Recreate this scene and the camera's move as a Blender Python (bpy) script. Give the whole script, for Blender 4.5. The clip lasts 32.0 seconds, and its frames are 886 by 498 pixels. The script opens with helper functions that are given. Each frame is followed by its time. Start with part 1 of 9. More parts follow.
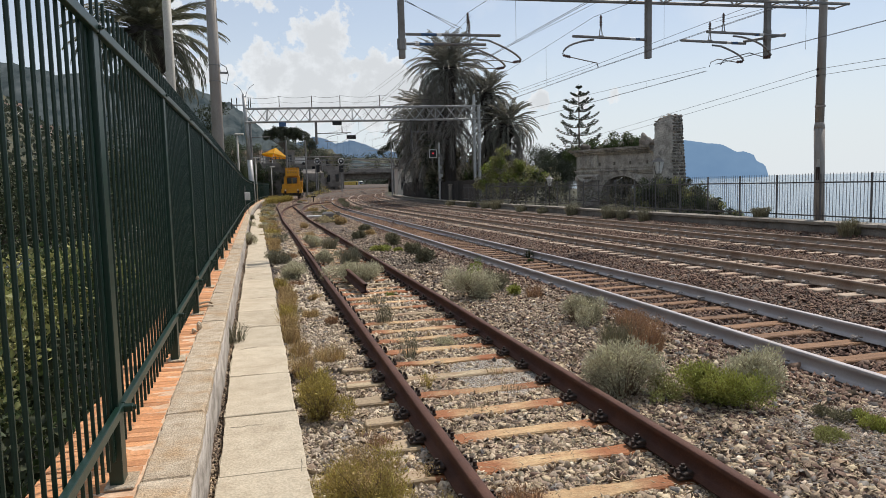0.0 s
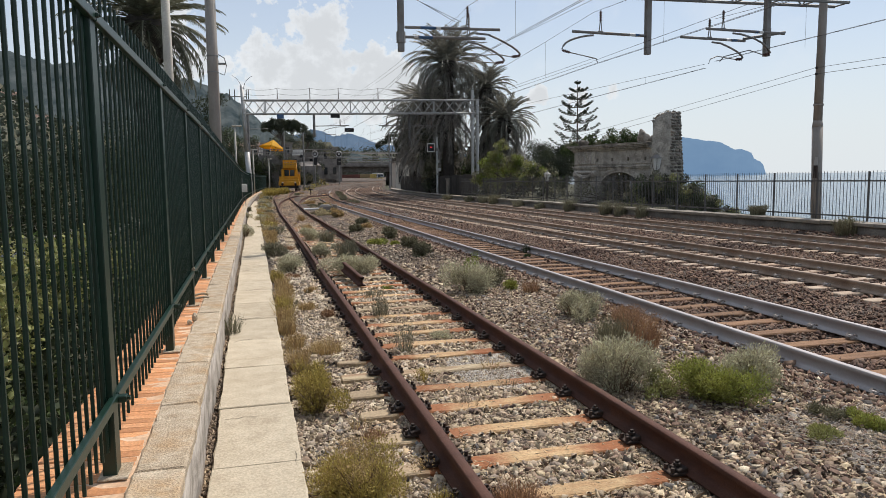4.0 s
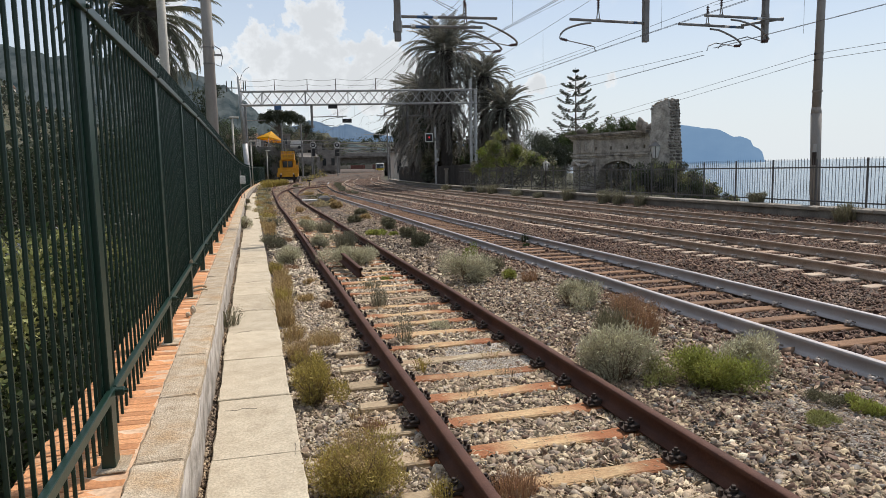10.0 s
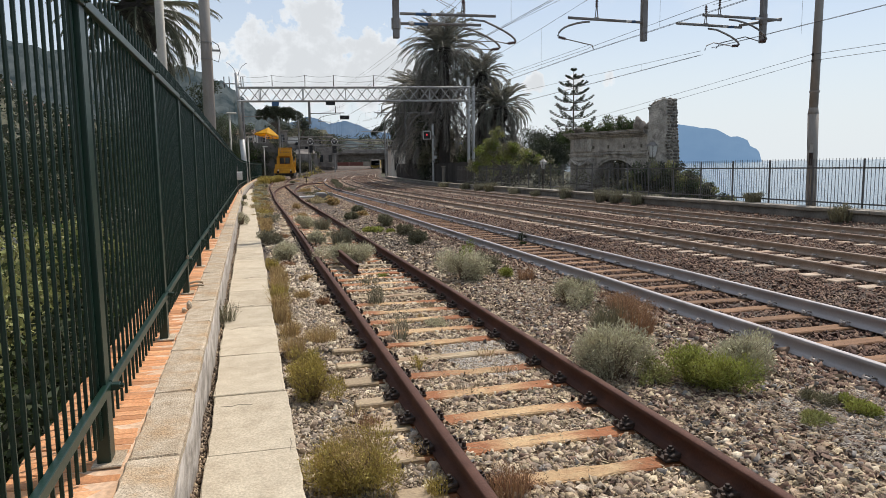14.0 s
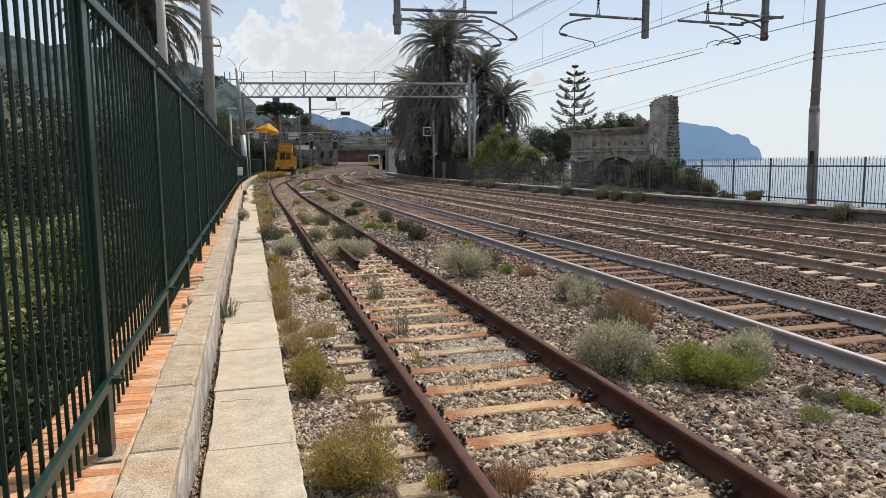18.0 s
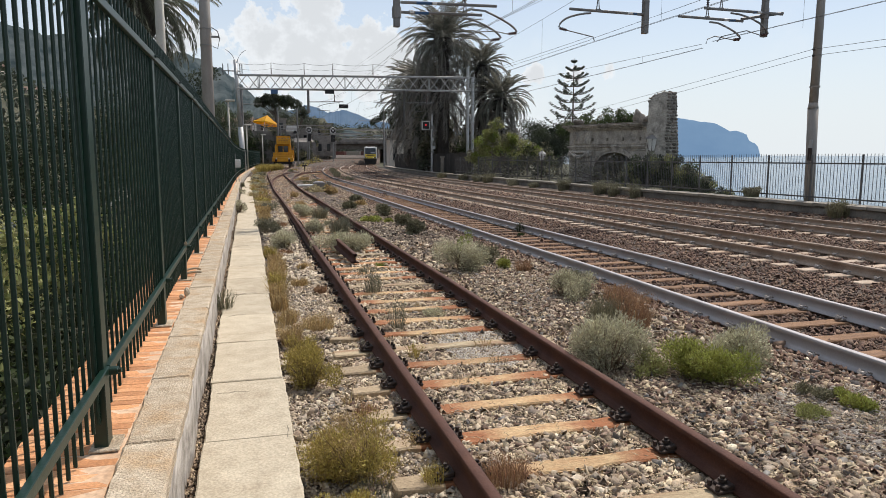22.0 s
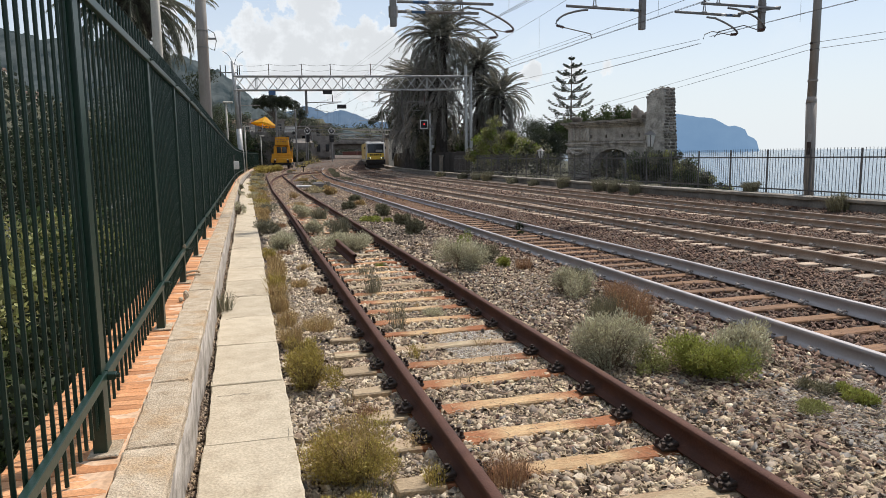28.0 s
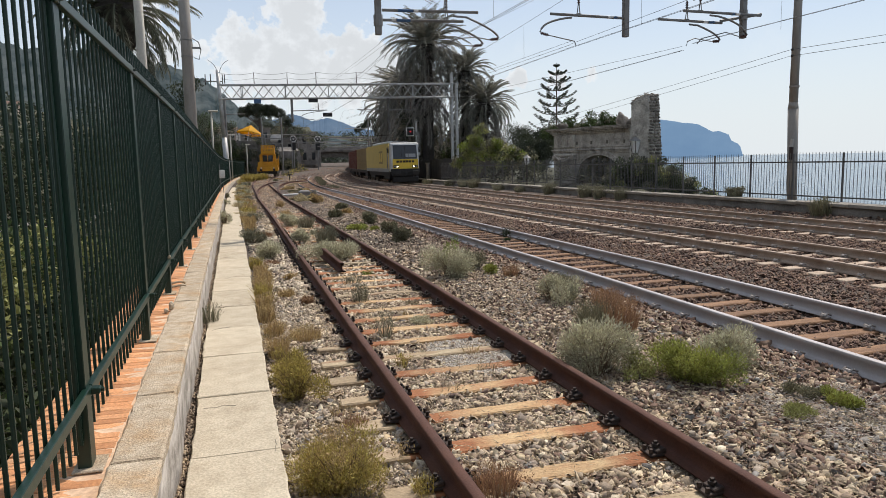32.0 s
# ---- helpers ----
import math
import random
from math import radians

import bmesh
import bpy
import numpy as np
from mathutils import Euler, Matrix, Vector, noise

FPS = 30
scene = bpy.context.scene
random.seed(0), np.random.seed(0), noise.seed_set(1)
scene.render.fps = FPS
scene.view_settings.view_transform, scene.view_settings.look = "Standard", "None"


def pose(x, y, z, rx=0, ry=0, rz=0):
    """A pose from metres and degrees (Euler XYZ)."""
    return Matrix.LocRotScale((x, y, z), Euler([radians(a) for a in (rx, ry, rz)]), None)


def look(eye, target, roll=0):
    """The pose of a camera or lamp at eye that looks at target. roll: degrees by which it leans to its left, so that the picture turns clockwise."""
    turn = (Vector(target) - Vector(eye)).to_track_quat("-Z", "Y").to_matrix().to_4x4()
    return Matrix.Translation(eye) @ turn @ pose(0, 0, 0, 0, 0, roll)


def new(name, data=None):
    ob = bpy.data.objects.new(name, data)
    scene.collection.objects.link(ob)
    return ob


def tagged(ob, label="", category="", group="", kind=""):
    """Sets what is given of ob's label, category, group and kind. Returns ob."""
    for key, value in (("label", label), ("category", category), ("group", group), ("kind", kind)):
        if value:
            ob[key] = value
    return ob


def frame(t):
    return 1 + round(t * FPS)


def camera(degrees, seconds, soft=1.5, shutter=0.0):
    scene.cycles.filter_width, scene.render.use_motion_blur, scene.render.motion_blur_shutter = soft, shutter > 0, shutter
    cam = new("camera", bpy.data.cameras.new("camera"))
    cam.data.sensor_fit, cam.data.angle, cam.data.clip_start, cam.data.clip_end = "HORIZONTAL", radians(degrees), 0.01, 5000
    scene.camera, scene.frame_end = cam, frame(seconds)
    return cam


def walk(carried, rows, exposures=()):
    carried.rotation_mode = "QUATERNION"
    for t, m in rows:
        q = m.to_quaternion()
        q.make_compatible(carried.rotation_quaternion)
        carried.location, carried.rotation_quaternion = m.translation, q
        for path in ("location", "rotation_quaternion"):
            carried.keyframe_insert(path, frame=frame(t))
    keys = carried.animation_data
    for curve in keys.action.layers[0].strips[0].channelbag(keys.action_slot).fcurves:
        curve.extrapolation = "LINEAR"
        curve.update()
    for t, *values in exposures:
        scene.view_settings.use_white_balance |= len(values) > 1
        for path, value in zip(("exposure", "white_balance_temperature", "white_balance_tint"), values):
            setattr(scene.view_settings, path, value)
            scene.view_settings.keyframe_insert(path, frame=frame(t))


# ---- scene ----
# ---------------------------------------------------------------- camera
PATH = [
    (0, pose(-1.9427, 0.0000, 1.7813, 84.539, 1.326, -14.797)),
    (0.5, pose(-1.9464, 0.0040, 1.7815, 84.523, 1.246, -15.059)),
    (1, pose(-1.9445, 0.0038, 1.7797, 84.707, 0.892, -15.100)),
    (1.5, pose(-1.9425, -0.0011, 1.7792, 84.632, 0.871, -15.124)),
    (2, pose(-1.9443, 0.0004, 1.7808, 84.544, 0.614, -15.089)),
    (2.5, pose(-1.9414, 0.0069, 1.7762, 84.304, 0.680, -15.125)),
    (3, pose(-1.9390, 0.0113, 1.7752, 84.103, 0.636, -15.098)),
    (3.5, pose(-1.9426, 0.0104, 1.7782, 84.155, 0.636, -15.015)),
    (5.5, pose(-1.9307, 0.0205, 1.7711, 83.643, 0.619, -14.967)),
    (6, pose(-1.9300, 0.0159, 1.7727, 83.714, 0.564, -15.251)),
    (6.5, pose(-1.9308, 0.0156, 1.7727, 83.560, 0.499, -15.245)),
    (7, pose(-1.9337, 0.0153, 1.7714, 83.557, 0.399, -15.376)),
    (7.5, pose(-1.9348, 0.0193, 1.7730, 83.356, 0.435, -15.231)),
    (8, pose(-1.9314, 0.0155, 1.7753, 83.359, 1.034, -14.917)),
    (8.5, pose(-1.9309, 0.0213, 1.7755, 83.284, 1.100, -15.046)),
    (9, pose(-1.9292, 0.0204, 1.7754, 83.405, 1.168, -15.167)),
    (9.5, pose(-1.9278, 0.0243, 1.7764, 83.179, 1.212, -15.114)),
    (10, pose(-1.9253, 0.0188, 1.7744, 83.276, 1.163, -15.096)),
    (10.5, pose(-1.9264, 0.0186, 1.7739, 83.364, 1.068, -15.288)),
    (11, pose(-1.9263, 0.0160, 1.7716, 83.322, 1.093, -15.236)),
    (11.5, pose(-1.9266, 0.0139, 1.7739, 83.218, 1.018, -15.102)),
    (12, pose(-1.9245, 0.0173, 1.7725, 83.172, 1.064, -15.246)),
    (12.5, pose(-1.9269, 0.0187, 1.7738, 83.294, 0.933, -15.102)),
    (13, pose(-1.9253, 0.0184, 1.7729, 83.197, 0.938, -15.218)),
    (13.5, pose(-1.9280, 0.0190, 1.7730, 83.111, 0.913, -15.213)),
    (14, pose(-1.9268, 0.0150, 1.7734, 83.080, 0.713, -15.307)),
    (14.5, pose(-1.9291, 0.0190, 1.7714, 82.999, 0.524, -15.340)),
    (16.5, pose(-1.9310, 0.0141, 1.7698, 82.555, 0.576, -15.218)),
    (17, pose(-1.9284, 0.0139, 1.7687, 82.575, 0.593, -15.165)),
    (17.5, pose(-1.9311, 0.0135, 1.7696, 82.616, 0.494, -15.245)),
    (18, pose(-1.9323, 0.0116, 1.7699, 82.804, 0.456, -15.265)),
    (18.5, pose(-1.9327, 0.0148, 1.7697, 82.734, 0.284, -15.356)),
    (19, pose(-1.9365, 0.0146, 1.7692, 82.687, 0.177, -15.421)),
    (19.5, pose(-1.9329, 0.0129, 1.7685, 82.686, 0.131, -15.356)),
    (20, pose(-1.9375, 0.0101, 1.7701, 82.590, 0.049, -15.417)),
    (20.5, pose(-1.9350, 0.0147, 1.7684, 82.377, -0.111, -15.428)),
    (21, pose(-1.9346, 0.0127, 1.7673, 82.423, 0.012, -15.358)),
    (21.5, pose(-1.9347, 0.0178, 1.7664, 82.353, -0.065, -15.448)),
    (22, pose(-1.9365, 0.0200, 1.7643, 82.328, -0.058, -15.419)),
    (22.5, pose(-1.9368, 0.0147, 1.7664, 82.457, -0.082, -15.419)),
    (23, pose(-1.9304, 0.0126, 1.7655, 82.141, -0.167, -15.239)),
    (23.5, pose(-1.9337, 0.0136, 1.7657, 82.201, -0.201, -15.061)),
    (24, pose(-1.9297, 0.0269, 1.7630, 81.737, 0.274, -15.511)),
    (24.5, pose(-1.9231, 0.0300, 1.7640, 81.750, 0.056, -15.105)),
    (25, pose(-1.9162, 0.0422, 1.7640, 81.791, 0.236, -15.341)),
    (25.5, pose(-1.9174, 0.0401, 1.7643, 81.677, 0.386, -14.785)),
    (27.5, pose(-1.9200, 0.0396, 1.7662, 82.144, 0.682, -15.441)),
    (28, pose(-1.9228, 0.0347, 1.7676, 82.237, 0.704, -15.513)),
    (28.5, pose(-1.9185, 0.0415, 1.7705, 82.234, 0.768, -15.590)),
    (29, pose(-1.9202, 0.0368, 1.7686, 82.053, 0.900, -15.554)),
    (29.5, pose(-1.9229, 0.0325, 1.7728, 82.280, 0.776, -15.611)),
    (30, pose(-1.9185, 0.0317, 1.7708, 82.407, 0.752, -15.805)),
    (30.5, pose(-1.9157, 0.0294, 1.7753, 82.531, 1.046, -15.999)),
    (31, pose(-1.9166, 0.0306, 1.7740, 82.608, 1.037, -16.236)),
    (31.5, pose(-1.9185, 0.0321, 1.7735, 82.597, 1.163, -16.366)),
    (32, pose(-1.9169, 0.0295, 1.7800, 82.788, 1.118, -16.594)),
]
cam = camera(63.98, 32.0, soft=0.65)
walk(cam, PATH, exposures=[(0, -0.05), (3, -0.06), (7, -0.04), (12, 0.0), (20, 0.02), (25, 0.07), (29, 0.07), (32, 0.0)])

# ---------------------------------------------------------------- light
SUN_ELEVATION, SUN_AZIMUTH = 56.0, 52.0     # degrees; azimuth from +y towards +x


# direction and angular size of each cumulus head
CLOUDS = ((0.025, 0.991, 0.128, 0.055), (0.091, 0.985, 0.136, 0.06), (0.055, 0.990, 0.110, 0.06), (0.158, 0.975, 0.154, 0.034), (0.186, 0.972, 0.138, 0.04),
          (0.140, 0.984, 0.115, 0.055), (0.10, 0.979, 0.192, 0.042), (-0.05, 0.988, 0.145, 0.05), (-0.10, 0.980, 0.19, 0.05), (0.385, 0.915, 0.108, 0.018),
          (0.43, 0.895, 0.106, 0.018), (0.472, 0.875, 0.112, 0.016), (0.21, 0.972, 0.105, 0.045), (0.00, 0.98, 0.26, 0.05))


def build_world():
    world = bpy.data.worlds.new("sky")
    scene.world = world
    world.use_nodes = True
    nt = world.node_tree
    nt.nodes.clear()
    N, L = nt.nodes.new, nt.links.new
    out, bg = N("ShaderNodeOutputWorld"), N("ShaderNodeBackground")
    sky = N("ShaderNodeTexSky")
    sky.sky_type, sky.sun_disc = "NISHITA", False
    sky.sun_elevation, sky.sun_rotation = radians(SUN_ELEVATION), radians(SUN_AZIMUTH)
    sky.air_density, sky.dust_density, sky.ozone_density = 1.0, 0.25, 2.5
    tint = N("ShaderNodeMix")
    tint.data_type, tint.blend_type = "RGBA", "MULTIPLY"
    tint.inputs["Factor"].default_value = 1.0
    tint.inputs[7].default_value = (0.98, 1.0, 1.03, 1)
    L(sky.outputs[0], tint.inputs[6])
    co = N("ShaderNodeTexCoord")
    # pale sea haze towards the horizon
    sep, low, veil = N("ShaderNodeSeparateXYZ"), N("ShaderNodeMapRange"), N("ShaderNodeMix")
    veil.data_type = "RGBA"
    low.interpolation_type = "SMOOTHSTEP"
    for k, v in (("From Min", 0.0), ("From Max", 0.25), ("To Min", 0.92), ("To Max", 0.05)):
        low.inputs[k].default_value = v
    veil.inputs[7].default_value = (6.5, 7.15, 7.6, 1)
    L(co.outputs["Generated"], sep.inputs[0])
    L(sep.outputs["Z"], low.inputs["Value"])
    L(low.outputs[0], veil.inputs["Factor"])
    L(tint.outputs[2], veil.inputs[6])

    def noise_of(scale, detail, rough):
        n = N("ShaderNodeTexNoise")
        n.inputs["Scale"].default_value, n.inputs["Detail"].default_value, n.inputs["Roughness"].default_value = scale, detail, rough
        L(co.outputs["Generated"], n.inputs["Vector"])
        return n.outputs["Fac"]

    def op(kind, x, y, clamp=False):
        n = N("ShaderNodeMath")
        n.operation, n.use_clamp = kind, clamp
        for i, v in enumerate((x, y)):
            if isinstance(v, float):
                n.inputs[i].default_value = v
            else:
                L(v, n.inputs[i])
        return n.outputs[0]

    # cumulus heads over the hills: soft balls of cloud by direction and angular size, billowed by noise
    heads = None
    for x, y, z, size in CLOUDS:
        d = N("ShaderNodeVectorMath")
        d.operation = "DISTANCE"
        L(co.outputs["Generated"], d.inputs[0])
        d.inputs[1].default_value = Vector((x, y, z)).normalized()
        v = op("SUBTRACT", 1.0, op("DIVIDE", d.outputs["Value"], size))
        heads = v if heads is None else op("SMOOTH_MAX", heads, v)
        if heads.node.operation == "SMOOTH_MAX":
            heads.node.inputs[2].default_value = 0.25
    billow = op("ADD", op("MULTIPLY", op("SUBTRACT", noise_of(13.0, 3.0, 0.5), 0.5), 2.6), op("MULTIPLY", op("SUBTRACT", noise_of(42.0, 8.0, 0.6), 0.5), 2.4))
    wisps = op("MULTIPLY", op("SUBTRACT", noise_of(4.2, 8.0, 0.6), 0.56), 2.6, True)
    field = op("ADD", heads, billow)
    body = N("ShaderNodeMapRange")
    body.interpolation_type = "SMOOTHSTEP"
    for k, v in (("From Min", 0.0), ("From Max", 0.5), ("To Min", 0.0), ("To Max", 0.95)):
        body.inputs[k].default_value = v
    L(field, body.inputs["Value"])
    cover = op("MAXIMUM", body.outputs[0], op("ADD", op("MULTIPLY", wisps, 0.5), 0.4))
    depth = N("ShaderNodeMapRange")
    depth.interpolation_type = "SMOOTHSTEP"
    for k, v in (("From Min", 0.1), ("From Max", 1.0), ("To Min", 1.03), ("To Max", 0.84)):
        depth.inputs[k].default_value = v
    L(op("ADD", field, op("MULTIPLY", op("SUBTRACT", noise_of(30.0, 6.0, 0.6), 0.5), 1.2)), depth.inputs["Value"])
    cloud, mix = N("ShaderNodeVectorMath"), N("ShaderNodeMix")
    cloud.operation, mix.data_type = "SCALE", "RGBA"
    cloud.inputs[0].default_value = (7.9, 8.15, 8.4)
    L(depth.outputs[0], cloud.inputs["Scale"])
    L(cover, mix.inputs["Factor"])
    L(veil.outputs[2], mix.inputs[6])
    L(cloud.outputs[0], mix.inputs[7])
    L(mix.outputs[2], bg.inputs["Color"])
    bg.inputs["Strength"].default_value = 0.108
    L(bg.outputs[0], out.inputs["Surface"])


build_world()
_sun = bpy.data.lights.new("sun", "SUN")
_sun.energy, _sun.angle, _sun.color = 4.3, radians(0.8), (1.0, 0.905, 0.81)
_a, _e = radians(SUN_AZIMUTH), radians(SUN_ELEVATION)
_dir = Vector((math.sin(_a) * math.cos(_e), math.cos(_a) * math.cos(_e), math.sin(_e)))
sun = new("sun", _sun)
sun.matrix_world = look(_dir * 100, (0, 0, 0))


# ---------------------------------------------------------------- materials
def mat(name, a, b=None, scale=3.0, rough=0.8, metal=0.0, bump=0.3, fine=40.0, c=None, random_tint=0.0, islands=0.0,
        spec=0.4, stain=None, stain_scale=1.2, stain_amount=0.55, bump_dist=0.01, leafy=0.0, stretch=None, grain=0.21, ends=None):
    """Two-scale noise colour (a to b), optional third tone c in stains, fine grain, bump, tint per object or island."""
    m = bpy.data.materials.new(name)
    m.use_nodes = True
    nt = m.node_tree
    N, L = nt.nodes.new, nt.links.new
    p = nt.nodes["Principled BSDF"]
    p.inputs["Roughness"].default_value, p.inputs["Metallic"].default_value = rough, metal
    p.inputs["Specular IOR Level"].default_value = spec
    b = b or tuple(x * 0.7 for x in a)
    co = N("ShaderNodeTexCoord")
    src = co.outputs["Object"]
    if random_tint or islands:
        geo_r = N("ShaderNodeObjectInfo") if random_tint else N("ShaderNodeNewGeometry")
        rnd = geo_r.outputs["Random"] if random_tint else geo_r.outputs["Random Per Island"]
        if random_tint:
            add = N("ShaderNodeVectorMath")
            add.operation = "ADD"
            sc = N("ShaderNodeMath")
            sc.operation, sc.inputs[1].default_value = "MULTIPLY", 37.0
            L(rnd, sc.inputs[0])
            L(src, add.inputs[0])
            L(sc.outputs[0], add.inputs[1])
            src = add.outputs[0]
    if stretch:
        mp = N("ShaderNodeMapping")
        mp.inputs["Scale"].default_value = stretch
        L(src, mp.inputs["Vector"])
        src = mp.outputs[0]
    n1, n2 = N("ShaderNodeTexNoise"), N("ShaderNodeTexNoise")
    n1.inputs["Scale"].default_value, n1.inputs["Detail"].default_value = scale, 5
    n2.inputs["Scale"].default_value, n2.inputs["Detail"].default_value = fine, 4
    L(src, n1.inputs["Vector"])
    L(src, n2.inputs["Vector"])
    r1 = N("ShaderNodeMapRange")
    r1.inputs["From Min"].default_value, r1.inputs["From Max"].default_value = 0.32, 0.68
    L(n1.outputs["Fac"], r1.inputs["Value"])
    mx = N("ShaderNodeMix")
    mx.data_type = "RGBA"
    mx.inputs[6].default_value, mx.inputs[7].default_value = (*a, 1), (*b, 1)
    L(r1.outputs[0], mx.inputs["Factor"])
    col = mx.outputs[2]
    if c or stain:
        n3 = N("ShaderNodeTexNoise")
        n3.inputs["Scale"].default_value, n3.inputs["Detail"].default_value = stain_scale, 7
        n3.inputs["Roughness"].default_value = 0.65
        L(src, n3.inputs["Vector"])
        r3 = N("ShaderNodeMapRange")
        r3.inputs["From Min"].default_value, r3.inputs["From Max"].default_value = 0.5, 0.66
        r3.inputs["To Max"].default_value = stain_amount
        L(n3.outputs["Fac"], r3.inputs["Value"])
        m3 = N("ShaderNodeMix")
        m3.data_type = "RGBA"
        L(r3.outputs[0], m3.inputs["Factor"])
        L(col, m3.inputs[6])
        m3.inputs[7].default_value = (*(c or stain), 1)
        col = m3.outputs[2]
    if ends:
        # bleached outer ends of a long timber
        sep, ab, re, me = N("ShaderNodeSeparateXYZ"), N("ShaderNodeMath"), N("ShaderNodeMapRange"), N("ShaderNodeMix")
        ab.operation, me.data_type = "ABSOLUTE", "RGBA"
        re.inputs["From Min"].default_value, re.inputs["From Max"].default_value, re.inputs["To Max"].default_value = 0.78, 0.92, 0.8
        L(co.outputs["Object"], sep.inputs[0])
        L(sep.outputs["X"], ab.inputs[0])
        L(ab.outputs[0], re.inputs["Value"])
        L(re.outputs[0], me.inputs["Factor"])
        L(col, me.inputs[6])
        me.inputs[7].default_value = (*ends, 1)
        col = me.outputs[2]
        # rust bled from the rail plates
        jit, rr1, mr = N("ShaderNodeMath"), N("ShaderNodeMapRange"), N("ShaderNodeMix")
        jit.operation, mr.data_type = "MULTIPLY_ADD", "RGBA"
        jit.inputs[1].default_value = 0.7
        L(n3.outputs["Fac"], jit.inputs[0])
        L(ab.outputs[0], jit.inputs[2])
        for k, v in (("From Min", 0.56), ("From Max", 0.80), ("To Max", 0.9)):
            rr1.inputs[k].default_value = v
        band = N("ShaderNodeMath")
        band.operation = "LESS_THAN"
        band.inputs[1].default_value = 0.86
        both = N("ShaderNodeMath")
        both.operation = "MULTIPLY"
        L(jit.outputs[0], rr1.inputs["Value"])
        L(ab.outputs[0], band.inputs[0])
        L(rr1.outputs[0], both.inputs[0])
        L(band.outputs[0], both.inputs[1])
        L(both.outputs[0], mr.inputs["Factor"])
        L(col, mr.inputs[6])
        mr.inputs[7].default_value = (0.275, 0.098, 0.038, 1)
        col = mr.outputs[2]
    hsv = N("ShaderNodeHueSaturation")
    r2 = N("ShaderNodeMapRange")
    for k, v in (("From Min", 0.3), ("From Max", 0.7), ("To Min", 1 - grain), ("To Max", 1 + grain)):
        r2.inputs[k].default_value = v
    L(n2.outputs["Fac"], r2.inputs["Value"])
    val = r2.outputs[0]
    amount = random_tint or islands
    if amount:
        rr = N("ShaderNodeMapRange")
        rr.inputs["To Min"].default_value, rr.inputs["To Max"].default_value = 1 - amount, 1 + amount
        L(rnd, rr.inputs["Value"])
        mu = N("ShaderNodeMath")
        mu.operation = "MULTIPLY"
        L(val, mu.inputs[0])
        L(rr.outputs[0], mu.inputs[1])
        val = mu.outputs[0]
        if islands:
            rh = N("ShaderNodeMapRange")
            rh.inputs["To Min"].default_value, rh.inputs["To Max"].default_value = 0.485, 0.515
            L(rnd, rh.inputs["Value"])
            L(rh.outputs[0], hsv.inputs["Hue"])
    L(val, hsv.inputs["Value"])
    L(col, hsv.inputs["Color"])
    L(hsv.outputs[0], p.inputs["Base Color"])
    if bump:
        bp = N("ShaderNodeBump")
        bp.inputs["Strength"].default_value, bp.inputs["Distance"].default_value = bump, bump_dist
        L(n2.outputs["Fac"], bp.inputs["Height"])
        L(bp.outputs[0], p.inputs["Normal"])
    if leafy:
        tr, ms = N("ShaderNodeBsdfTranslucent"), N("ShaderNodeMixShader")
        L(hsv.outputs[0], tr.inputs["Color"])
        ms.inputs[0].default_value = leafy
        L(p.outputs[0], ms.inputs[1])
        L(tr.outputs[0], ms.inputs[2])
        L(ms.outputs[0], nt.nodes["Material Output"].inputs["Surface"])
    return m


def glow(name, colour, strength, base=(0.02, 0.02, 0.02)):
    m = bpy.data.materials.new(name)
    m.use_nodes = True
    p = m.node_tree.nodes["Principled BSDF"]
    p.inputs["Base Color"].default_value = (*base, 1)
    p.inputs["Emission Color"].default_value = (*colour, 1)
    p.inputs["Emission Strength"].default_value = strength
    return m


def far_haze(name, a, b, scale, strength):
    """Distance seen through kilometres of air: a plain backdrop, haze painted as glowing colour."""
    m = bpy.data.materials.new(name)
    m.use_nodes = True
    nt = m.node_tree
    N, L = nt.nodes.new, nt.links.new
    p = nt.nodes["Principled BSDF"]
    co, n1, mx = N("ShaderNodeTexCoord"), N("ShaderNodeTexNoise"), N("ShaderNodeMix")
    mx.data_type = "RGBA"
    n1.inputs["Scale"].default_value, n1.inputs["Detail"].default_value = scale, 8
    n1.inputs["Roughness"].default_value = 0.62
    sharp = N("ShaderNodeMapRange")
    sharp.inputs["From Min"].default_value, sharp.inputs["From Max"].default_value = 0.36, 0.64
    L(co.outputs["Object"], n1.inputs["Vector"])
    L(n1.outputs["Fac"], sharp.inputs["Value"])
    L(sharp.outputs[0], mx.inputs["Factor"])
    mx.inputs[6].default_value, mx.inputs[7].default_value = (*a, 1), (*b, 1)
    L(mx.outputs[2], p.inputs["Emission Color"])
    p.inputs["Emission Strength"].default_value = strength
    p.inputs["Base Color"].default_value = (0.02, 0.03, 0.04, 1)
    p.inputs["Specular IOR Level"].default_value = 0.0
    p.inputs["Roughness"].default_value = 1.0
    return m


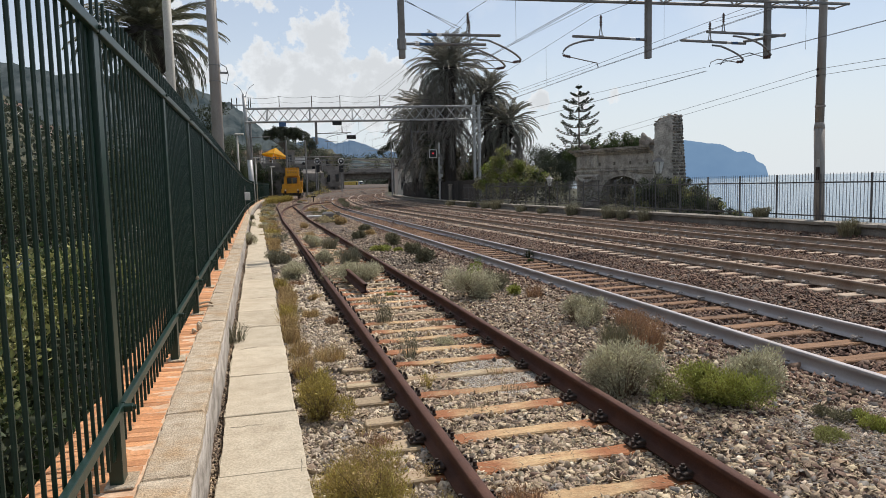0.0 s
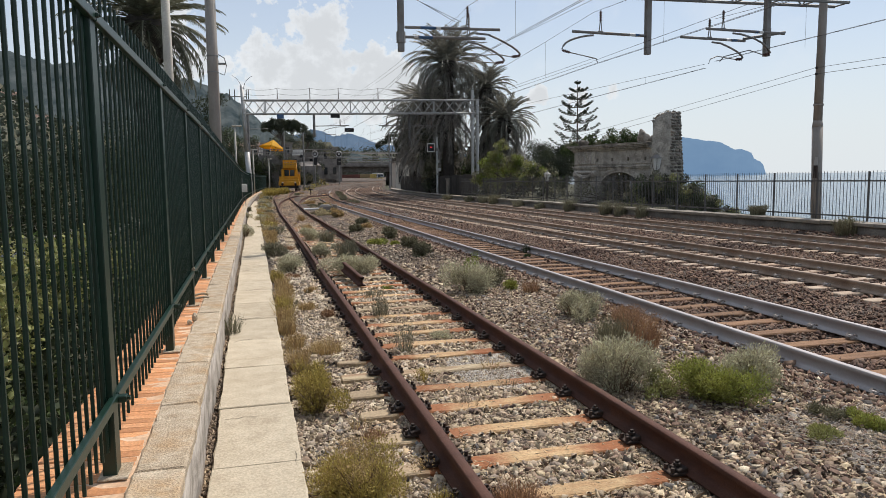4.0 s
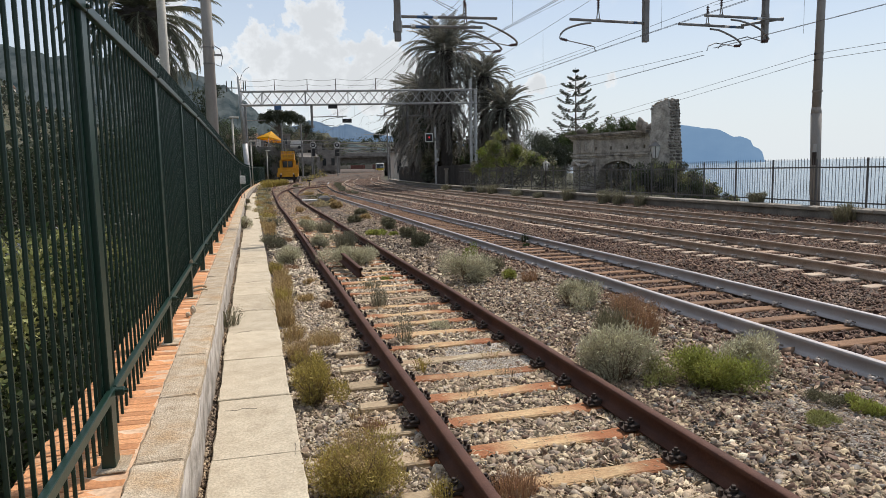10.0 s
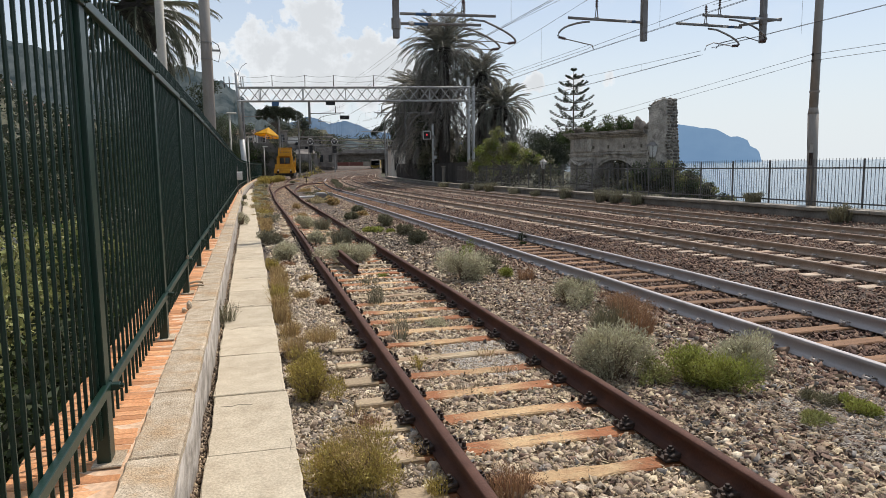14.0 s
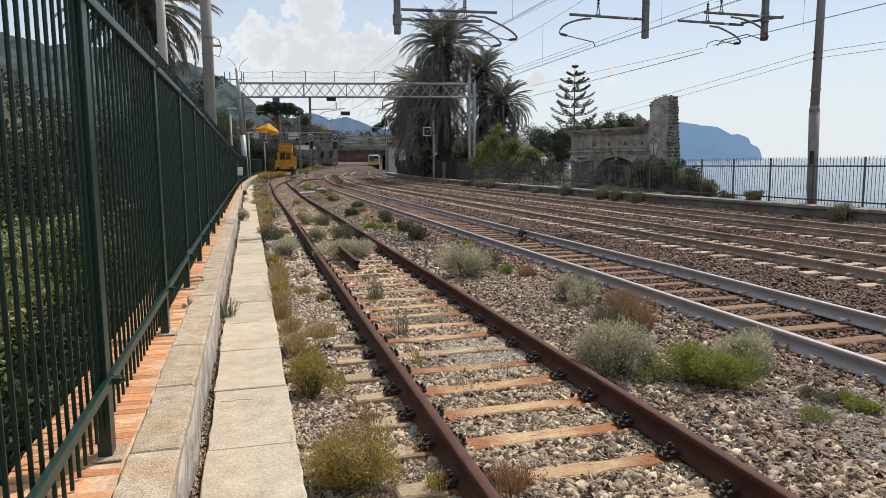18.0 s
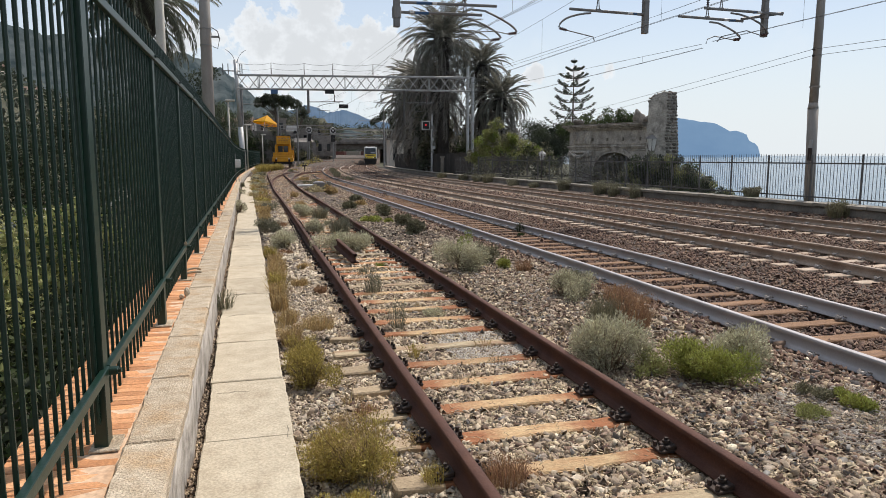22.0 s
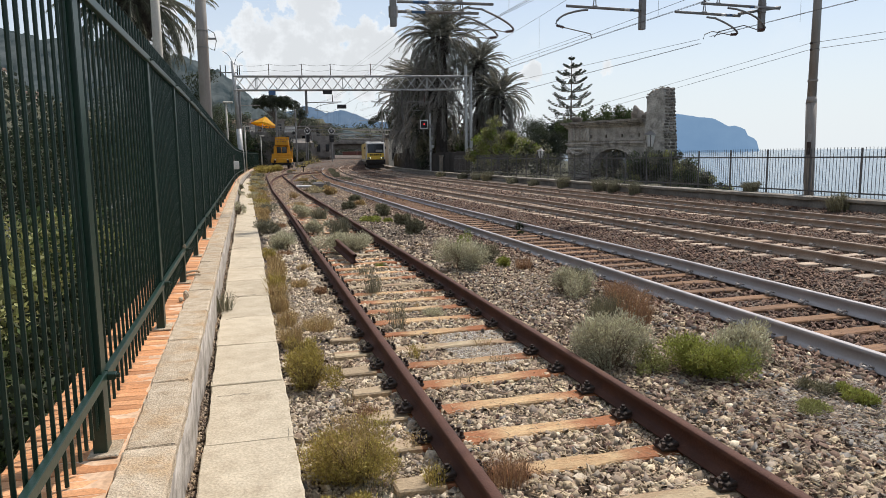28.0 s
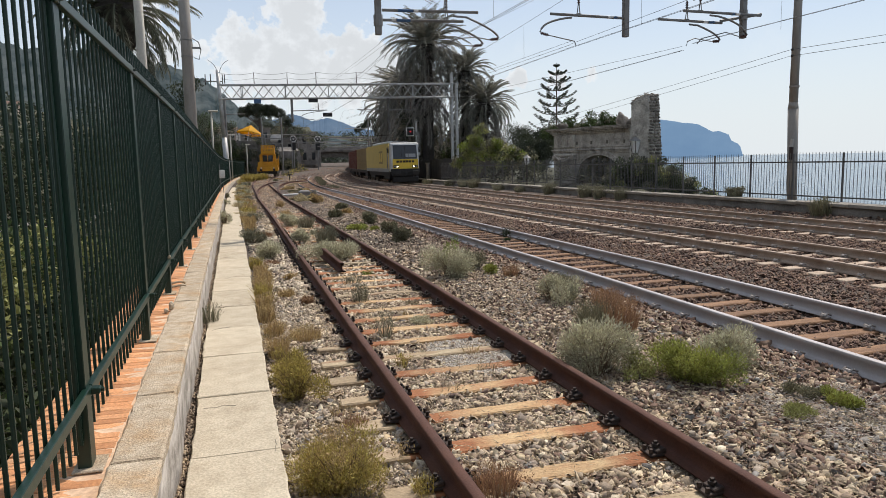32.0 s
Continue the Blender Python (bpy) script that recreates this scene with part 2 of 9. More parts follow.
M = {}
M["rust_rail"] = mat("rust_rail", (0.068, 0.027, 0.018), (0.098, 0.042, 0.027), 6, 0.78, 0.15, 0.35, 90, c=(0.045, 0.022, 0.018))
M["rail_head"] = mat("rail_head", (0.44, 0.42, 0.42), (0.36, 0.34, 0.34), 2.5, 0.5, 0.15, 0.05, 60, c=(0.24, 0.19, 0.16), stain_amount=0.3, grain=0.06)
M["rail_brown"] = mat("rail_brown", (0.40, 0.315, 0.25), (0.28, 0.215, 0.165), 4, 0.72, 0.0, 0.2, 60, c=(0.18, 0.105, 0.07), stain_amount=0.5)
M["wood_orange"] = mat("wood_orange", (0.53, 0.385, 0.215), (0.42, 0.26, 0.13), 9, 0.85, 0, 0.8, 60, c=(0.30, 0.105, 0.042), random_tint=0.18, stain_scale=1.7, stain_amount=0.9, stretch=(0.7, 1.3, 1.0), ends=(0.37, 0.30, 0.205))
M["wood_grey"] = mat("wood_grey", (0.42, 0.345, 0.23), (0.31, 0.235, 0.145), 6, 0.88, 0, 0.8, 60, c=(0.22, 0.08, 0.04), random_tint=0.2, stain_scale=2.6, stain_amount=0.6, stretch=(0.45, 1.6, 1.0))
M["wood_brown"] = mat("wood_brown", (0.255, 0.145, 0.078), (0.15, 0.083, 0.047), 6, 0.85, 0, 0.7, 60, random_tint=0.22, stretch=(0.4, 1.8, 1.0))
M["concrete_tie"] = mat("concrete_tie", (0.46, 0.38, 0.30), (0.36, 0.27, 0.20), 4, 0.9, 0, 0.3, 70, c=(0.30, 0.17, 0.10), random_tint=0.14)
M["iron_dark"] = mat("iron_dark", (0.03, 0.024, 0.022), (0.055, 0.036, 0.028), 20, 0.7, 0.3, 0.3, 120)
M["clip_steel"] = mat("clip_steel", (0.36, 0.34, 0.325), (0.24, 0.22, 0.205), 20, 0.5, 0.4, 0.2, 120)
M["ballast_bed"] = mat("ballast_bed", (0.105, 0.081, 0.065), (0.058, 0.044, 0.035), 2.5, 0.95, 0, 1.0, 26, c=(0.19, 0.16, 0.135), bump_dist=0.05)
M["stone_pale"] = mat("stone_pale", (0.55, 0.475, 0.375), (0.38, 0.315, 0.24), 5, 0.9, 0, 0.4, 60, c=(0.50, 0.34, 0.19), islands=0.46, stain_scale=1.5, stain_amount=0.5)
M["stone_tan"] = mat("stone_tan", (0.47, 0.375, 0.265), (0.31, 0.235, 0.16), 5, 0.9, 0, 0.4, 60, c=(0.52, 0.44, 0.34), islands=0.42, stain_scale=1.5)
M["stone_brown"] = mat("stone_brown", (0.185, 0.115, 0.085), (0.095, 0.06, 0.046), 3, 0.9, 0, 0.4, 60, c=(0.27, 0.21, 0.17), islands=0.6)
M["stone_mid"] = mat("stone_mid", (0.325, 0.255, 0.19), (0.165, 0.128, 0.096), 6, 0.9, 0, 0.4, 60, c=(0.45, 0.32, 0.2), islands=0.62, stain_scale=0.8)
M["stone_grey"] = mat("stone_grey", (0.235, 0.225, 0.21), (0.13, 0.122, 0.115), 6, 0.9, 0, 0.4, 60, c=(0.30, 0.24, 0.18), islands=0.5)
M["sand_grey"] = mat("sand_grey", (0.64, 0.60, 0.55), (0.50, 0.465, 0.42), 4, 0.95, 0, 0.3, 60, islands=0.35)
M["earth"] = mat("earth", (0.085, 0.08, 0.05), (0.05, 0.053, 0.03), 0.4, 0.95, 0, 0.7, 9, c=(0.06, 0.07, 0.03), bump_dist=0.06, stain_scale=0.15)
M["slab"] = mat("slab", (0.525, 0.465, 0.355), (0.44, 0.38, 0.285), 7, 0.92, 0, 0.3, 70, c=(0.33, 0.27, 0.19), random_tint=0.06, stain_scale=2.2, stain_amount=0.5)
M["coping"] = mat("coping", (0.54, 0.46, 0.35), (0.39, 0.31, 0.215), 11, 0.92, 0, 0.7, 95, c=(0.42, 0.27, 0.135), random_tint=0.1, stain_scale=2.6, stain_amount=0.7, bump_dist=0.02, grain=0.3)
M["wall_side"] = mat("wall_side", (0.48, 0.44, 0.39), (0.27, 0.24, 0.205), 6, 0.95, 0, 0.5, 22, c=(0.16, 0.14, 0.12), stain_scale=3.0, stain_amount=0.7, bump_dist=0.02, grain=0.14)
M["terracotta"] = mat("terracotta", (0.57, 0.275, 0.12), (0.47, 0.21, 0.088), 5, 0.8, 0, 0.3, 70, random_tint=0.22, c=(0.64, 0.42, 0.25), stain_amount=0.4)
M["mortar"] = mat("mortar", (0.58, 0.42, 0.29), (0.46, 0.30, 0.19), 8, 0.95)
M["fence_green"] = mat("fence_green", (0.003, 0.0195, 0.0125), (0.005, 0.027, 0.017), 3, 0.36, 0.0, 0.08, 60, spec=0.42, grain=0.08)
M["fence_iron"] = mat("fence_iron", (0.085, 0.085, 0.088), (0.12, 0.115, 0.11), 3, 0.6, 0.2, 0.1, 60)
M["galv"] = mat("galv", (0.46, 0.47, 0.47), (0.36, 0.365, 0.36), 3, 0.5, 0.35, 0.08, 40, c=(0.27, 0.24, 0.21), stain_amount=0.4, grain=0.06)
M["galv_dull"] = mat("galv_dull", (0.25, 0.25, 0.245), (0.18, 0.175, 0.17), 2, 0.65, 0.25, 0.1, 40, c=(0.17, 0.13, 0.10), stain_amount=0.5, grain=0.07)
M["mast_grey"] = mat("mast_grey", (0.33, 0.31, 0.285), (0.25, 0.235, 0.215), 2, 0.7, 0.15, 0.1, 40, c=(0.22, 0.175, 0.14), stain_amount=0.55, stretch=(1, 1, 0.3), grain=0.07)
M["cream_paint"] = mat("cream_paint", (0.52, 0.50, 0.44), (0.44, 0.42, 0.37), 2, 0.6, 0, 0.05, 40)
M["insulator"] = mat("insulator", (0.10, 0.055, 0.045), (0.07, 0.04, 0.035), 10, 0.25, 0, 0.0)
M["wire"] = mat("wire", (0.07, 0.07, 0.075), (0.10, 0.098, 0.095), 2, 0.5, 0.5, 0.0)
M["blue_band"] = mat("blue_band", (0.045, 0.10, 0.21), (0.05, 0.12, 0.24), 10, 0.5)
M["white_paint"] = mat("white_paint", (0.74, 0.74, 0.72), (0.62, 0.62, 0.60), 3, 0.5, 0, 0.05)
M["black_matt"] = mat("black_matt", (0.012, 0.012, 0.013), (0.02, 0.02, 0.02), 5, 0.6)
M["concrete"] = mat("concrete", (0.27, 0.25, 0.23), (0.165, 0.152, 0.14), 0.8, 0.9, 0, 0.6, 6, c=(0.09, 0.085, 0.075), stain_scale=0.45, stain_amount=0.7)
M["concrete_cap"] = mat("concrete_cap", (0.30, 0.275, 0.235), (0.21, 0.19, 0.16), 2, 0.9, 0, 0.4, 40, c=(0.16, 0.14, 0.11), random_tint=0.1, stain_amount=0.7)
M["wall_dark"] = mat("wall_dark", (0.22, 0.20, 0.175), (0.13, 0.117, 0.10), 1.5, 0.95, 0, 0.6, 20, c=(0.06, 0.055, 0.045), stain_scale=0.8)
M["board_dark"] = mat("board_dark", (0.05, 0.044, 0.039), (0.03, 0.027, 0.024), 1.5, 0.95, 0, 0.6, 20, random_tint=0.3)
M["train_yellow"] = mat("train_yellow", (0.70, 0.50, 0.06), (0.62, 0.43, 0.05), 1, 0.35, 0, 0.03, 30)
# less saturated copy of train_yellow, the distant side's shade and haze put in
M["train_side"] = mat("train_side", (0.62, 0.465, 0.12), (0.55, 0.41, 0.11), 1, 0.4, 0, 0.03, 30, grain=0.05)
M["train_white"] = mat("train_white", (0.52, 0.53, 0.53), (0.45, 0.46, 0.46), 1, 0.35, 0, 0.03, 30)
M["train_grey"] = mat("train_grey", (0.30, 0.31, 0.32), (0.24, 0.25, 0.26), 1, 0.45)
M["glass_dark"] = mat("glass_dark", (0.015, 0.018, 0.022), (0.02, 0.024, 0.028), 1, 0.08, 0, 0.0, spec=0.6)
M["box_red"] = mat("box_red", (0.17, 0.062, 0.048), (0.12, 0.045, 0.036), 1, 0.6, 0, 0.1, 20)
M["box_amber"] = mat("box_amber", (0.33, 0.24, 0.12), (0.26, 0.19, 0.10), 1, 0.6, 0, 0.1, 20)
M["box_grey"] = mat("box_grey", (0.33, 0.30, 0.25), (0.27, 0.24, 0.2), 1, 0.6, 0, 0.1, 20)
M["machine_orange"] = mat("machine_orange", (0.62, 0.31, 0.012), (0.54, 0.25, 0.012), 1.5, 0.5, 0, 0.05, 30, c=(0.34, 0.15, 0.02), stain_amount=0.4)
M["tent_yellow"] = mat("tent_yellow", (0.80, 0.47, 0.012), (0.74, 0.42, 0.012), 0.5, 0.7)
M["plaster_old"] = mat("plaster_old", (0.54, 0.51, 0.46), (0.31, 0.29, 0.26), 1.6, 0.95, 0, 0.9, 10, c=(0.12, 0.11, 0.10), stain_scale=1.3, stain_amount=0.8, bump_dist=0.03)
M["rubble"] = mat("rubble", (0.27, 0.245, 0.215), (0.14, 0.125, 0.11), 2, 0.95, 0, 0.8, 14, random_tint=0.45, islands=0.0)
M["sea"] = None
M["headlight"] = glow("headlight", (1.0, 0.86, 0.6), 4.5)
M["red_lamp"] = glow("red_lamp", (1.0, 0.02, 0.03), 1.2)
M["bark"] = mat("bark", (0.12, 0.098, 0.078), (0.075, 0.062, 0.05), 4, 0.95, 0, 0.8, 18, bump_dist=0.05)
M["palm_trunk"] = mat("palm_trunk", (0.06, 0.052, 0.046), (0.036, 0.032, 0.029), 4, 0.95, 0, 0.8, 18, bump_dist=0.05)
M["palm_green"] = mat("palm_green", (0.25, 0.245, 0.205), (0.155, 0.155, 0.128), 1.5, 0.4, 0, 0.05, 20, islands=0.35, leafy=0.3)
M["palm_garden"] = mat("palm_garden", (0.15, 0.155, 0.105), (0.095, 0.10, 0.068), 1.5, 0.5, 0, 0.05, 20, islands=0.3, leafy=0.3)
M["palm_dry"] = mat("palm_dry", (0.34, 0.32, 0.29), (0.215, 0.20, 0.18), 1.5, 0.8, 0, 0.05, 20, islands=0.4, leafy=0.3)
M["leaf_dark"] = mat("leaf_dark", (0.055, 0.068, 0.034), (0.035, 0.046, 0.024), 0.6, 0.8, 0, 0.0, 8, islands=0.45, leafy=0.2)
# dark leaf colour lifted to put in the haze over distant trees
M["leaf_hazed"] = mat("leaf_hazed", (0.085, 0.098, 0.068), (0.055, 0.066, 0.046), 0.3, 0.7, 0, 0.0, 8, islands=0.35, leafy=0.2)
M["leaf_pale"] = mat("leaf_pale", (0.52, 0.44, 0.27), (0.37, 0.31, 0.18), 2.0, 0.8, 0, 0.0, 8, islands=0.35, leafy=0.2)
M["leaf_dull"] = mat("leaf_dull", (0.24, 0.23, 0.16), (0.16, 0.155, 0.105), 2.0, 0.8, 0, 0.0, 8, islands=0.35, leafy=0.2)
M["leaf_mid"] = mat("leaf_mid", (0.075, 0.105, 0.035), (0.047, 0.07, 0.025), 0.6, 0.75, 0, 0.0, 8, islands=0.45, leafy=0.28)
M["leaf_bright"] = mat("leaf_bright", (0.24, 0.28, 0.05), (0.15, 0.20, 0.035), 1.0, 0.5, 0, 0.0, 8, islands=0.4, leafy=0.35)
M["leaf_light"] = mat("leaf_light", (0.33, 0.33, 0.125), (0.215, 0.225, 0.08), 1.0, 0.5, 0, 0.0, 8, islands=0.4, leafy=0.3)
M["leaf_fresh"] = mat("leaf_fresh", (0.36, 0.365, 0.085), (0.19, 0.215, 0.05), 3.0, 0.55, 0, 0.0, 8, islands=0.5, leafy=0.28)
M["leaf_silver"] = mat("leaf_silver", (0.56, 0.525, 0.37), (0.39, 0.375, 0.255), 2.0, 0.75, 0, 0.0, 8, islands=0.35, leafy=0.2)
M["leaf_olive"] = mat("leaf_olive", (0.47, 0.37, 0.105), (0.30, 0.24, 0.07), 2.0, 0.7, 0, 0.0, 8, islands=0.4, leafy=0.25)
M["leaf_ochre"] = mat("leaf_ochre", (0.52, 0.385, 0.19), (0.37, 0.26, 0.125), 2.0, 0.8, 0, 0.0, 8, islands=0.35, leafy=0.2)
M["leaf_rusty"] = mat("leaf_rusty", (0.37, 0.22, 0.125), (0.26, 0.155, 0.09), 2.0, 0.8, 0, 0.0, 8, islands=0.35, leafy=0.2)
M["leaf_grey"] = mat("leaf_grey", (0.22, 0.205, 0.13), (0.15, 0.145, 0.09), 2.0, 0.8, 0, 0.0, 8, islands=0.4, leafy=0.2)
M["stem_dry"] = mat("stem_dry", (0.20, 0.14, 0.09), (0.13, 0.095, 0.06), 6, 0.9, 0, 0.0)
M["twig_grey"] = mat("twig_grey", (0.42, 0.39, 0.35), (0.20, 0.18, 0.16), 6, 0.9, 0, 0.0, islands=0.45)
M["straw"] = mat("straw", (0.46, 0.39, 0.27), (0.31, 0.245, 0.16), 6, 0.9, 0, 0.0, islands=0.3)
M["house_white"] = mat("house_white", (0.62, 0.58, 0.52), (0.52, 0.46, 0.4), 0.2, 0.9)
M["house_pink"] = mat("house_pink", (0.36, 0.29, 0.245), (0.30, 0.24, 0.20), 0.2, 0.9)
M["roof_tile"] = mat("roof_tile", (0.20, 0.135, 0.105), (0.15, 0.10, 0.08), 0.5, 0.9)
M["asphalt"] = mat("asphalt", (0.30, 0.295, 0.285), (0.24, 0.235, 0.225), 1.0, 0.9, 0, 0.3, 40)

# ---------------------------------------------------------------- mesh helpers
def finish(me, material, smooth=False):
    if material:
        me.materials.append(material)
    if smooth:
        me.polygons.foreach_set("use_smooth", [True] * len(me.polygons))
    me.update()
    return me


def mesh_of(name, bm, material, smooth=False):
    me = bpy.data.meshes.new(name)
    bm.to_mesh(me)
    bm.free()
    return finish(me, material, smooth)


def arrays_mesh(name, verts, faces, material, smooth=False):
    """A mesh from numpy arrays: verts (n, 3), faces (m, k)."""
    verts, faces = np.asarray(verts, np.float32), np.asarray(faces, np.int32)
    me = bpy.data.meshes.new(name)
    k = faces.shape[1]
    me.vertices.add(len(verts))
    me.vertices.foreach_set("co", verts.ravel())
    me.loops.add(faces.size)
    me.loops.foreach_set("vertex_index", faces.ravel())
    me.polygons.add(len(faces))
    me.polygons.foreach_set("loop_start", np.arange(0, faces.size, k, dtype=np.int32))
    me.update(calc_edges=True)
    me.validate()
    return finish(me, material, smooth)


def thing(name, label, category, m=None, data=None, group="", kind=""):
    ob = new(name, data)
    if m is not None:
        ob.matrix_world = m
    return tagged(ob, label, category, group, kind)


def part(name, bm, material, parent, label="", smooth=False, kind=""):
    """One mesh object under a thing or a part; bm is a bmesh or a ready mesh."""
    me = bm if isinstance(bm, bpy.types.Mesh) else mesh_of(name, bm, material, smooth)
    ob = new(name, me)
    ob.parent = parent
    return tagged(ob, label, "", "", kind)


def piece(name, me, parent, m):
    ob = new(name, me)
    ob.parent = parent
    ob.matrix_local = m
    return ob


def bm_box(bm, size, centre=(0, 0, 0), rot=None, bevel=0.0):
    m = Matrix.Translation(centre) @ (rot or Matrix()) @ Matrix.Diagonal((*size, 1))
    r = bmesh.ops.create_cube(bm, size=1, matrix=m)
    if bevel:
        es = list({e for v in r["verts"] for e in v.link_edges})
        bmesh.ops.bevel(bm, geom=es, offset=bevel, segments=1, affect="EDGES")
    return bm


def bm_rod(bm, a, b, r0, r1=None, sides=8, cap=True):
    a, b = Vector(a), Vector(b)
    d = b - a
    m = Matrix.Translation((a + b) / 2) @ d.to_track_quat("Z", "Y").to_matrix().to_4x4()
    bmesh.ops.create_cone(bm, cap_ends=cap, segments=sides, radius1=r0, radius2=r0 if r1 is None else r1, depth=d.length, matrix=m)
    return bm


def box(size, centre=(0, 0, 0), bevel=0.0):
    return bm_box(bmesh.new(), size, centre, None, bevel)


def rod(a, b, r0, r1=None, sides=8):
    return bm_rod(bmesh.new(), a, b, r0, r1, sides)


def tube_mesh(name, pts, r, material, sides=5):
    """A tube along a polyline."""
    P = np.array(pts, float)
    n = len(P)
    T = np.gradient(P, axis=0)
    T /= np.linalg.norm(T, axis=1)[:, None]
    up = np.tile(np.array([0.0, 0.0, 1.0]), (n, 1))
    steep = np.abs(T[:, 2]) > 0.9
    up[steep] = (1.0, 0.0, 0.0)
    S = np.cross(T, up)
    S /= np.linalg.norm(S, axis=1)[:, None]
    U = np.cross(S, T)
    a = np.arange(sides) / sides * 2 * np.pi
    rr = np.broadcast_to(np.asarray(r, float), (n,))
    V = P[:, None] + rr[:, None, None] * (np.cos(a)[None, :, None] * S[:, None] + np.sin(a)[None, :, None] * U[:, None])
    i, j = np.meshgrid(np.arange(n - 1), np.arange(sides), indexing="ij")
    k = (j + 1) % sides
    F = np.stack([i * sides + j, i * sides + k, (i + 1) * sides + k, (i + 1) * sides + j], -1).reshape(-1, 4)
    return arrays_mesh(name, V.reshape(-1, 3), F, material, True)


def sweep_mesh(name, prof, path, material, heading):
    """Extrudes a closed profile (x across, z up) along a path of (x, y, z); heading: radians to the right of +y at each point."""
    prof, path, heading = np.array(prof, float), np.array(path, float), np.array(heading, float)
    n, k = len(path), len(prof)
    V = np.empty((n, k, 3))
    V[:, :, 0] = path[:, None, 0] + np.cos(heading)[:, None] * prof[None, :, 0]
    V[:, :, 1] = path[:, None, 1] - np.sin(heading)[:, None] * prof[None, :, 0]
    V[:, :, 2] = path[:, None, 2] + prof[None, :, 1]
    i, j = np.meshgrid(np.arange(n - 1), np.arange(k), indexing="ij")
    q = (j + 1) % k
    F = np.stack([i * k + j, (i + 1) * k + j, (i + 1) * k + q, i * k + q], -1).reshape(-1, 4)
    return arrays_mesh(name, V.reshape(-1, 3), F, material)


def extrude_profile(prof, x0, x1):
    """A solid from a side profile (y, z), between two widths."""
    bm = bmesh.new()
    a = [bm.verts.new((x0, y, z)) for y, z in prof]
    b = [bm.verts.new((x1, y, z)) for y, z in prof]
    bm.faces.new(a)
    bm.faces.new(list(reversed(b)))
    n = len(prof)
    for i in range(n):
        bm.faces.new((a[i], b[i], b[(i + 1) % n], a[(i + 1) % n]))
    bmesh.ops.recalc_face_normals(bm, faces=bm.faces)
    return bm


# ---------------------------------------------------------------- the plan
def rail_z(y):
    """Height of the rail tops: level by the camera, then a gentle fall."""
    return np.interp(y, [10, 70, 100, 150, 210, 400], [0, -0.52, -0.6, -0.76, -0.96, -1.5])


def siding_z(y):
    """The siding keeps higher than the running lines further on."""
    return rail_z(y) + 0.0085 * np.maximum(0, np.asarray(y, float) - 38)


def easing(y, y0, w):
    return 0.5 * ((y - y0) + np.sqrt((y - y0) ** 2 + w * w))


def siding_x(y):
    y = np.asarray(y, float)
    return 0.0165 * (easing(y, 12, 8) - easing(0.0, 12, 8)) - 0.19 * np.clip((y - 16) / 26, 0, 1) ** 2 + np.maximum(0, y - 66) ** 2 / 590


def main_bend(y):
    y = np.asarray(y, float)
    q = np.where(y < 143, np.maximum(0, y - 55) ** 2 / 1150, 88 ** 2 / 1150 + 0.156 * (y - 143))
    return 0.02 * (easing(y, 12, 8) - easing(0.0, 12, 8)) + q


TRACK_X = (4.03, 8.2, 12.6)


def main_x(k, y):
    out = np.interp(y, [30, 60, 77, 106, 175, 215, 246, 285], [0, 0.62, 0.68, 0.32, 0.25, 0.9, 1.6, 1.9]) if k == 2 else 0.0
    return TRACK_X[k] + main_bend(y) + out


def heading_of(f, y):
    return np.arctan2(f(y + 0.5) - f(y - 0.5), 1.0)


def sea_edge(y):
    """Where the land ends on the sea side."""
    return np.interp(y, [0, 26, 33, 37, 41, 50, 60, 80, 120, 300, 500], [16.6, 16.9, 18.5, 22.0, 26.5, 31, 36, 48, 70, 95, 160])


def fence_x(y):
    return -2.62 + 0.0 * y + np.maximum(0, np.asarray(y, float) - 40) ** 2 / 2200


def hill_height(x, y):
    """The slopes on the land side and ahead, over the flat of the line."""
    side = np.maximum(0, -x - 30) * 0.42
    ahead = np.maximum(0, y - 380) * 0.055
    n = np.sin(x * 0.021 + y * 0.013) * 7 + np.sin(x * 0.051 - y * 0.037 + 2) * 4 + np.sin(y * 0.009 + 1) * 9
    h = side + ahead
    return np.minimum(h, 150 - 0.05 * np.abs(x)) + n * np.clip(h / 25, 0, 1)


def ground_height(x, y):
    bed = rail_z(y) - 0.30
    left = np.interp(x - fence_x(y), [-9, -2.0, -0.35, -0.25], [-1.25, -1.15, -0.6, 0.0])
    h = np.where(x - fence_x(y) < -0.25, bed * 0 + left, bed)
    over = np.clip((x - sea_edge(y)) / 3.5, 0, 1)
    h = np.where(x > main_x(2, y) + 2.1, bed + 0.315 * np.clip((x - main_x(2, y) - 2.1) / 0.3, 0, 1), h)
    h = h - over * 14
    return h + np.where(x < -20, hill_height(x, y), np.where(y > 380, hill_height(x * 0, y) * (1 - over), 0))


def grid_mesh(name, xs, ys, f, material, smooth=True):
    X, Y = np.meshgrid(xs, ys, indexing="ij")
    V = np.stack([X, Y, f(X, Y)], -1).reshape(-1, 3)
    n, m = len(xs), len(ys)
    i, j = np.meshgrid(np.arange(n - 1), np.arange(m - 1), indexing="ij")
    F = np.stack([i * m + j, (i + 1) * m + j, (i + 1) * m + j + 1, i * m + j + 1], -1).reshape(-1, 4)
    return arrays_mesh(name, V, F, material, smooth)


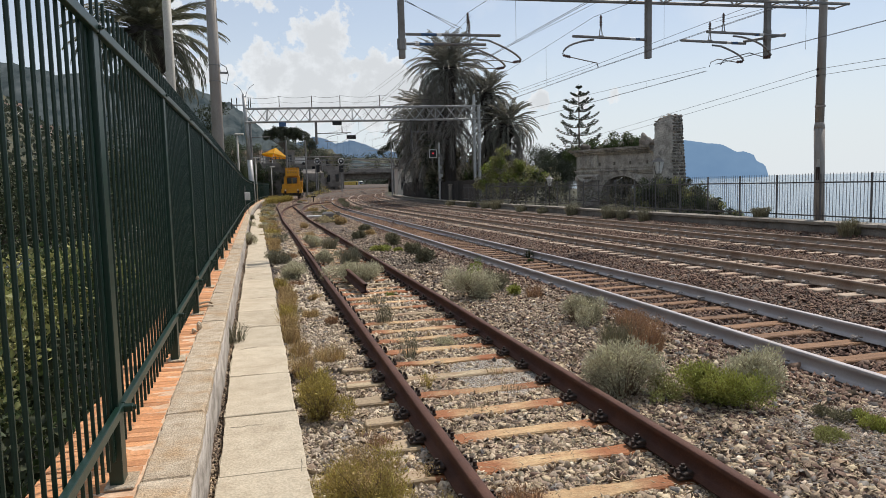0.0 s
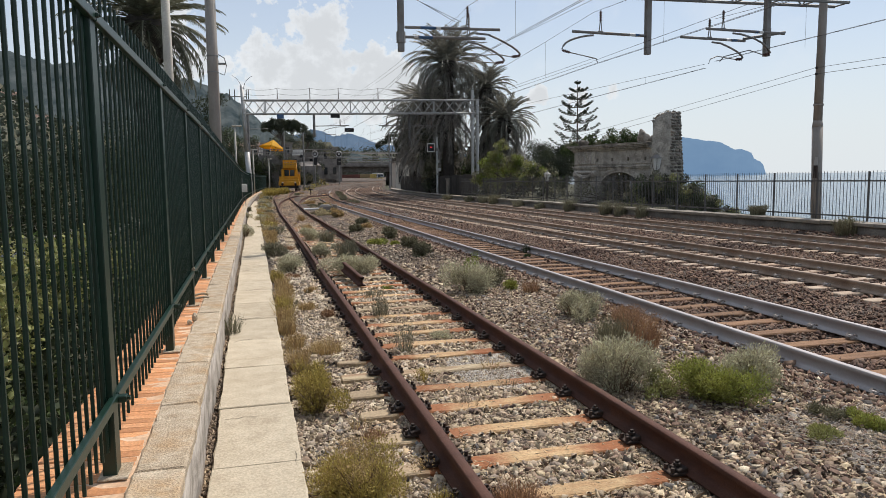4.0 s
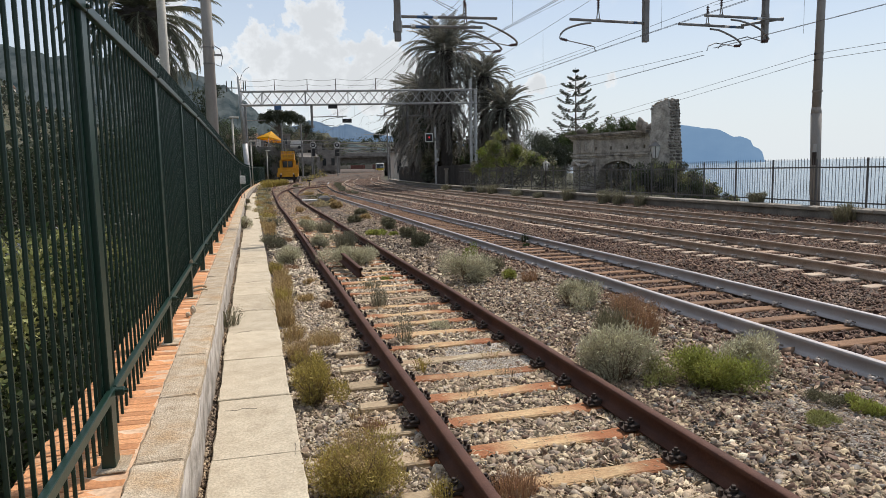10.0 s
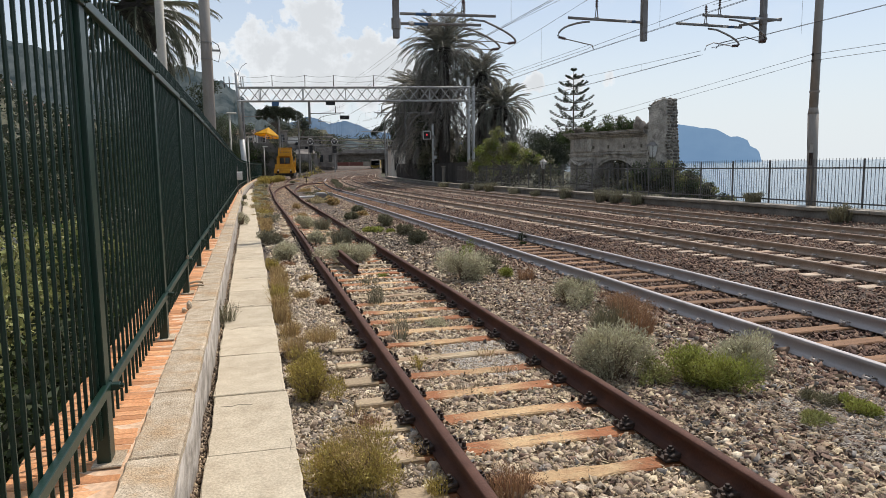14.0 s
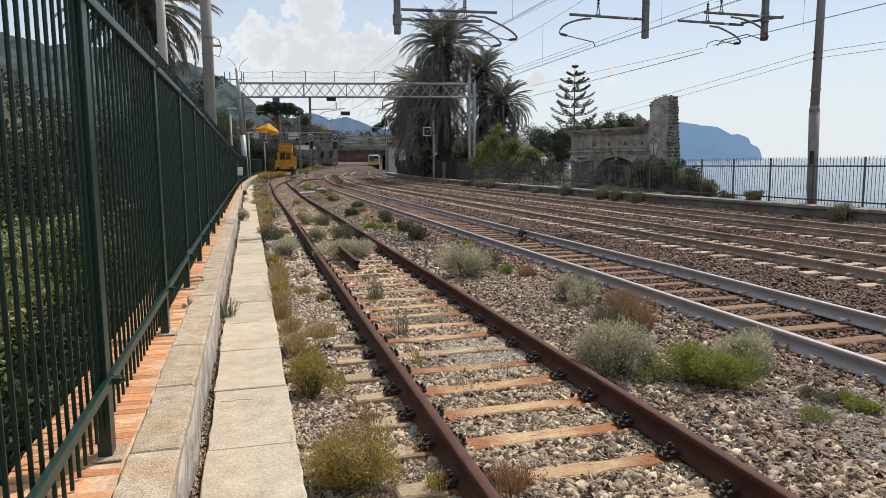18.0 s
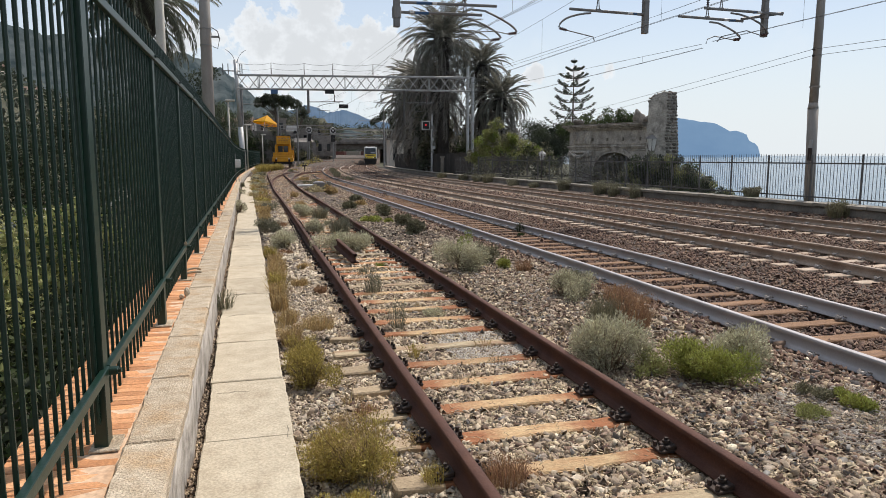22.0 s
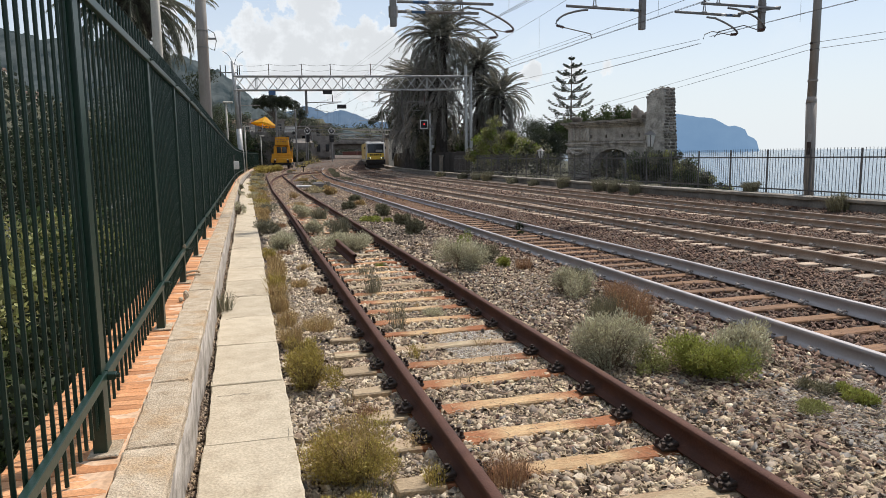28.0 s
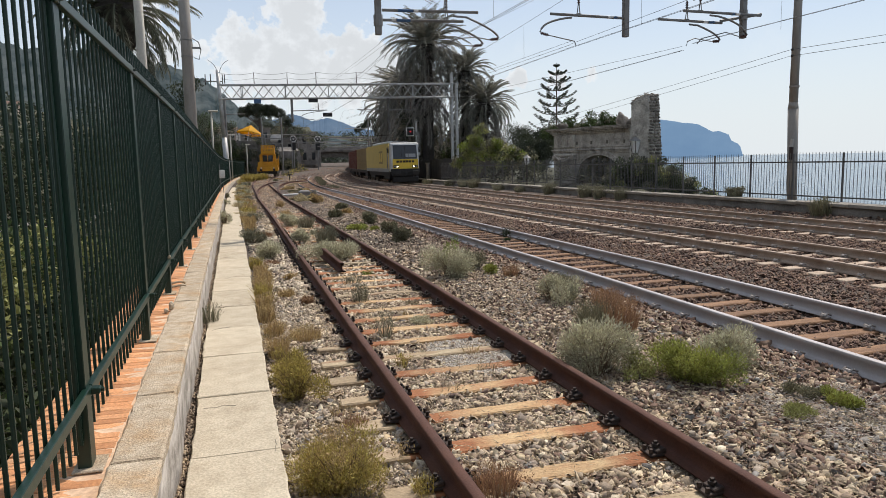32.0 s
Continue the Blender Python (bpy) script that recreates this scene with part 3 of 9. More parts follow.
def build_ground():
    xs = np.unique(np.concatenate([np.linspace(-900, -60, 40), np.linspace(-60, -8, 30), np.linspace(-8, 24, 110), np.linspace(24, 180, 50), [230, 300, 400]]))
    ys = np.unique(np.concatenate([np.linspace(-120, -6, 12), np.linspace(-6, 60, 70), np.linspace(60, 380, 70), np.linspace(380, 1500, 40)]))
    g = thing("ground", "ground of dark ballast, earth and scrub beside the railway", "ground", data=grid_mesh("ground", xs, ys, ground_height, M["earth"]), kind="structure")
    # ballast bed over the railway's width
    ys = np.unique(np.concatenate([np.linspace(-16, 40, 160), np.linspace(40, 350, 160)]))
    ts = np.linspace(0, 1, 80)
    X = np.empty((len(ts), len(ys)))
    left = np.where(ys < 60, -1.72, np.minimum(siding_x(np.minimum(ys, 100)), main_x(0, ys) - 6) - 2.0)
    right = main_x(2, ys) + 2.05
    X = left[None] + ts[:, None] * (right - left)[None]
    Y = np.broadcast_to(ys[None], X.shape)
    rs = np.random.RandomState(3)
    off = X - siding_x(Y)
    H = rail_z(Y) - 0.205 + rs.uniform(-0.014, 0.014, X.shape) + 0.045 * np.clip((off - 1.0) / 0.25, 0, 1) * (off < 2.6)
    H = H + np.where(Y < 7.4, -0.024, 0.03) * (off < -0.85) * (Y < 20)
    H = H + 0.03 * np.clip((Y - 20) / 12, 0, 1) * (np.abs(off) < 2.0)
    H = H + 0.19 * np.clip((X - main_x(2, Y) - 1.3) / 0.6, 0, 1)
    H = H + (siding_z(Y) - rail_z(Y)) * np.clip((4.2 - off) / 2.4, 0, 1)
    V = np.stack([X, Y, H], -1).reshape(-1, 3)
    n, m = X.shape
    i, j = np.meshgrid(np.arange(n - 1), np.arange(m - 1), indexing="ij")
    F = np.stack([i * m + j, (i + 1) * m + j, (i + 1) * m + j + 1, i * m + j + 1], -1).reshape(-1, 4)
    thing("ballast_bed", "broad bed of brown and grey crushed stone under the tracks", "ballast", data=arrays_mesh("ballast_bed", V, F, M["ballast_bed"]), kind="structure")
    return g


def build_sea():
    m = bpy.data.materials.new("sea")
    m.use_nodes = True
    nt = m.node_tree
    N, L = nt.nodes.new, nt.links.new
    p = nt.nodes["Principled BSDF"]
    p.inputs["Base Color"].default_value = (0.06, 0.11, 0.15, 1)
    p.inputs["Roughness"].default_value = 0.16
    co, n1, bp = N("ShaderNodeTexCoord"), N("ShaderNodeTexNoise"), N("ShaderNodeBump")
    n1.inputs["Scale"].default_value, n1.inputs["Detail"].default_value = 0.5, 8
    bp.inputs["Strength"].default_value, bp.inputs["Distance"].default_value = 0.75, 0.7
    L(co.outputs["Object"], n1.inputs["Vector"])
    L(n1.outputs["Fac"], bp.inputs["Height"])
    L(bp.outputs[0], p.inputs["Normal"])
    xs = np.unique(np.concatenate([np.linspace(-200, 200, 20), np.linspace(200, 4800, 30)]))
    ys = np.linspace(-4000, 4700, 60)
    thing("sea", "calm pale blue-grey sea reaching a hazy horizon", "sea", data=grid_mesh("sea", xs, ys, lambda x, y: x * 0 - 11.0, m), kind="structure")


build_ground()
build_sea()


# ---------------------------------------------------------------- far hills and headland
def ridge(name, label, pts, depth, base, material, seed, rough):
    """A long hill: crest heights along a line, falling to its base towards the camera and behind."""
    rs = np.random.RandomState(seed)
    P = np.array(pts, float)
    t = np.linspace(0, len(P) - 1, 120)
    c = np.stack([np.interp(t, np.arange(len(P)), P[:, k]) for k in range(3)], -1)
    jag = np.cumsum(rs.normal(0, 1, len(t)))
    jag -= np.linspace(jag[0], jag[-1], len(t))
    c[:, 2] += jag * rough * np.clip((c[:, 2] - base) / 60, 0, 1)
    away = c[:, :2] / np.linalg.norm(c[:, :2], axis=1)[:, None]
    rows = []
    for s, h in ((-1.0, 0.0), (-0.6, 0.42), (-0.3, 0.72), (-0.1, 0.93), (0.0, 1.0), (0.5, 0.6), (1.0, 0.0)):
        q = c.copy()
        q[:, :2] += away * depth * s
        q[:, 2] = base + (c[:, 2] - base) * h + (rs.normal(0, rough * 1.5, len(t)) if 0 < h < 1 else 0)
        rows.append(q)
    V = np.stack(rows)
    n, m = V.shape[:2]
    i, j = np.meshgrid(np.arange(n - 1), np.arange(m - 1), indexing="ij")
    F = np.stack([i * m + j, (i + 1) * m + j, (i + 1) * m + j + 1, i * m + j + 1], -1).reshape(-1, 4)
    thing(name, label, "mountain", data=arrays_mesh(name, V.reshape(-1, 3), F, material, True), kind="structure")


# blue and grey of the far ridges is air haze, put into their glow
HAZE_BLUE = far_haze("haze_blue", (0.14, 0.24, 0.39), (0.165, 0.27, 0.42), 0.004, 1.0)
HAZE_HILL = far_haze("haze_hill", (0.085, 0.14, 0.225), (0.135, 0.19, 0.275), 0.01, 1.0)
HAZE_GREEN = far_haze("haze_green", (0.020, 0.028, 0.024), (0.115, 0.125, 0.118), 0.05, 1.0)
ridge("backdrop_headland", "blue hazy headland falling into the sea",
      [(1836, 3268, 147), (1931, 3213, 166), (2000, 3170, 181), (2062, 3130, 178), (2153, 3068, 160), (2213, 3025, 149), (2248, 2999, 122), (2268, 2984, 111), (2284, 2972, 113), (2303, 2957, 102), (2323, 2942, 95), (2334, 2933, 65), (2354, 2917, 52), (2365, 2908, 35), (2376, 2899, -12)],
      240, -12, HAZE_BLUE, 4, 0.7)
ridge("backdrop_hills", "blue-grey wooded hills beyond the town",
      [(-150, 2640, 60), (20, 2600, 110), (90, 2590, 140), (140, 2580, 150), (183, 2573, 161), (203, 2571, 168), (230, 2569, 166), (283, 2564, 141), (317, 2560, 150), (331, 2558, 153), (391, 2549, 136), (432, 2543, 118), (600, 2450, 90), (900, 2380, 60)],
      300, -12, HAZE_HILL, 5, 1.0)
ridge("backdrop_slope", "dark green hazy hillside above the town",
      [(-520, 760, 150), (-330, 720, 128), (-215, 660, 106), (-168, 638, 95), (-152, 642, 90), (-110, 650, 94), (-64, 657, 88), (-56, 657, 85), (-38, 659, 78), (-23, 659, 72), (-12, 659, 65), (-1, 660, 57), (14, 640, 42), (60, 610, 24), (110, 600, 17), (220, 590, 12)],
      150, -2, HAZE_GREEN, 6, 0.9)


# ---------------------------------------------------------------- tracks
RAIL_PROFILE = [(-0.07, -0.165), (0.07, -0.165), (0.07, -0.153), (0.02, -0.138), (0.0085, -0.118), (0.0085, -0.052), (0.033, -0.038), (0.035, -0.006),
                (0.028, 0.0), (-0.028, 0.0), (-0.035, -0.006), (-0.033, -0.038), (-0.0085, -0.052), (-0.0085, -0.118), (-0.02, -0.138), (-0.07, -0.153)]


def sleeper_mesh(name, material, worn, seed, w=0.24, length=2.6):
    rs = random.Random(seed)
    bm = box((length, w, 0.14))
    bmesh.ops.subdivide_edges(bm, edges=[e for e in bm.edges if abs(e.verts[0].co.x - e.verts[1].co.x) > 1], cuts=9)
    for v in bm.verts:
        v.co += Vector((rs.uniform(-1, 1) * worn, rs.uniform(-1, 1) * worn, rs.uniform(-1, 1) * worn * 0.5))
    bmesh.ops.bevel(bm, geom=[e for e in bm.edges if e.calc_face_angle(0) > 0.9], offset=0.012, segments=1, affect="EDGES")
    return mesh_of(name, bm, material)


def concrete_sleeper_mesh():
    """A monobloc sleeper, lower and narrower in the middle."""
    bm = box((2.5, 0.28, 0.17))
    bmesh.ops.subdivide_edges(bm, edges=[e for e in bm.edges if abs(e.verts[0].co.x - e.verts[1].co.x) > 1], cuts=7)
    for v in bm.verts:
        mid = abs(v.co.x) < 0.45
        if v.co.z > 0:
            v.co.z -= 0.01 if mid else 0.0
            v.co.y *= 0.82
        if mid:
            v.co.y *= 0.85
    bmesh.ops.bevel(bm, geom=[e for e in bm.edges if e.calc_face_angle(0) > 0.9], offset=0.012, segments=1, affect="EDGES")
    return mesh_of("sleeper", bm, M["concrete_tie"])


def chair_mesh():
    """A rail plate with two clamps and screws, for one side of the rail's foot."""
    bm = bmesh.new()
    bm_box(bm, (0.12, 0.12, 0.018), (0.07, 0, 0.009), None, 0.003)
    bm_box(bm, (0.075, 0.11, 0.03), (0.045, 0, 0.03), pose(0, 0, 0, 0, 12, 0), 0.006)
    bm_rod(bm, (0.055, 0, 0.02), (0.055, 0, 0.085), 0.014, sides=6)
    bm_rod(bm, (0.055, 0, 0.05), (0.055, 0, 0.068), 0.026, sides=6)
    for s in (-1, 1):
        bm_rod(bm, (0.112, s * 0.038, 0.012), (0.112, s * 0.038, 0.05), 0.014, sides=6)
    return mesh_of("rail_chair", bm, M["iron_dark"])


def clip_mesh():
    """A bent spring clip on a shoulder."""
    bm = bmesh.new()
    bm_box(bm, (0.07, 0.10, 0.02), (0.055, 0, 0.01), None, 0.004)
    bm_box(bm, (0.03, 0.06, 0.05), (0.075, 0, 0.03), None, 0.006)
    pts = [(0.0, -0.05, 0.03), (0.05, -0.055, 0.055), (0.10, -0.03, 0.045), (0.105, 0.02, 0.03), (0.06, 0.035, 0.06), (0.01, 0.04, 0.04)]
    for a, b in zip(pts, pts[1:]):
        bm_rod(bm, a, b, 0.011, sides=4, cap=False)
    return mesh_of("rail_clip", bm, M["clip_steel"])


def build_track(name, label, f, y0, y1, rail_material, sleeper, spacing, depth, clip, clip_y, first, seed, count=290, level=rail_z):
    rs = random.Random(seed)
    t = thing(name, label, "railway track", kind="structure")
    ys = np.unique(np.concatenate([np.arange(y0, 60, 1.0), np.arange(60, y1 + 1, 2.0)]))
    h = heading_of(f, ys)
    for s in (-1, 1):
        path = np.stack([f(ys) + s * 0.7525 * np.cos(h), ys - s * 0.7525 * np.sin(h), level(ys)], -1)
        part("rail", sweep_mesh("rail", RAIL_PROFILE, path, rail_material, h), None, t)
    i, y = 0, first
    while y < y1:
        a = float(heading_of(f, y))
        x, z = float(f(y)), float(level(y))
        turn = -math.degrees(a) + rs.uniform(-0.8, 0.8)
        m = pose(x + rs.uniform(-0.025, 0.025), y, z - depth - rs.uniform(0, 0.012), 0, 0, turn)
        if i < count:
            piece("sleeper", sleeper[i % len(sleeper)], t, m)
        if 2 < y < clip_y:
            for s in (-1, 1):
                for d in (-1, 1):
                    c = Matrix.Translation((x, y, z - 0.165)) @ pose(0, 0, 0, 0, 0, -math.degrees(a)) @ pose(s * 0.7525 + d * 0.045, 0, 0, 0, 0, 0 if d > 0 else 180)
                    piece(clip.name, clip, t, c)
        i, y = i + 1, y + spacing
    return t


WOOD_WORN = [sleeper_mesh("sleeper", M["wood_grey" if k in (4,) else "wood_orange"], 0.014, k, 0.175, 2.34) for k in range(6)]
WOOD_MAIN = [sleeper_mesh("sleeper", M["wood_brown"], 0.008, k + 9, 0.21) for k in range(3)]
CONCRETE = [concrete_sleeper_mesh()]
CHAIR, CLIP = chair_mesh(), clip_mesh()
build_track("siding_track", "rusty brown siding track on worn wooden sleepers, overgrown with weeds", siding_x, -14, 106, M["rust_rail"], WOOD_WORN, 0.578, 0.237, CHAIR, 22, 4.4966 - 30 * 0.578, 1, 200, level=siding_z)
build_track("main_track", "running track with grey rails on brown wooden sleepers", lambda y: main_x(0, y), -14, 284, M["rail_head"], WOOD_MAIN, 0.6, 0.235, CLIP, 26, -13.2, 2, 220)
build_track("main_track", "running track with brown-grey rails on pale concrete sleepers", lambda y: main_x(1, y), -14, 284, M["rail_brown"], CONCRETE, 0.6, 0.25, CLIP, 26, -13.0, 3, 220)
build_track("main_track", "outer running track with worn rails beside the sea wall", lambda y: main_x(2, y), -14, 284, M["rail_brown"], CONCRETE, 0.6, 0.25, CLIP, 26, -12.8, 4, 220)


def crossover_x(y):
    """From the siding over to the first running line."""
    y = np.asarray(y, float)
    q = np.clip(y - 46, 0, 36)
    branch = siding_x(np.minimum(y, 82)) + q * q / 430 + 0.185 * np.maximum(0, y - 82)
    s = np.clip((y - 84) / 22, 0, 1)
    s = s * s * (3 - 2 * s)
    return branch * (1 - s) + main_x(0, y) * s


build_track("crossover_track", "rusty crossover track linking siding and running line", crossover_x, 46, 106, M["rust_rail"], WOOD_WORN, 0.6, 0.25, CHAIR, 0, 62, 5, 70, level=lambda y: rail_z(y) + (siding_z(y) - rail_z(y)) * np.clip((4.2 - (crossover_x(y) - siding_x(y))) / 2.4, 0, 1) + 0.03)


def yard_x(k, y):
    """Two yard roads that fan out to the land side beyond the junction."""
    y = np.asarray(y, float)
    s = np.clip((y - (96 + 8 * k)) / 45, 0, 1)
    return main_x(0, y) - (3.9 + 0.3 * k) * (k + 1) * s * s * (3 - 2 * s)


for k in (0, 1):
    build_track("yard_track", "rusty yard track fanning out before the far wall", lambda y, k=k: yard_x(k, y), 97 + 8 * k, 200, M["rail_brown"], WOOD_WORN, 0.7, 0.235, CHAIR, 0, 98 + 8 * k, 6 + k, 100)

# ---------------------------------------------------------------- path slabs, low wall, tiles, green fence
def build_path():
    rs = random.Random(12)
    t = thing("pavement", "narrow footpath of pale worn concrete slabs", "pavement", kind="structure")
    y = -1.52 - 10 * 1.19
    while y < 92:
        ln = 1.19
        w = 0.55 + rs.uniform(-0.008, 0.008)
        bm = box((w, ln - 0.012, 0.16), bevel=0.008)
        bmesh.ops.subdivide_edges(bm, edges=[e for e in bm.edges if abs(e.verts[0].co.y - e.verts[1].co.y) > 1], cuts=7)
        for v in bm.verts:
            v.co.x += rs.uniform(-0.007, 0.007)
            v.co.z += rs.uniform(-0.003, 0.003)
        me = mesh_of("slab", bm, M["slab"])
        x = -1.985 + 0.0010 * y + max(0.0, y - 40) ** 2 / 2300
        piece("slab", me, t, pose(x + rs.uniform(-0.008, 0.008), y + ln / 2, float(rail_z(y)) * 0.9 - 0.08 + rs.uniform(-0.006, 0.004), rs.uniform(-0.2, 0.2), rs.uniform(-0.4, 0.4), -math.degrees(max(0, y - 40) / 1150) + rs.uniform(-0.2, 0.2)))
        y += ln
    rc = random.Random(6)
    for y0, x0, n, lean in ((9.15, -2.24, 9, 0.06), (4.05, -1.78, 7, 0.9), (6.6, -1.76, 5, 0.5), (7.9, -2.2, 6, 0.25), (5.35, -2.2, 6, 0.1), (11.5, -2.1, 6, 0.2), (14.0, -2.2, 6, 0.1)):
        pts, x, y = [], x0, y0
        for k in range(n):
            pts.append((x, y, 0.0005))
            x, y = x + 0.05 * (1 - lean) + rc.uniform(-0.01, 0.012), y + 0.1 * lean + rc.uniform(-0.025, 0.025)
        part("crack", tube_mesh("crack", pts, 0.0014, M["wall_dark"], 4), None, t)
    ys = np.arange(-14, 90, 1.5)
    path = np.stack([-2.29 + 0.001 * ys + np.maximum(0, ys - 40) ** 2 / 2300, ys, rail_z(ys) * 0.9 - 0.085], -1)
    part("gravel_strip", sweep_mesh("gravel_strip", [(-0.14, -0.1), (0.05, -0.1), (0.05, 0.0), (-0.14, 0.02)], path, M["ballast_bed"], ys * 0), None, t)


def build_low_wall():
    rs = random.Random(5)
    w = thing("wall_low", "low weathered stone wall with pale coping beside the path", "wall", kind="structure")
    ys = np.concatenate([np.arange(-14.6, 40, 0.35), np.arange(40, 112, 2.0)])
    h = heading_of(fence_x, ys)
    rn = np.random.RandomState(8)
    path = np.stack([fence_x(ys) + 0.22 + rn.normal(0, 0.007, len(ys)), ys, rail_z(ys) * 0.9], -1)
    part("wall_core", sweep_mesh("wall_core", [(-0.62, -1.4), (0.10, -0.25), (0.088, 0.0), (0.092, 0.18), (0.095, 0.35), (-0.62, 0.35)], path, M["wall_side"], h), None, w)
    y = -14.55
    while y < 100:
        ln = 1.0 if y < 60 else 2.0
        bm = box((0.235, ln - 0.005, 0.075), bevel=0.014)
        bmesh.ops.subdivide_edges(bm, edges=[e for e in bm.edges if abs(e.verts[0].co.y - e.verts[1].co.y) > 0.6], cuts=9)
        for v in bm.verts:
            v.co += Vector((rs.uniform(-0.006, 0.004) if v.co.x > 0 else rs.uniform(-0.006, 0.006), 0, rs.uniform(-0.006, 0.005)))
        a = -math.degrees(float(heading_of(fence_x, y)))
        piece("coping_stone", mesh_of("coping_stone", bm, M["coping"]), w, pose(float(fence_x(y + ln / 2)) + 0.205 + rs.uniform(-0.006, 0.006), y + ln / 2, float(rail_z(y)) * 0.9 + 0.387 + rs.uniform(-0.004, 0.004), 0, rs.uniform(-0.7, 0.7), a + rs.uniform(-0.3, 0.3)))
        y += ln
    # row of flat terracotta tiles behind the coping
    meshes = []
    for k in range(4):
        bm = box((0.46, 0.067, 0.05), bevel=0.004)
        for v in bm.verts:
            v.co += Vector((0, rs.uniform(-0.002, 0.002), rs.uniform(-0.002, 0.002)))
        meshes.append(mesh_of("tile", bm, M["terracotta"]))
    bed = np.stack([fence_x(ys) - 0.15, ys, rail_z(ys) * 0.9 + 0.36], -1)
    part("mortar_bed", sweep_mesh("mortar_bed", [(-0.22, 0.0), (0.24, 0.0), (0.24, 0.05), (-0.22, 0.053)], bed, M["mortar"], h), None, w)
    y = -14.5
    near = bmesh.new()
    while y < 1.5:
        bm_box(near, (0.46, 0.067, 0.05), (float(fence_x(y)) - 0.145, y, float(rail_z(y)) * 0.9 + 0.392))
        y += 0.072
    part("tile_row", near, M["terracotta"], w, kind="stuff")
    for k in range(300):
        piece("tile", meshes[k % 4], w, pose(float(fence_x(y)) - 0.145 + rs.uniform(-0.006, 0.006), y, float(rail_z(y)) * 0.9 + 0.392 + rs.uniform(-0.003, 0.003), rs.uniform(-1, 1), 1.5, -math.degrees(float(heading_of(fence_x, y))) + rs.uniform(-0.8, 0.8)))
        y += 0.072
    bm = bmesh.new()
    while y < 95:
        bm_box(bm, (0.46, 0.067, 0.05), (float(fence_x(y)) - 0.145, y, float(rail_z(y)) * 0.9 + 0.392))
        y += 0.072
    part("tile_row", bm, M["terracotta"], w, kind="stuff")


POST_YS = [-13.3, -11.2, -9.1, -7.0, -4.9, -2.8, -0.7, 1.38, 3.48, 5.92, 8.02]


def build_green_fence():
    f = thing("green_fence", "tall dark green metal bar fence on a tiled low wall", "fence")
    ys = list(POST_YS)
    while ys[-1] < 118:
        ys.append(ys[-1] + 2.1)
    bar = mesh_of("bar", bm_rod(bmesh.new(), (0, 0, 0.13), (0, 0, 2.26), 0.0084, sides=6), M["fence_green"])
    bm = box((0.06, 0.11, 2.12), (0, 0, 1.06), 0.004)
    post = mesh_of("post", bm, M["fence_green"])
    pad = mesh_of("post_foot", box((0.13, 0.19, 0.012), (0.015, 0, 0.006), 0.004), M["coping"])
    bm = bmesh.new()
    bm_box(bm, (0.09, 0.05, 0.03), (0.015, 0, 0), None, 0.004)
    bm_rod(bm, (0.055, 0, -0.0), (0.075, 0, 0.0), 0.012, sides=6)
    clamp = mesh_of("clamp", bm, M["fence_green"])
    far_v = bmesh.new()
    n = 0
    for k, (a, b) in enumerate(zip(ys, ys[1:])):
        za, zb = float(rail_z(a)) * 0.9 + 0.415, float(rail_z(b)) * 0.9 + 0.415
        xa, xb = float(fence_x(a)), float(fence_x(b))
        turn = -math.degrees(math.atan2(xb - xa, b - a))
        piece("post", post, f, pose(xa, a, za, 0, 0, turn))
        if a < 30:
            piece("post_foot", pad, f, pose(xa, a, za, 0, 0, turn))
        for z in (0.355, 2.075):
            if a < 40:
                piece("clamp", clamp, f, pose(xa + 0.022, a, za + z, 0, 0, turn) @ Matrix.Scale(1.0 if z < 1 else 0.6, 4))
            bm = bmesh.new()
            m = look((xa + 0.03, a + 0.01, za + z), (xb + 0.03, b - 0.01, zb + z))
            d = (Vector((xb, b, zb)) - Vector((xa, a, za))).length
            bm_box(bm, (0.03, 0.046, d - 0.012), (0, 0, -d / 2), None, 0.003)
            bm.transform(m)
            part("fence_rail", bm, M["fence_green"], f)
        for j in range(18):
            s = (j + 0.7) / 18.4
            m = pose(xa + (xb - xa) * s, a + (b - a) * s, za + (zb - za) * s)
            if n < 300 and a > 0:
                piece("bar", bar, f, m)
                n += 1
            else:
                bm_rod(far_v, m @ Vector((0, 0, 0.13)), m @ Vector((0, 0, 2.26)), 0.0084, sides=4, cap=False)
    part("bar_run", far_v, M["fence_green"], f, kind="stuff")


build_path()
build_low_wall()
build_green_fence()


# ---------------------------------------------------------------- sea wall and its fence
def seawall_x(y):
    return main_x(2, y) + 2.12 + 0.0 * y


def build_sea_wall():
    rs = random.Random(15)
    w = thing("wall_sea", "low grey concrete parapet along the sea side of the line", "wall", kind="structure")
    ys = np.concatenate([np.arange(-14, 60, 1.0), np.arange(60, 128, 2.0)])
    h = heading_of(seawall_x, ys)
    path = np.stack([seawall_x(ys), ys, rail_z(ys)], -1)
    part("wall_core", sweep_mesh("wall_core", [(0.0, -0.5), (0.02, 0.24), (1.6, 0.24), (1.6, -2.0)], path, M["wall_dark"], h), None, w)
    y = -14.0
    while y < 120:
        bm = box((0.62, 1.98, 0.1), bevel=0.012)
        for v in bm.verts:
            v.co += Vector((rs.uniform(-0.012, 0.012), 0, rs.uniform(-0.006, 0.006)))
        a = float(heading_of(seawall_x, y + 1))
        piece("coping_slab", mesh_of("coping_slab", bm, M["concrete_cap"]), w, pose(float(seawall_x(y + 1)) + 0.27, y + 1, float(rail_z(y + 1)) + 0.29 + rs.uniform(-0.008, 0.008), 0, 0, -math.degrees(a)))
        y += 2.0


def sea_fence_x(y):
    return seawall_x(y) + 0.85


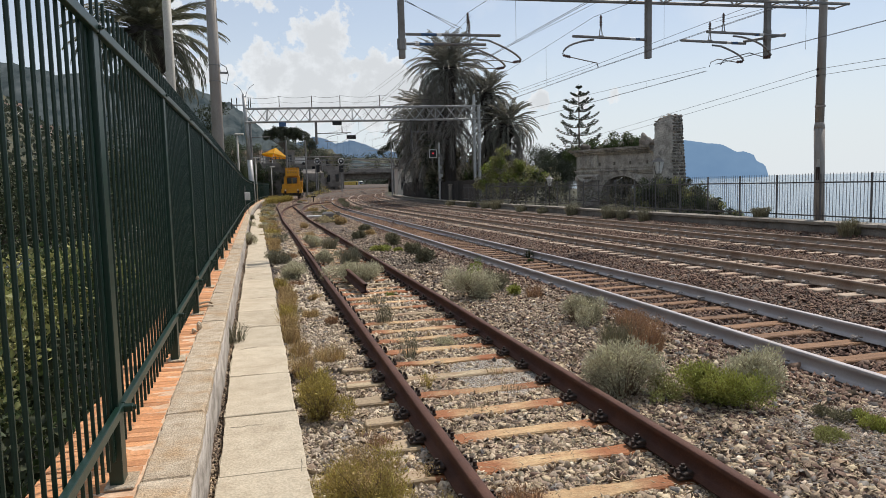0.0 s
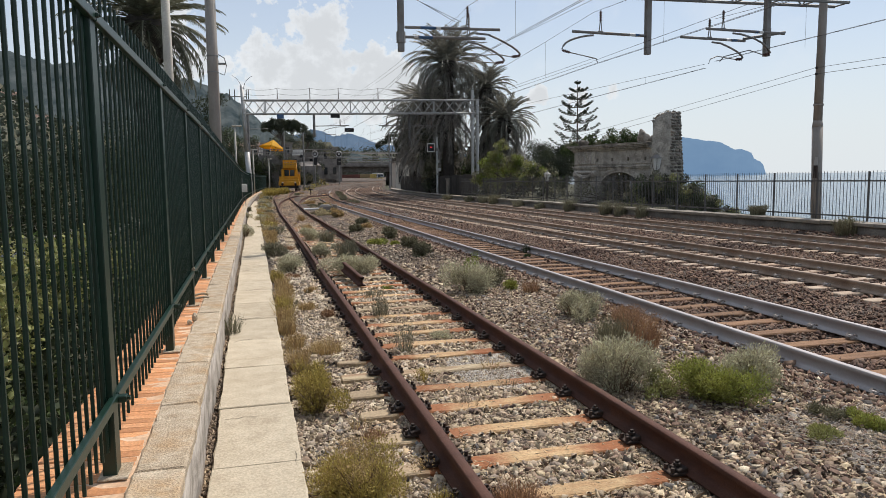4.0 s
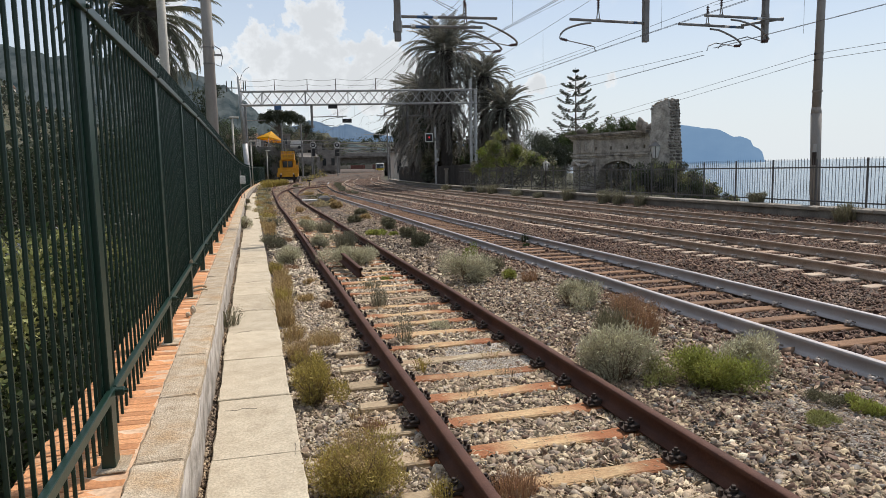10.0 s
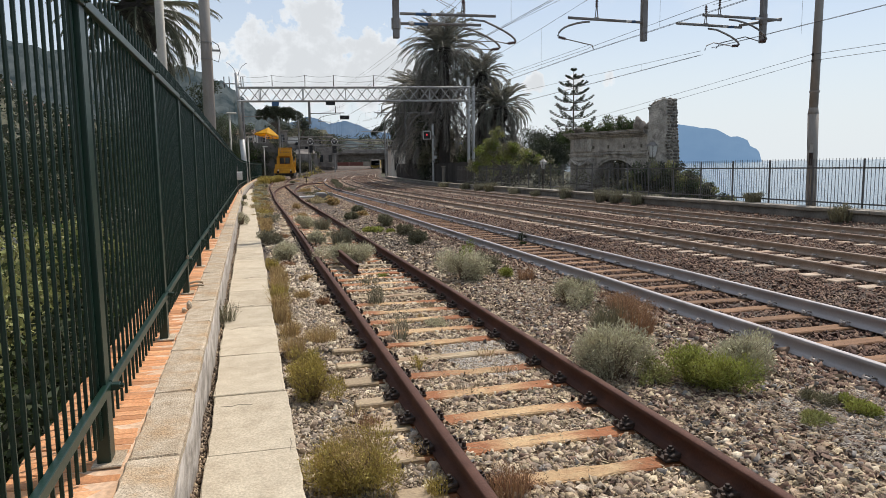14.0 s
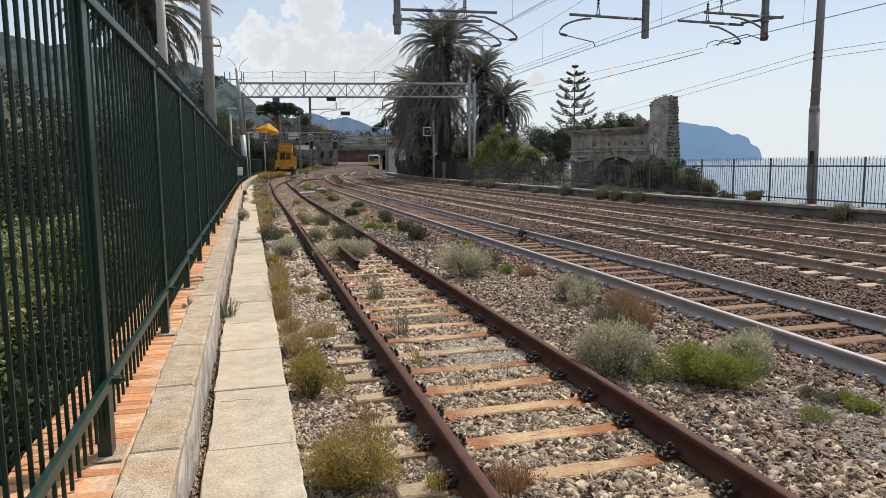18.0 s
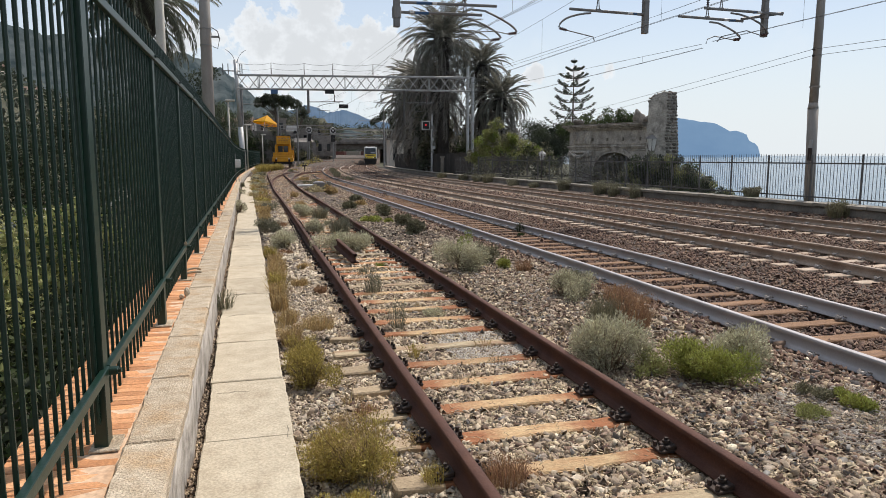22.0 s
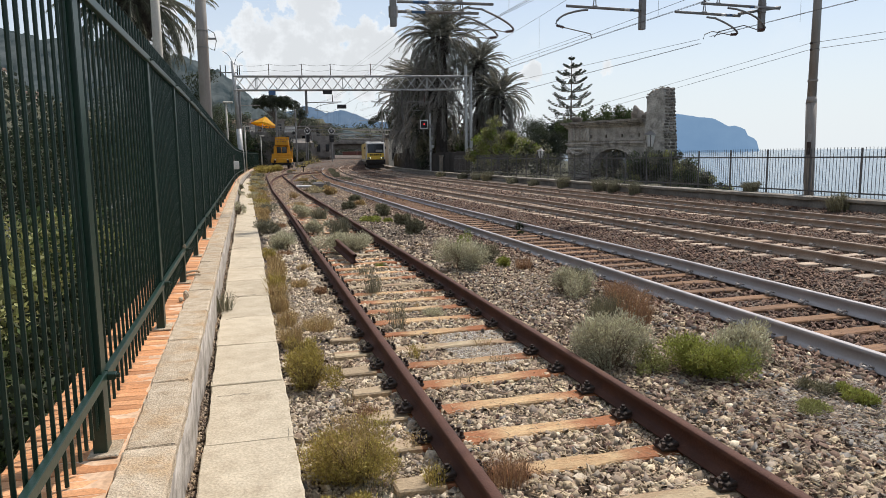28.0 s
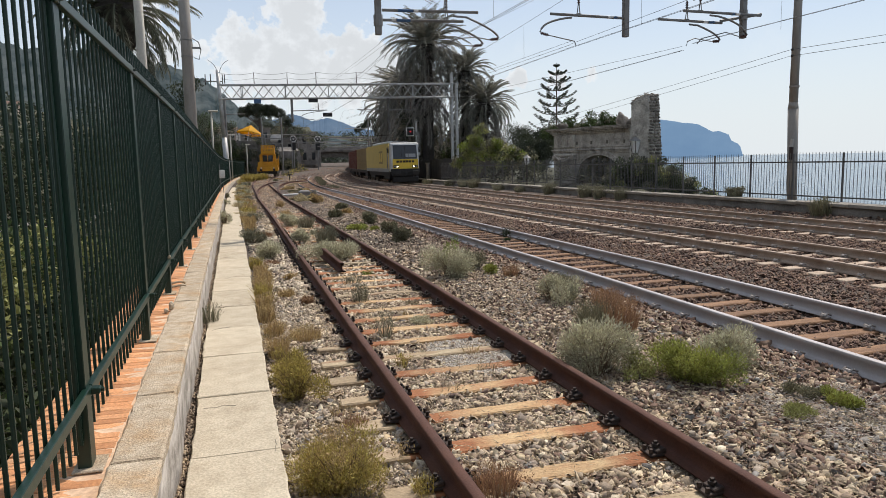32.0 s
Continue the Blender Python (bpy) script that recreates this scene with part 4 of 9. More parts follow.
def build_sea_fence():
    f = thing("sea_fence", "dark iron bar fence between the railway and the sea", "fence")
    bar = mesh_of("bar", bm_rod(bmesh.new(), (0, 0, 0.02), (0, 0, 1.58), 0.009, sides=5), M["fence_iron"])
    post = mesh_of("post", box((0.05, 0.05, 1.56), (0, 0, 0.78), 0.004), M["fence_iron"])
    far = bmesh.new()
    y, n, k = 5.0 - 9 * 2.02, 0, 0
    step = 2.02
    while y < 64:
        a, b = y, y + step
        xa, xb = float(sea_fence_x(a)), float(sea_fence_x(b))
        za, zb = float(rail_z(a)) * 0.75 + 0.24, float(rail_z(b)) * 0.75 + 0.24
        turn = -math.degrees(math.atan2(xb - xa, b - a))
        piece("post", post, f, pose(xa, a, za, 0, 0, turn))
        for z in (0.2, 1.28):
            bm = bmesh.new()
            d = (Vector((xb, b, zb)) - Vector((xa, a, za))).length
            bm_box(bm, (0.02, 0.045, d), (0, 0, -d / 2))
            bm.transform(look((xa, a, za + z), (xb, b, zb + z)))
            part("fence_rail", bm, M["fence_iron"], f)
        for j in range(1, 15):
            s = j / 15
            p = Vector((xa + (xb - xa) * s, a + (b - a) * s, za + (zb - za) * s))
            if n < 300 and a > 11:
                piece("bar", bar, f, Matrix.Translation(p))
                n += 1
            else:
                bm_rod(far, p + Vector((0, 0, 0.02)), p + Vector((0, 0, 1.58)), 0.009, sides=4, cap=False)
        y = b
    part("bar_run", far, M["fence_iron"], f, kind="stuff")


build_sea_wall()
build_sea_fence()

# ---------------------------------------------------------------- overhead line
def gantry_y(x):
    return 20.44 - 0.055 * x


def insulator(parent, foot, height):
    """A stack of brown sheds on a clamp, standing on an arm."""
    x, y, z = foot
    bm = bmesh.new()
    bm_box(bm, (0.16, 0.07, 0.09), (x, y, z + 0.02), None, 0.01)
    for s in (-1, 1):
        bm_rod(bm, (x + s * 0.05, y, z + 0.02), (x + s * 0.015, y, z + height * 0.52), 0.016, sides=5)
    clamp = part("insulator_clamp", bm, M["galv_dull"], parent)
    bm = bm_rod(bmesh.new(), (x, y, z + height * 0.5), (x, y, z + height), 0.022, sides=6)
    for k in range(4):
        q = z + height * (0.56 + 0.11 * k)
        bm_rod(bm, (x, y, q), (x, y, q + 0.035), 0.052, 0.03, sides=8)
    part("insulator", bm, M["insulator"], clamp)


def cross_insulator(parent, a, b):
    a, b = Vector(a), Vector(b)
    bm = bm_rod(bmesh.new(), a, b, 0.018, sides=6)
    for k in range(4):
        p = a.lerp(b, 0.2 + 0.2 * k)
        bm_rod(bm, p - (b - a) * 0.05, p + (b - a) * 0.05, 0.05, 0.035, sides=8)
    part("insulator", bm, M["insulator"], parent)


def pipe(parent, name, pts, r, material, label=""):
    return part(name, tube_mesh(name, pts, r, material, 7), None, parent, label)


def bent(a, b, c, n=7):
    """A smooth bend from a over b to c."""
    a, b, c = Vector(a), Vector(b), Vector(c)
    return [tuple(a.lerp(b, t).lerp(b.lerp(c, t), t)) for t in (k / (n - 1) for k in range(n))]


def build_near_gantry():
    g = thing("catenary_gantry", "grey steel catenary gantry with drop tubes over the tracks", "gantry")
    x0, x1, zb = -2.84, 16.72, 7.13
    for dz, nm in ((0.0, "bottom_chord"), (1.25, "top_chord")):
        for s in (-1, 1):
            part(nm, rod((x0, gantry_y(x0) + s * 0.3, zb + dz), (x1, gantry_y(x1) + s * 0.3, zb + dz), 0.05, sides=6), M["galv_dull"], g)
    n = 16
    for s in (-1, 1):
        for k in range(n):
            xa, xb = x0 + (x1 - x0) * k / n, x0 + (x1 - x0) * (k + 1) / n
            za, zc = (zb, zb + 1.25) if k % 2 else (zb + 1.25, zb)
            part("brace", rod((xa, gantry_y(xa) + s * 0.3, za), (xb, gantry_y(xb) + s * 0.3, zc), 0.025, sides=5), M["galv_dull"], g)
    for k in range(n + 1):
        xa = x0 + (x1 - x0) * k / n
        part("cross_member", rod((xa, gantry_y(xa) - 0.3, zb), (xa, gantry_y(xa) + 0.3, zb), 0.025, sides=5), M["galv_dull"], g)
    # posts
    bm = bm_rod(bmesh.new(), (16.11, 19.56, 0.1), (16.01, 19.56, 3.22), 0.155, 0.168, 14)
    bm_rod(bm, (16.01, 19.56, 3.2), (16.01, 19.56, 3.42), 0.168, 0.14, 14)
    bm_rod(bm, (16.01, 19.56, 3.4), (16.05, 19.56, 8.6), 0.14, 0.12, 14)
    post = part("post", bm, M["mast_grey"], g, "stepped grey tubular mast", True)
    part("band", rod((16.02, 19.56, 3.9), (16.02, 19.56, 3.96), 0.158, sides=14), M["mast_grey"], post)
    for z in (5.11, 4.91):
        part("bracket", box((0.34, 0.07, 0.07), (16.02, 19.56, z), 0.01), M["iron_dark"], post)
    part("number_plate", box((0.012, 0.16, 0.55), (15.9, 19.45, 1.95)), M["galv"], post)
    part("cable_box", box((0.08, 0.12, 0.42), (15.86, 19.4, 1.75), 0.01), M["iron_dark"], post)
    bm = bm_rod(bmesh.new(), (-2.86, 20.6, -0.6), (-2.86, 20.6, 8.6), 0.165, 0.135, 14)
    post = part("post", bm, M["mast_grey"], g, "grey tapered tubular mast", True)
    for z in (5.05, 4.62):
        part("band", rod((-2.86, 20.6, z), (-2.86, 20.6, z + 0.025), 0.16, sides=14), M["galv_dull"], post)
    pipe(post, "cable_loop", [(-2.7, 20.55, 5.1), (-2.55, 20.5, 5.0), (-2.5, 20.5, 4.8), (-2.56, 20.5, 4.55), (-2.68, 20.55, 4.6)], 0.012, M["wire"])
    part("bracket", box((0.2, 0.05, 0.05), (-2.62, 20.5, 4.85), 0.005), M["galv_dull"], post)
    # drop tubes and their arms
    def tube(x, z):
        y = gantry_y(x)
        bm = bm_box(bmesh.new(), (0.17, 0.17, zb + 1.2 - z), (x, y, (zb + 1.2 + z) / 2), None, 0.012)
        return part("drop_tube", bm, M["galv_dull"], g), y

    def arm(parent, xa, xb, z, y, band=None):
        a = part("arm", rod((xa, y, z), (xb, y, z + 0.04), 0.042, sides=8), M["galv_dull"], parent)
        if band:
            part("band", rod((band[0], y, z + 0.005), (band[1], y, z + 0.01), 0.0445, sides=8), M["blue_band"], a)
            part("band", rod((band[2], y, z + 0.01), (band[3], y, z + 0.012), 0.0445, sides=8), M["white_paint"], a)
        return a

    d, y = tube(2.3, 5.3)
    part("sleeve", rod((2.3, y, 5.55), (2.3, y, 5.85), 0.13, sides=10), M["galv_dull"], d)
    a = arm(d, 2.4, 5.25, 5.97, y - 0.08, (2.85, 3.3, 3.32, 3.45))
    b = arm(d, 2.4, 4.85, 5.73, y + 0.08, (2.85, 3.25, 2.7, 2.82))
    insulator(a, (4.26, y - 0.08, 5.98), 0.66)
    insulator(b, (4.34, y + 0.08, 5.74), 0.72)
    p = pipe(a, "steady_tube", [(4.5, y - 0.08, 5.88), (4.9, y - 0.08, 5.86)] + bent((4.9, y - 0.08, 5.86), (5.85, y - 0.1, 5.5), (5.88, y - 0.1, 5.3)), 0.03, M["galv_dull"])
    cross_insulator(p, (5.88, y - 0.1, 5.28), (5.6, y - 0.1, 5.24))
    q = pipe(b, "steady_tube", [(4.3, y + 0.08, 5.66)] + bent((4.6, y + 0.08, 5.62), (5.4, y + 0.1, 5.35), (5.46, y + 0.1, 5.14)), 0.03, M["galv_dull"])
    cross_insulator(q, (5.44, y + 0.1, 5.12), (5.16, y + 0.1, 5.08))
    pipe(p, "registration_arm", [(5.6, y - 0.1, 5.24), (5.2, y - 0.1, 5.3), (4.7, y - 0.1, 5.26), (4.3, y - 0.1, 5.14)], 0.016, M["galv_dull"])
    pipe(q, "registration_arm", [(5.16, y + 0.1, 5.08), (4.4, y + 0.1, 5.11), (4.2, y + 0.1, 5.02)], 0.016, M["galv_dull"])

    d, y = tube(9.92, 5.39)
    a = arm(d, 9.86, 7.41, 5.95, y, (9.5, 9.62, 9.3, 9.48))
    insulator(a, (8.33, y, 5.97), 0.66)
    p = pipe(a, "steady_tube", [(8.1, y, 5.9)] + bent((7.9, y, 5.88), (7.12, y, 5.75), (7.08, y, 5.46)), 0.03, M["galv_dull"])
    cross_insulator(p, (7.08, y, 5.43), (7.36, y, 5.37))
    pipe(p, "registration_arm", [(7.36, y, 5.37), (8.2, y, 5.22), (8.24, y, 5.1)], 0.016, M["galv_dull"])

    d, y = tube(14.02, 5.43)
    part("sleeve", rod((14.02, y, 6.0), (14.02, y, 6.3), 0.13, sides=10), M["galv_dull"], d)
    part("strut", rod((13.2, y + 0.05, 5.95), (14.7, y, 6.2), 0.045, sides=7), M["galv_dull"], d)
    a = arm(d, 14.6, 11.75, 6.14, y - 0.1, (13.5, 13.6, 13.65, 13.8))
    b = arm(d, 13.3, 10.98, 5.9, y + 0.1, (12.8, 13.0, 12.6, 12.75))
    insulator(a, (12.34, y - 0.1, 6.16), 0.6)
    insulator(b, (12.0, y + 0.1, 5.92), 0.6)
    p = pipe(a, "steady_tube", [(12.7, y - 0.1, 6.08)] + bent((13.0, y - 0.1, 6.06), (13.9, y - 0.1, 5.9), (14.1, y - 0.1, 5.52)), 0.03, M["galv_dull"])
    q = pipe(b, "steady_tube", [(12.1, y + 0.1, 5.82)] + bent((12.4, y + 0.1, 5.8), (13.2, y + 0.1, 5.55), (13.24, y + 0.1, 5.36)), 0.03, M["galv_dull"])
    cross_insulator(p, (14.08, y - 0.1, 5.5), (13.82, y - 0.1, 5.46))
    cross_insulator(q, (13.22, y + 0.1, 5.34), (12.95, y + 0.1, 5.32))
    pipe(p, "registration_arm", [(13.82, y - 0.1, 5.46), (13.3, y - 0.1, 5.58), (12.4, y - 0.1, 5.36), (12.25, y - 0.1, 5.2)], 0.016, M["galv_dull"])
    pipe(q, "registration_arm", [(12.95, y + 0.1, 5.32), (12.3, y + 0.1, 5.4), (12.05, y + 0.1, 5.3), (12.0, y + 0.1, 5.16)], 0.016, M["galv_dull"])


FAR_L, FAR_R = Vector((-2.55, 76.4, 0)), Vector((21.05, 72.6, 0))


def build_far_gantry():
    g = thing("catenary_gantry", "long grey lattice catenary gantry spanning all the tracks", "gantry")
    zb, zt = 8.25, 9.62
    d = (FAR_R - FAR_L).normalized()
    o = Vector((-d.y, d.x, 0)) * 0.45
    up = Vector((0, 0, 1))
    L = (FAR_R - FAR_L).length
    for z, nm in ((zb, "bottom_chord"), (zt, "top_chord")):
        for s in (-1, 1):
            part(nm, rod(FAR_L + o * s + up * z, FAR_R + o * s + up * z, 0.07, sides=6), M["galv"], g)
    n = 22
    for s in (-1, 1):
        for k in range(n):
            a, b = FAR_L + d * L * k / n + o * s, FAR_L + d * L * (k + 1) / n + o * s
            za, zc = (zb, zt) if (k % 2) == (s > 0) else (zt, zb)
            part("brace", rod(a + up * za, b + up * zc, 0.05, sides=5), M["galv"], g)
            if k % 4 == 2:
                part("brace", rod(a + up * zb, a + up * zt, 0.04, sides=5), M["galv"], g)
            if s > 0:
                for z in (zb, zt):
                    part("brace", rod(a - o * (2 if k % 2 else 0) + up * z, b - o * (0 if k % 2 else 2) + up * z, 0.03, sides=5), M["galv"], g)
    for k in range(n + 1):
        a = FAR_L + d * L * k / n
        part("cross_member", rod(a - o + up * zb, a + o + up * zb, 0.04, sides=5), M["galv"], g)
    part("post", rod(FAR_L + Vector((0.45, 0, -1.5)), FAR_L + Vector((0.2, 0, 4.4)), 0.3, 0.26, 12), M["galv"], g, "", True)
    part("post", rod(FAR_L + Vector((0.2, 0, 4.4)), FAR_L + Vector((-0.1, 0, 11.1)), 0.21, 0.17, 12), M["galv"], g, "", True)
    for s in (-0.26, 0.26):
        q = FAR_R + d * s
        p = part("post", rod(q + up * -0.5, q + up * (10.7 if s < 0 else 9.7), 0.165, sides=8), M["galv"], g)
        for k in range(6):
            z = 0.6 + k * 1.35
            if s < 0:
                part("lacing", rod(q + up * z, q + d * 0.52 + up * (z + 0.67), 0.035, sides=5), M["galv"], p)
                part("lacing", rod(q + d * 0.52 + up * (z + 0.67), q + up * (z + 1.35), 0.035, sides=5), M["galv"], p)
    # clamps, horns and stand-offs on the land-side mast
    head = part("mast_head", box((1.9, 0.12, 0.1), (FAR_L.x - 0.55, FAR_L.y, 10.0), 0.01), M["galv_dull"], g)
    for x in (-1.3, -0.8, 0.35, 0.55):
        part("stand_off", rod((FAR_L.x + x, FAR_L.y, 9.6), (FAR_L.x + x, FAR_L.y, 10.7), 0.05, sides=6), M["iron_dark"], head)
    pipe(head, "horn", bent((FAR_L.x - 0.1, FAR_L.y, 10.8), (FAR_L.x - 0.2, FAR_L.y, 11.7), (FAR_L.x - 1.0, FAR_L.y, 12.1)), 0.025, M["wire"])
    pipe(head, "horn", bent((FAR_L.x + 0.1, FAR_L.y, 10.8), (FAR_L.x + 0.2, FAR_L.y, 11.7), (FAR_L.x + 1.0, FAR_L.y, 12.1)), 0.025, M["wire"])
    for k, x in enumerate((0.9, 4.2, 7.1, 11.2)):
        q = FAR_L + d * (x - FAR_L.x)
        part("insulator", rod(q + up * zt, q + up * (zt + 1.25), 0.05, 0.035, 6), M["insulator"], g)
    # drop tubes with arms to both sides
    for x, z, arm_to in ((4.55, 5.9, 8.1), (14.4, 4.8, 11.2), (14.4, 4.8, 17.5)):
        q = FAR_L + d * (x - FAR_L.x)
        e = FAR_L + d * (arm_to - FAR_L.x)
        tb = part("drop_tube", rod(q + up * z, q + up * zb, 0.13, sides=7), M["galv_dull"], g)
        part("arm", rod(q + up * 7.0, e + up * 7.05, 0.045, sides=6), M["galv_dull"], tb)
        m = q.lerp(e, 0.75)
        part("insulator", rod(m + up * 7.0, m + up * 7.75, 0.06, 0.04, 6), M["insulator"], tb)
        pipe(tb, "steady_tube", [tuple(q.lerp(e, 0.9) + up * 6.95)] + bent(q.lerp(e, 0.7) + up * 6.9, q.lerp(e, 0.2) + up * 6.7, q.lerp(e, 0.25) + up * 6.2) + [tuple(q.lerp(e, 0.62) + up * 6.1)], 0.03, M["galv_dull"])
    for x in (1.2,):
        q = FAR_L + d * (x - FAR_L.x)
        part("sign_board", box((0.7, 0.05, 0.42), tuple(q + up * 7.95 - o * 1.1), 0.01), M["blue_band"], g)
    for x in (6.75, 8.15):
        q = FAR_L + d * (x - FAR_L.x)
        part("sign_board", box((0.95, 0.05, 0.4), tuple(q + up * (6.55 if x > 8 else 8.0) - o), 0.01), M["black_matt"], g)


def wire(label, a, b, sag, r=0.007, n=14):
    a, b = Vector(a), Vector(b)
    pts = []
    for k in range(n + 1):
        t = k / n
        p = a.lerp(b, t)
        p.z -= 4 * sag * t * (1 - t)
        pts.append(tuple(p))
    thing("overhead_wire", label, "wire", data=tube_mesh("overhead_wire", pts, r, M["wire"], 4), group="overhead wires")
    return pts


def build_wires():
    back = -34.0
    spans = ((back, gantry_y(6)), (gantry_y(6), 74.6), (74.6, 122.0), (122.0, 170.0), (170.0, 235.0))
    gx = {0: (4.25, 4.35), 1: (8.2, 8.3), 2: (12.1, 12.3)}
    for k in range(3):
        for s, (ya, yb) in enumerate(spans):
            xa, xb = float(main_x(k, ya)) + (0.2 if s % 2 else -0.1), float(main_x(k, yb)) + (-0.1 if s % 2 else 0.2)
            if s == 0:
                xb = gx[k][0] + (0.35 if k == 2 else 0.0)
            if s == 1:
                xa = gx[k][0]
            za, zb = (5.08 if s < 2 else 5.3), (5.08 if s < 1 else 5.3)
            ca, cb = (6.62 if s < 2 else 7.0), (6.62 if s < 1 else 7.0)
            lift = 0.22 if s == 0 and k == 2 else 0.0
            for off in ((0.0, 0.06) if s < 2 else (0.0,)):
                wire("thin dark contact wire above a track", (xa + off, ya, za + lift), (xb + off, yb, zb + lift), 0.05, 0.0055)
            if s == 0 and k == 1:
                wire("auxiliary wire above the contact wire", (xa, ya, za + 0.75), (xb, yb, zb + 0.1), 0.02, 0.0055)
            if s == 1 and k == 2:
                # on the outer track the messenger comes down to the contact wire at the near gantry
                top = wire("dark messenger wire above the outer track", (xa, ya, za + 0.12), (xb + 0.4, yb, cb - 0.05), 0.05, 0.0065)
            else:
                top = wire("sagging dark messenger wire above a track", (xa, ya, ca), (xb, yb, cb), 0.75 if s < 3 else 0.4, 0.0065)
            if s == 1 and k == 1:
                for d in (0.08, 0.18):
                    wire("auxiliary wire joining the contact wire", (xa, ya, za + d), (xb + 0.2, yb, zb + 0.75 + d), 0.1, 0.0055)
            if s == 1 and k == 0:
                wire("second sagging messenger wire above a track", (xa + 0.08, ya, ca - 0.1), (xb + 0.3, yb, cb), 0.7, 0.0065)
            # hangers between messenger and contact wire
            if s < 3:
                for h in range(1, 14, 2):
                    p = top[h]
                    t = h / 14
                    low = za + (zb - za) * t - 0.2 * t * (1 - t)
                    if p[2] - low > 0.1:
                        thing("wire_hanger", "thin vertical hanger between overhead wires", "wire", data=tube_mesh("wire_hanger", [(p[0], p[1], low), p], 0.004, M["wire"], 3), group="wire hangers")
    # feeder lines on the sea side, and across the far beam
    for z, zz in ((5.11, 3.4), (4.91, 2.9)):
        wire("feeder wire beside the sea fence", (15.84, 19.56, z), (22.2, 72.6, zz), 0.12, 0.007)
        wire("feeder wire beside the sea fence", (15.84, 19.56, z), (15.6, back, z + 0.4), 0.6, 0.007)
    q = [(-2.4, 76.4, 10.8)] + [(x, 76.4 - 0.164 * (x + 2.45), 10.85) for x in (0.9, 4.2, 7.1, 11.2)] + [(20.3, 72.7, 10.2)]
    for a, b in zip(q, q[1:]):
        wire("earth wire along the top of a gantry", a, b, 0.18, 0.014, 8)
        wire("lower earth wire along the top of a gantry", (a[0], a[1], a[2] - 0.55), (b[0], b[1], b[2] - 0.55), 0.16, 0.012, 8)
    # diagonal pull-off wires from the far beam up to the near one
    for xa, xb, za in ((8.4, 4.0, 6.2), (8.1, 3.9, 6.3), (10.1, 4.1, 6.05), (11.5, 8.6, 7.2)):
        wire("diagonal wire between two gantries", (xb, gantry_y(xb), za), (xa, 74.4, 9.85), 0.12, 0.0065)
    for xb, dx in ((2.3, 1.6), (2.2, 1.9)):
        wire("stay wire from a drop tube to an arm", (xb, gantry_y(xb), 7.0), (xb + dx, gantry_y(xb), 6.2), 0.0, 0.008, 2)


build_near_gantry()
build_far_gantry()
build_wires()


def far_mast(x, y, z0, h, r, arms):
    g = thing("catenary_mast", "distant grey catenary mast with side arms", "mast", group="distant masts")
    part("post", rod((x, y, z0), (x, y, h), r, r * 0.8, 8), M["galv_dull"], g)
    for k, (dx, z) in enumerate(arms):
        part("arm", rod((x, y, z), (x + dx, y, z + 0.05), 0.05, sides=5), M["galv_dull"], g)


far_mast(7.1, 130, -1.5, 9.6, 0.16, ((6, 6.6), (-2.5, 6.6)))
far_mast(21.9, 126, -1, 9.6, 0.15, ((-4.2, 7.4),))
far_mast(3.2, 118, -1, 9.0, 0.16, ((8.5, 6.2),))
far_mast(26.5, 135, -1, 8.6, 0.15, ((-9, 6.0), (-3, 5.2)))
far_mast(38.5, 190, -1.5, 9, 0.17, ((-14, 5.6),))
far_mast(9.5, 172, -1.5, 9, 0.17, ((16, 6.2),))
far_mast(-2.2, 96, -1, 10.2, 0.2, ((2.5, 8.0),))


def lamp_column(x, y, z0, z1, r, label):
    g = thing("street_lamp", label, "street lamp", group="lamp columns")
    part("pole", rod((x, y, z0), (x, y, z1), r, r * 0.75, 10), M["cream_paint"], g, "", True)
    part("lamp_head", box((0.75, 0.3, 0.14), (x + 0.15, y, z1), 0.04), M["cream_paint"], g)


lamp_column(-4.15, 22.2, -1.2, 9.6, 0.15, "tall cream-painted lamp column in the garden behind the fence")
lamp_column(-3.1, 57.6, -1.2, 5.75, 0.1, "small grey lamp column behind the green fence")
lamp_column(-1.75, 83.2, -1.0, 4.9, 0.1, "small grey lamp column behind the green fence")
lamp_column(0.55, 110, -1.0, 4.5, 0.09, "distant lamp column beside the fence")


def build_cabinet():
    c = thing("cable_cabinet", "small white cable cabinet fixed to the green fence", "cabinet")
    part("body", box((0.3, 0.25, 0.45), (-2.38, 41.6, 1.2), 0.015), M["white_paint"], c)
    part("door", box((0.26, 0.014, 0.39), (-2.38, 41.468, 1.2), 0.004), M["white_paint"], c)
    part("leg", rod((-2.5, 41.6, 0.05), (-2.5, 41.6, 1.75), 0.03, sides=6), M["galv_dull"], c)
    part("leg", rod((-2.34, 41.6, 0.05), (-2.34, 41.6, 0.72), 0.025, sides=6), M["galv_dull"], c)


build_cabinet()


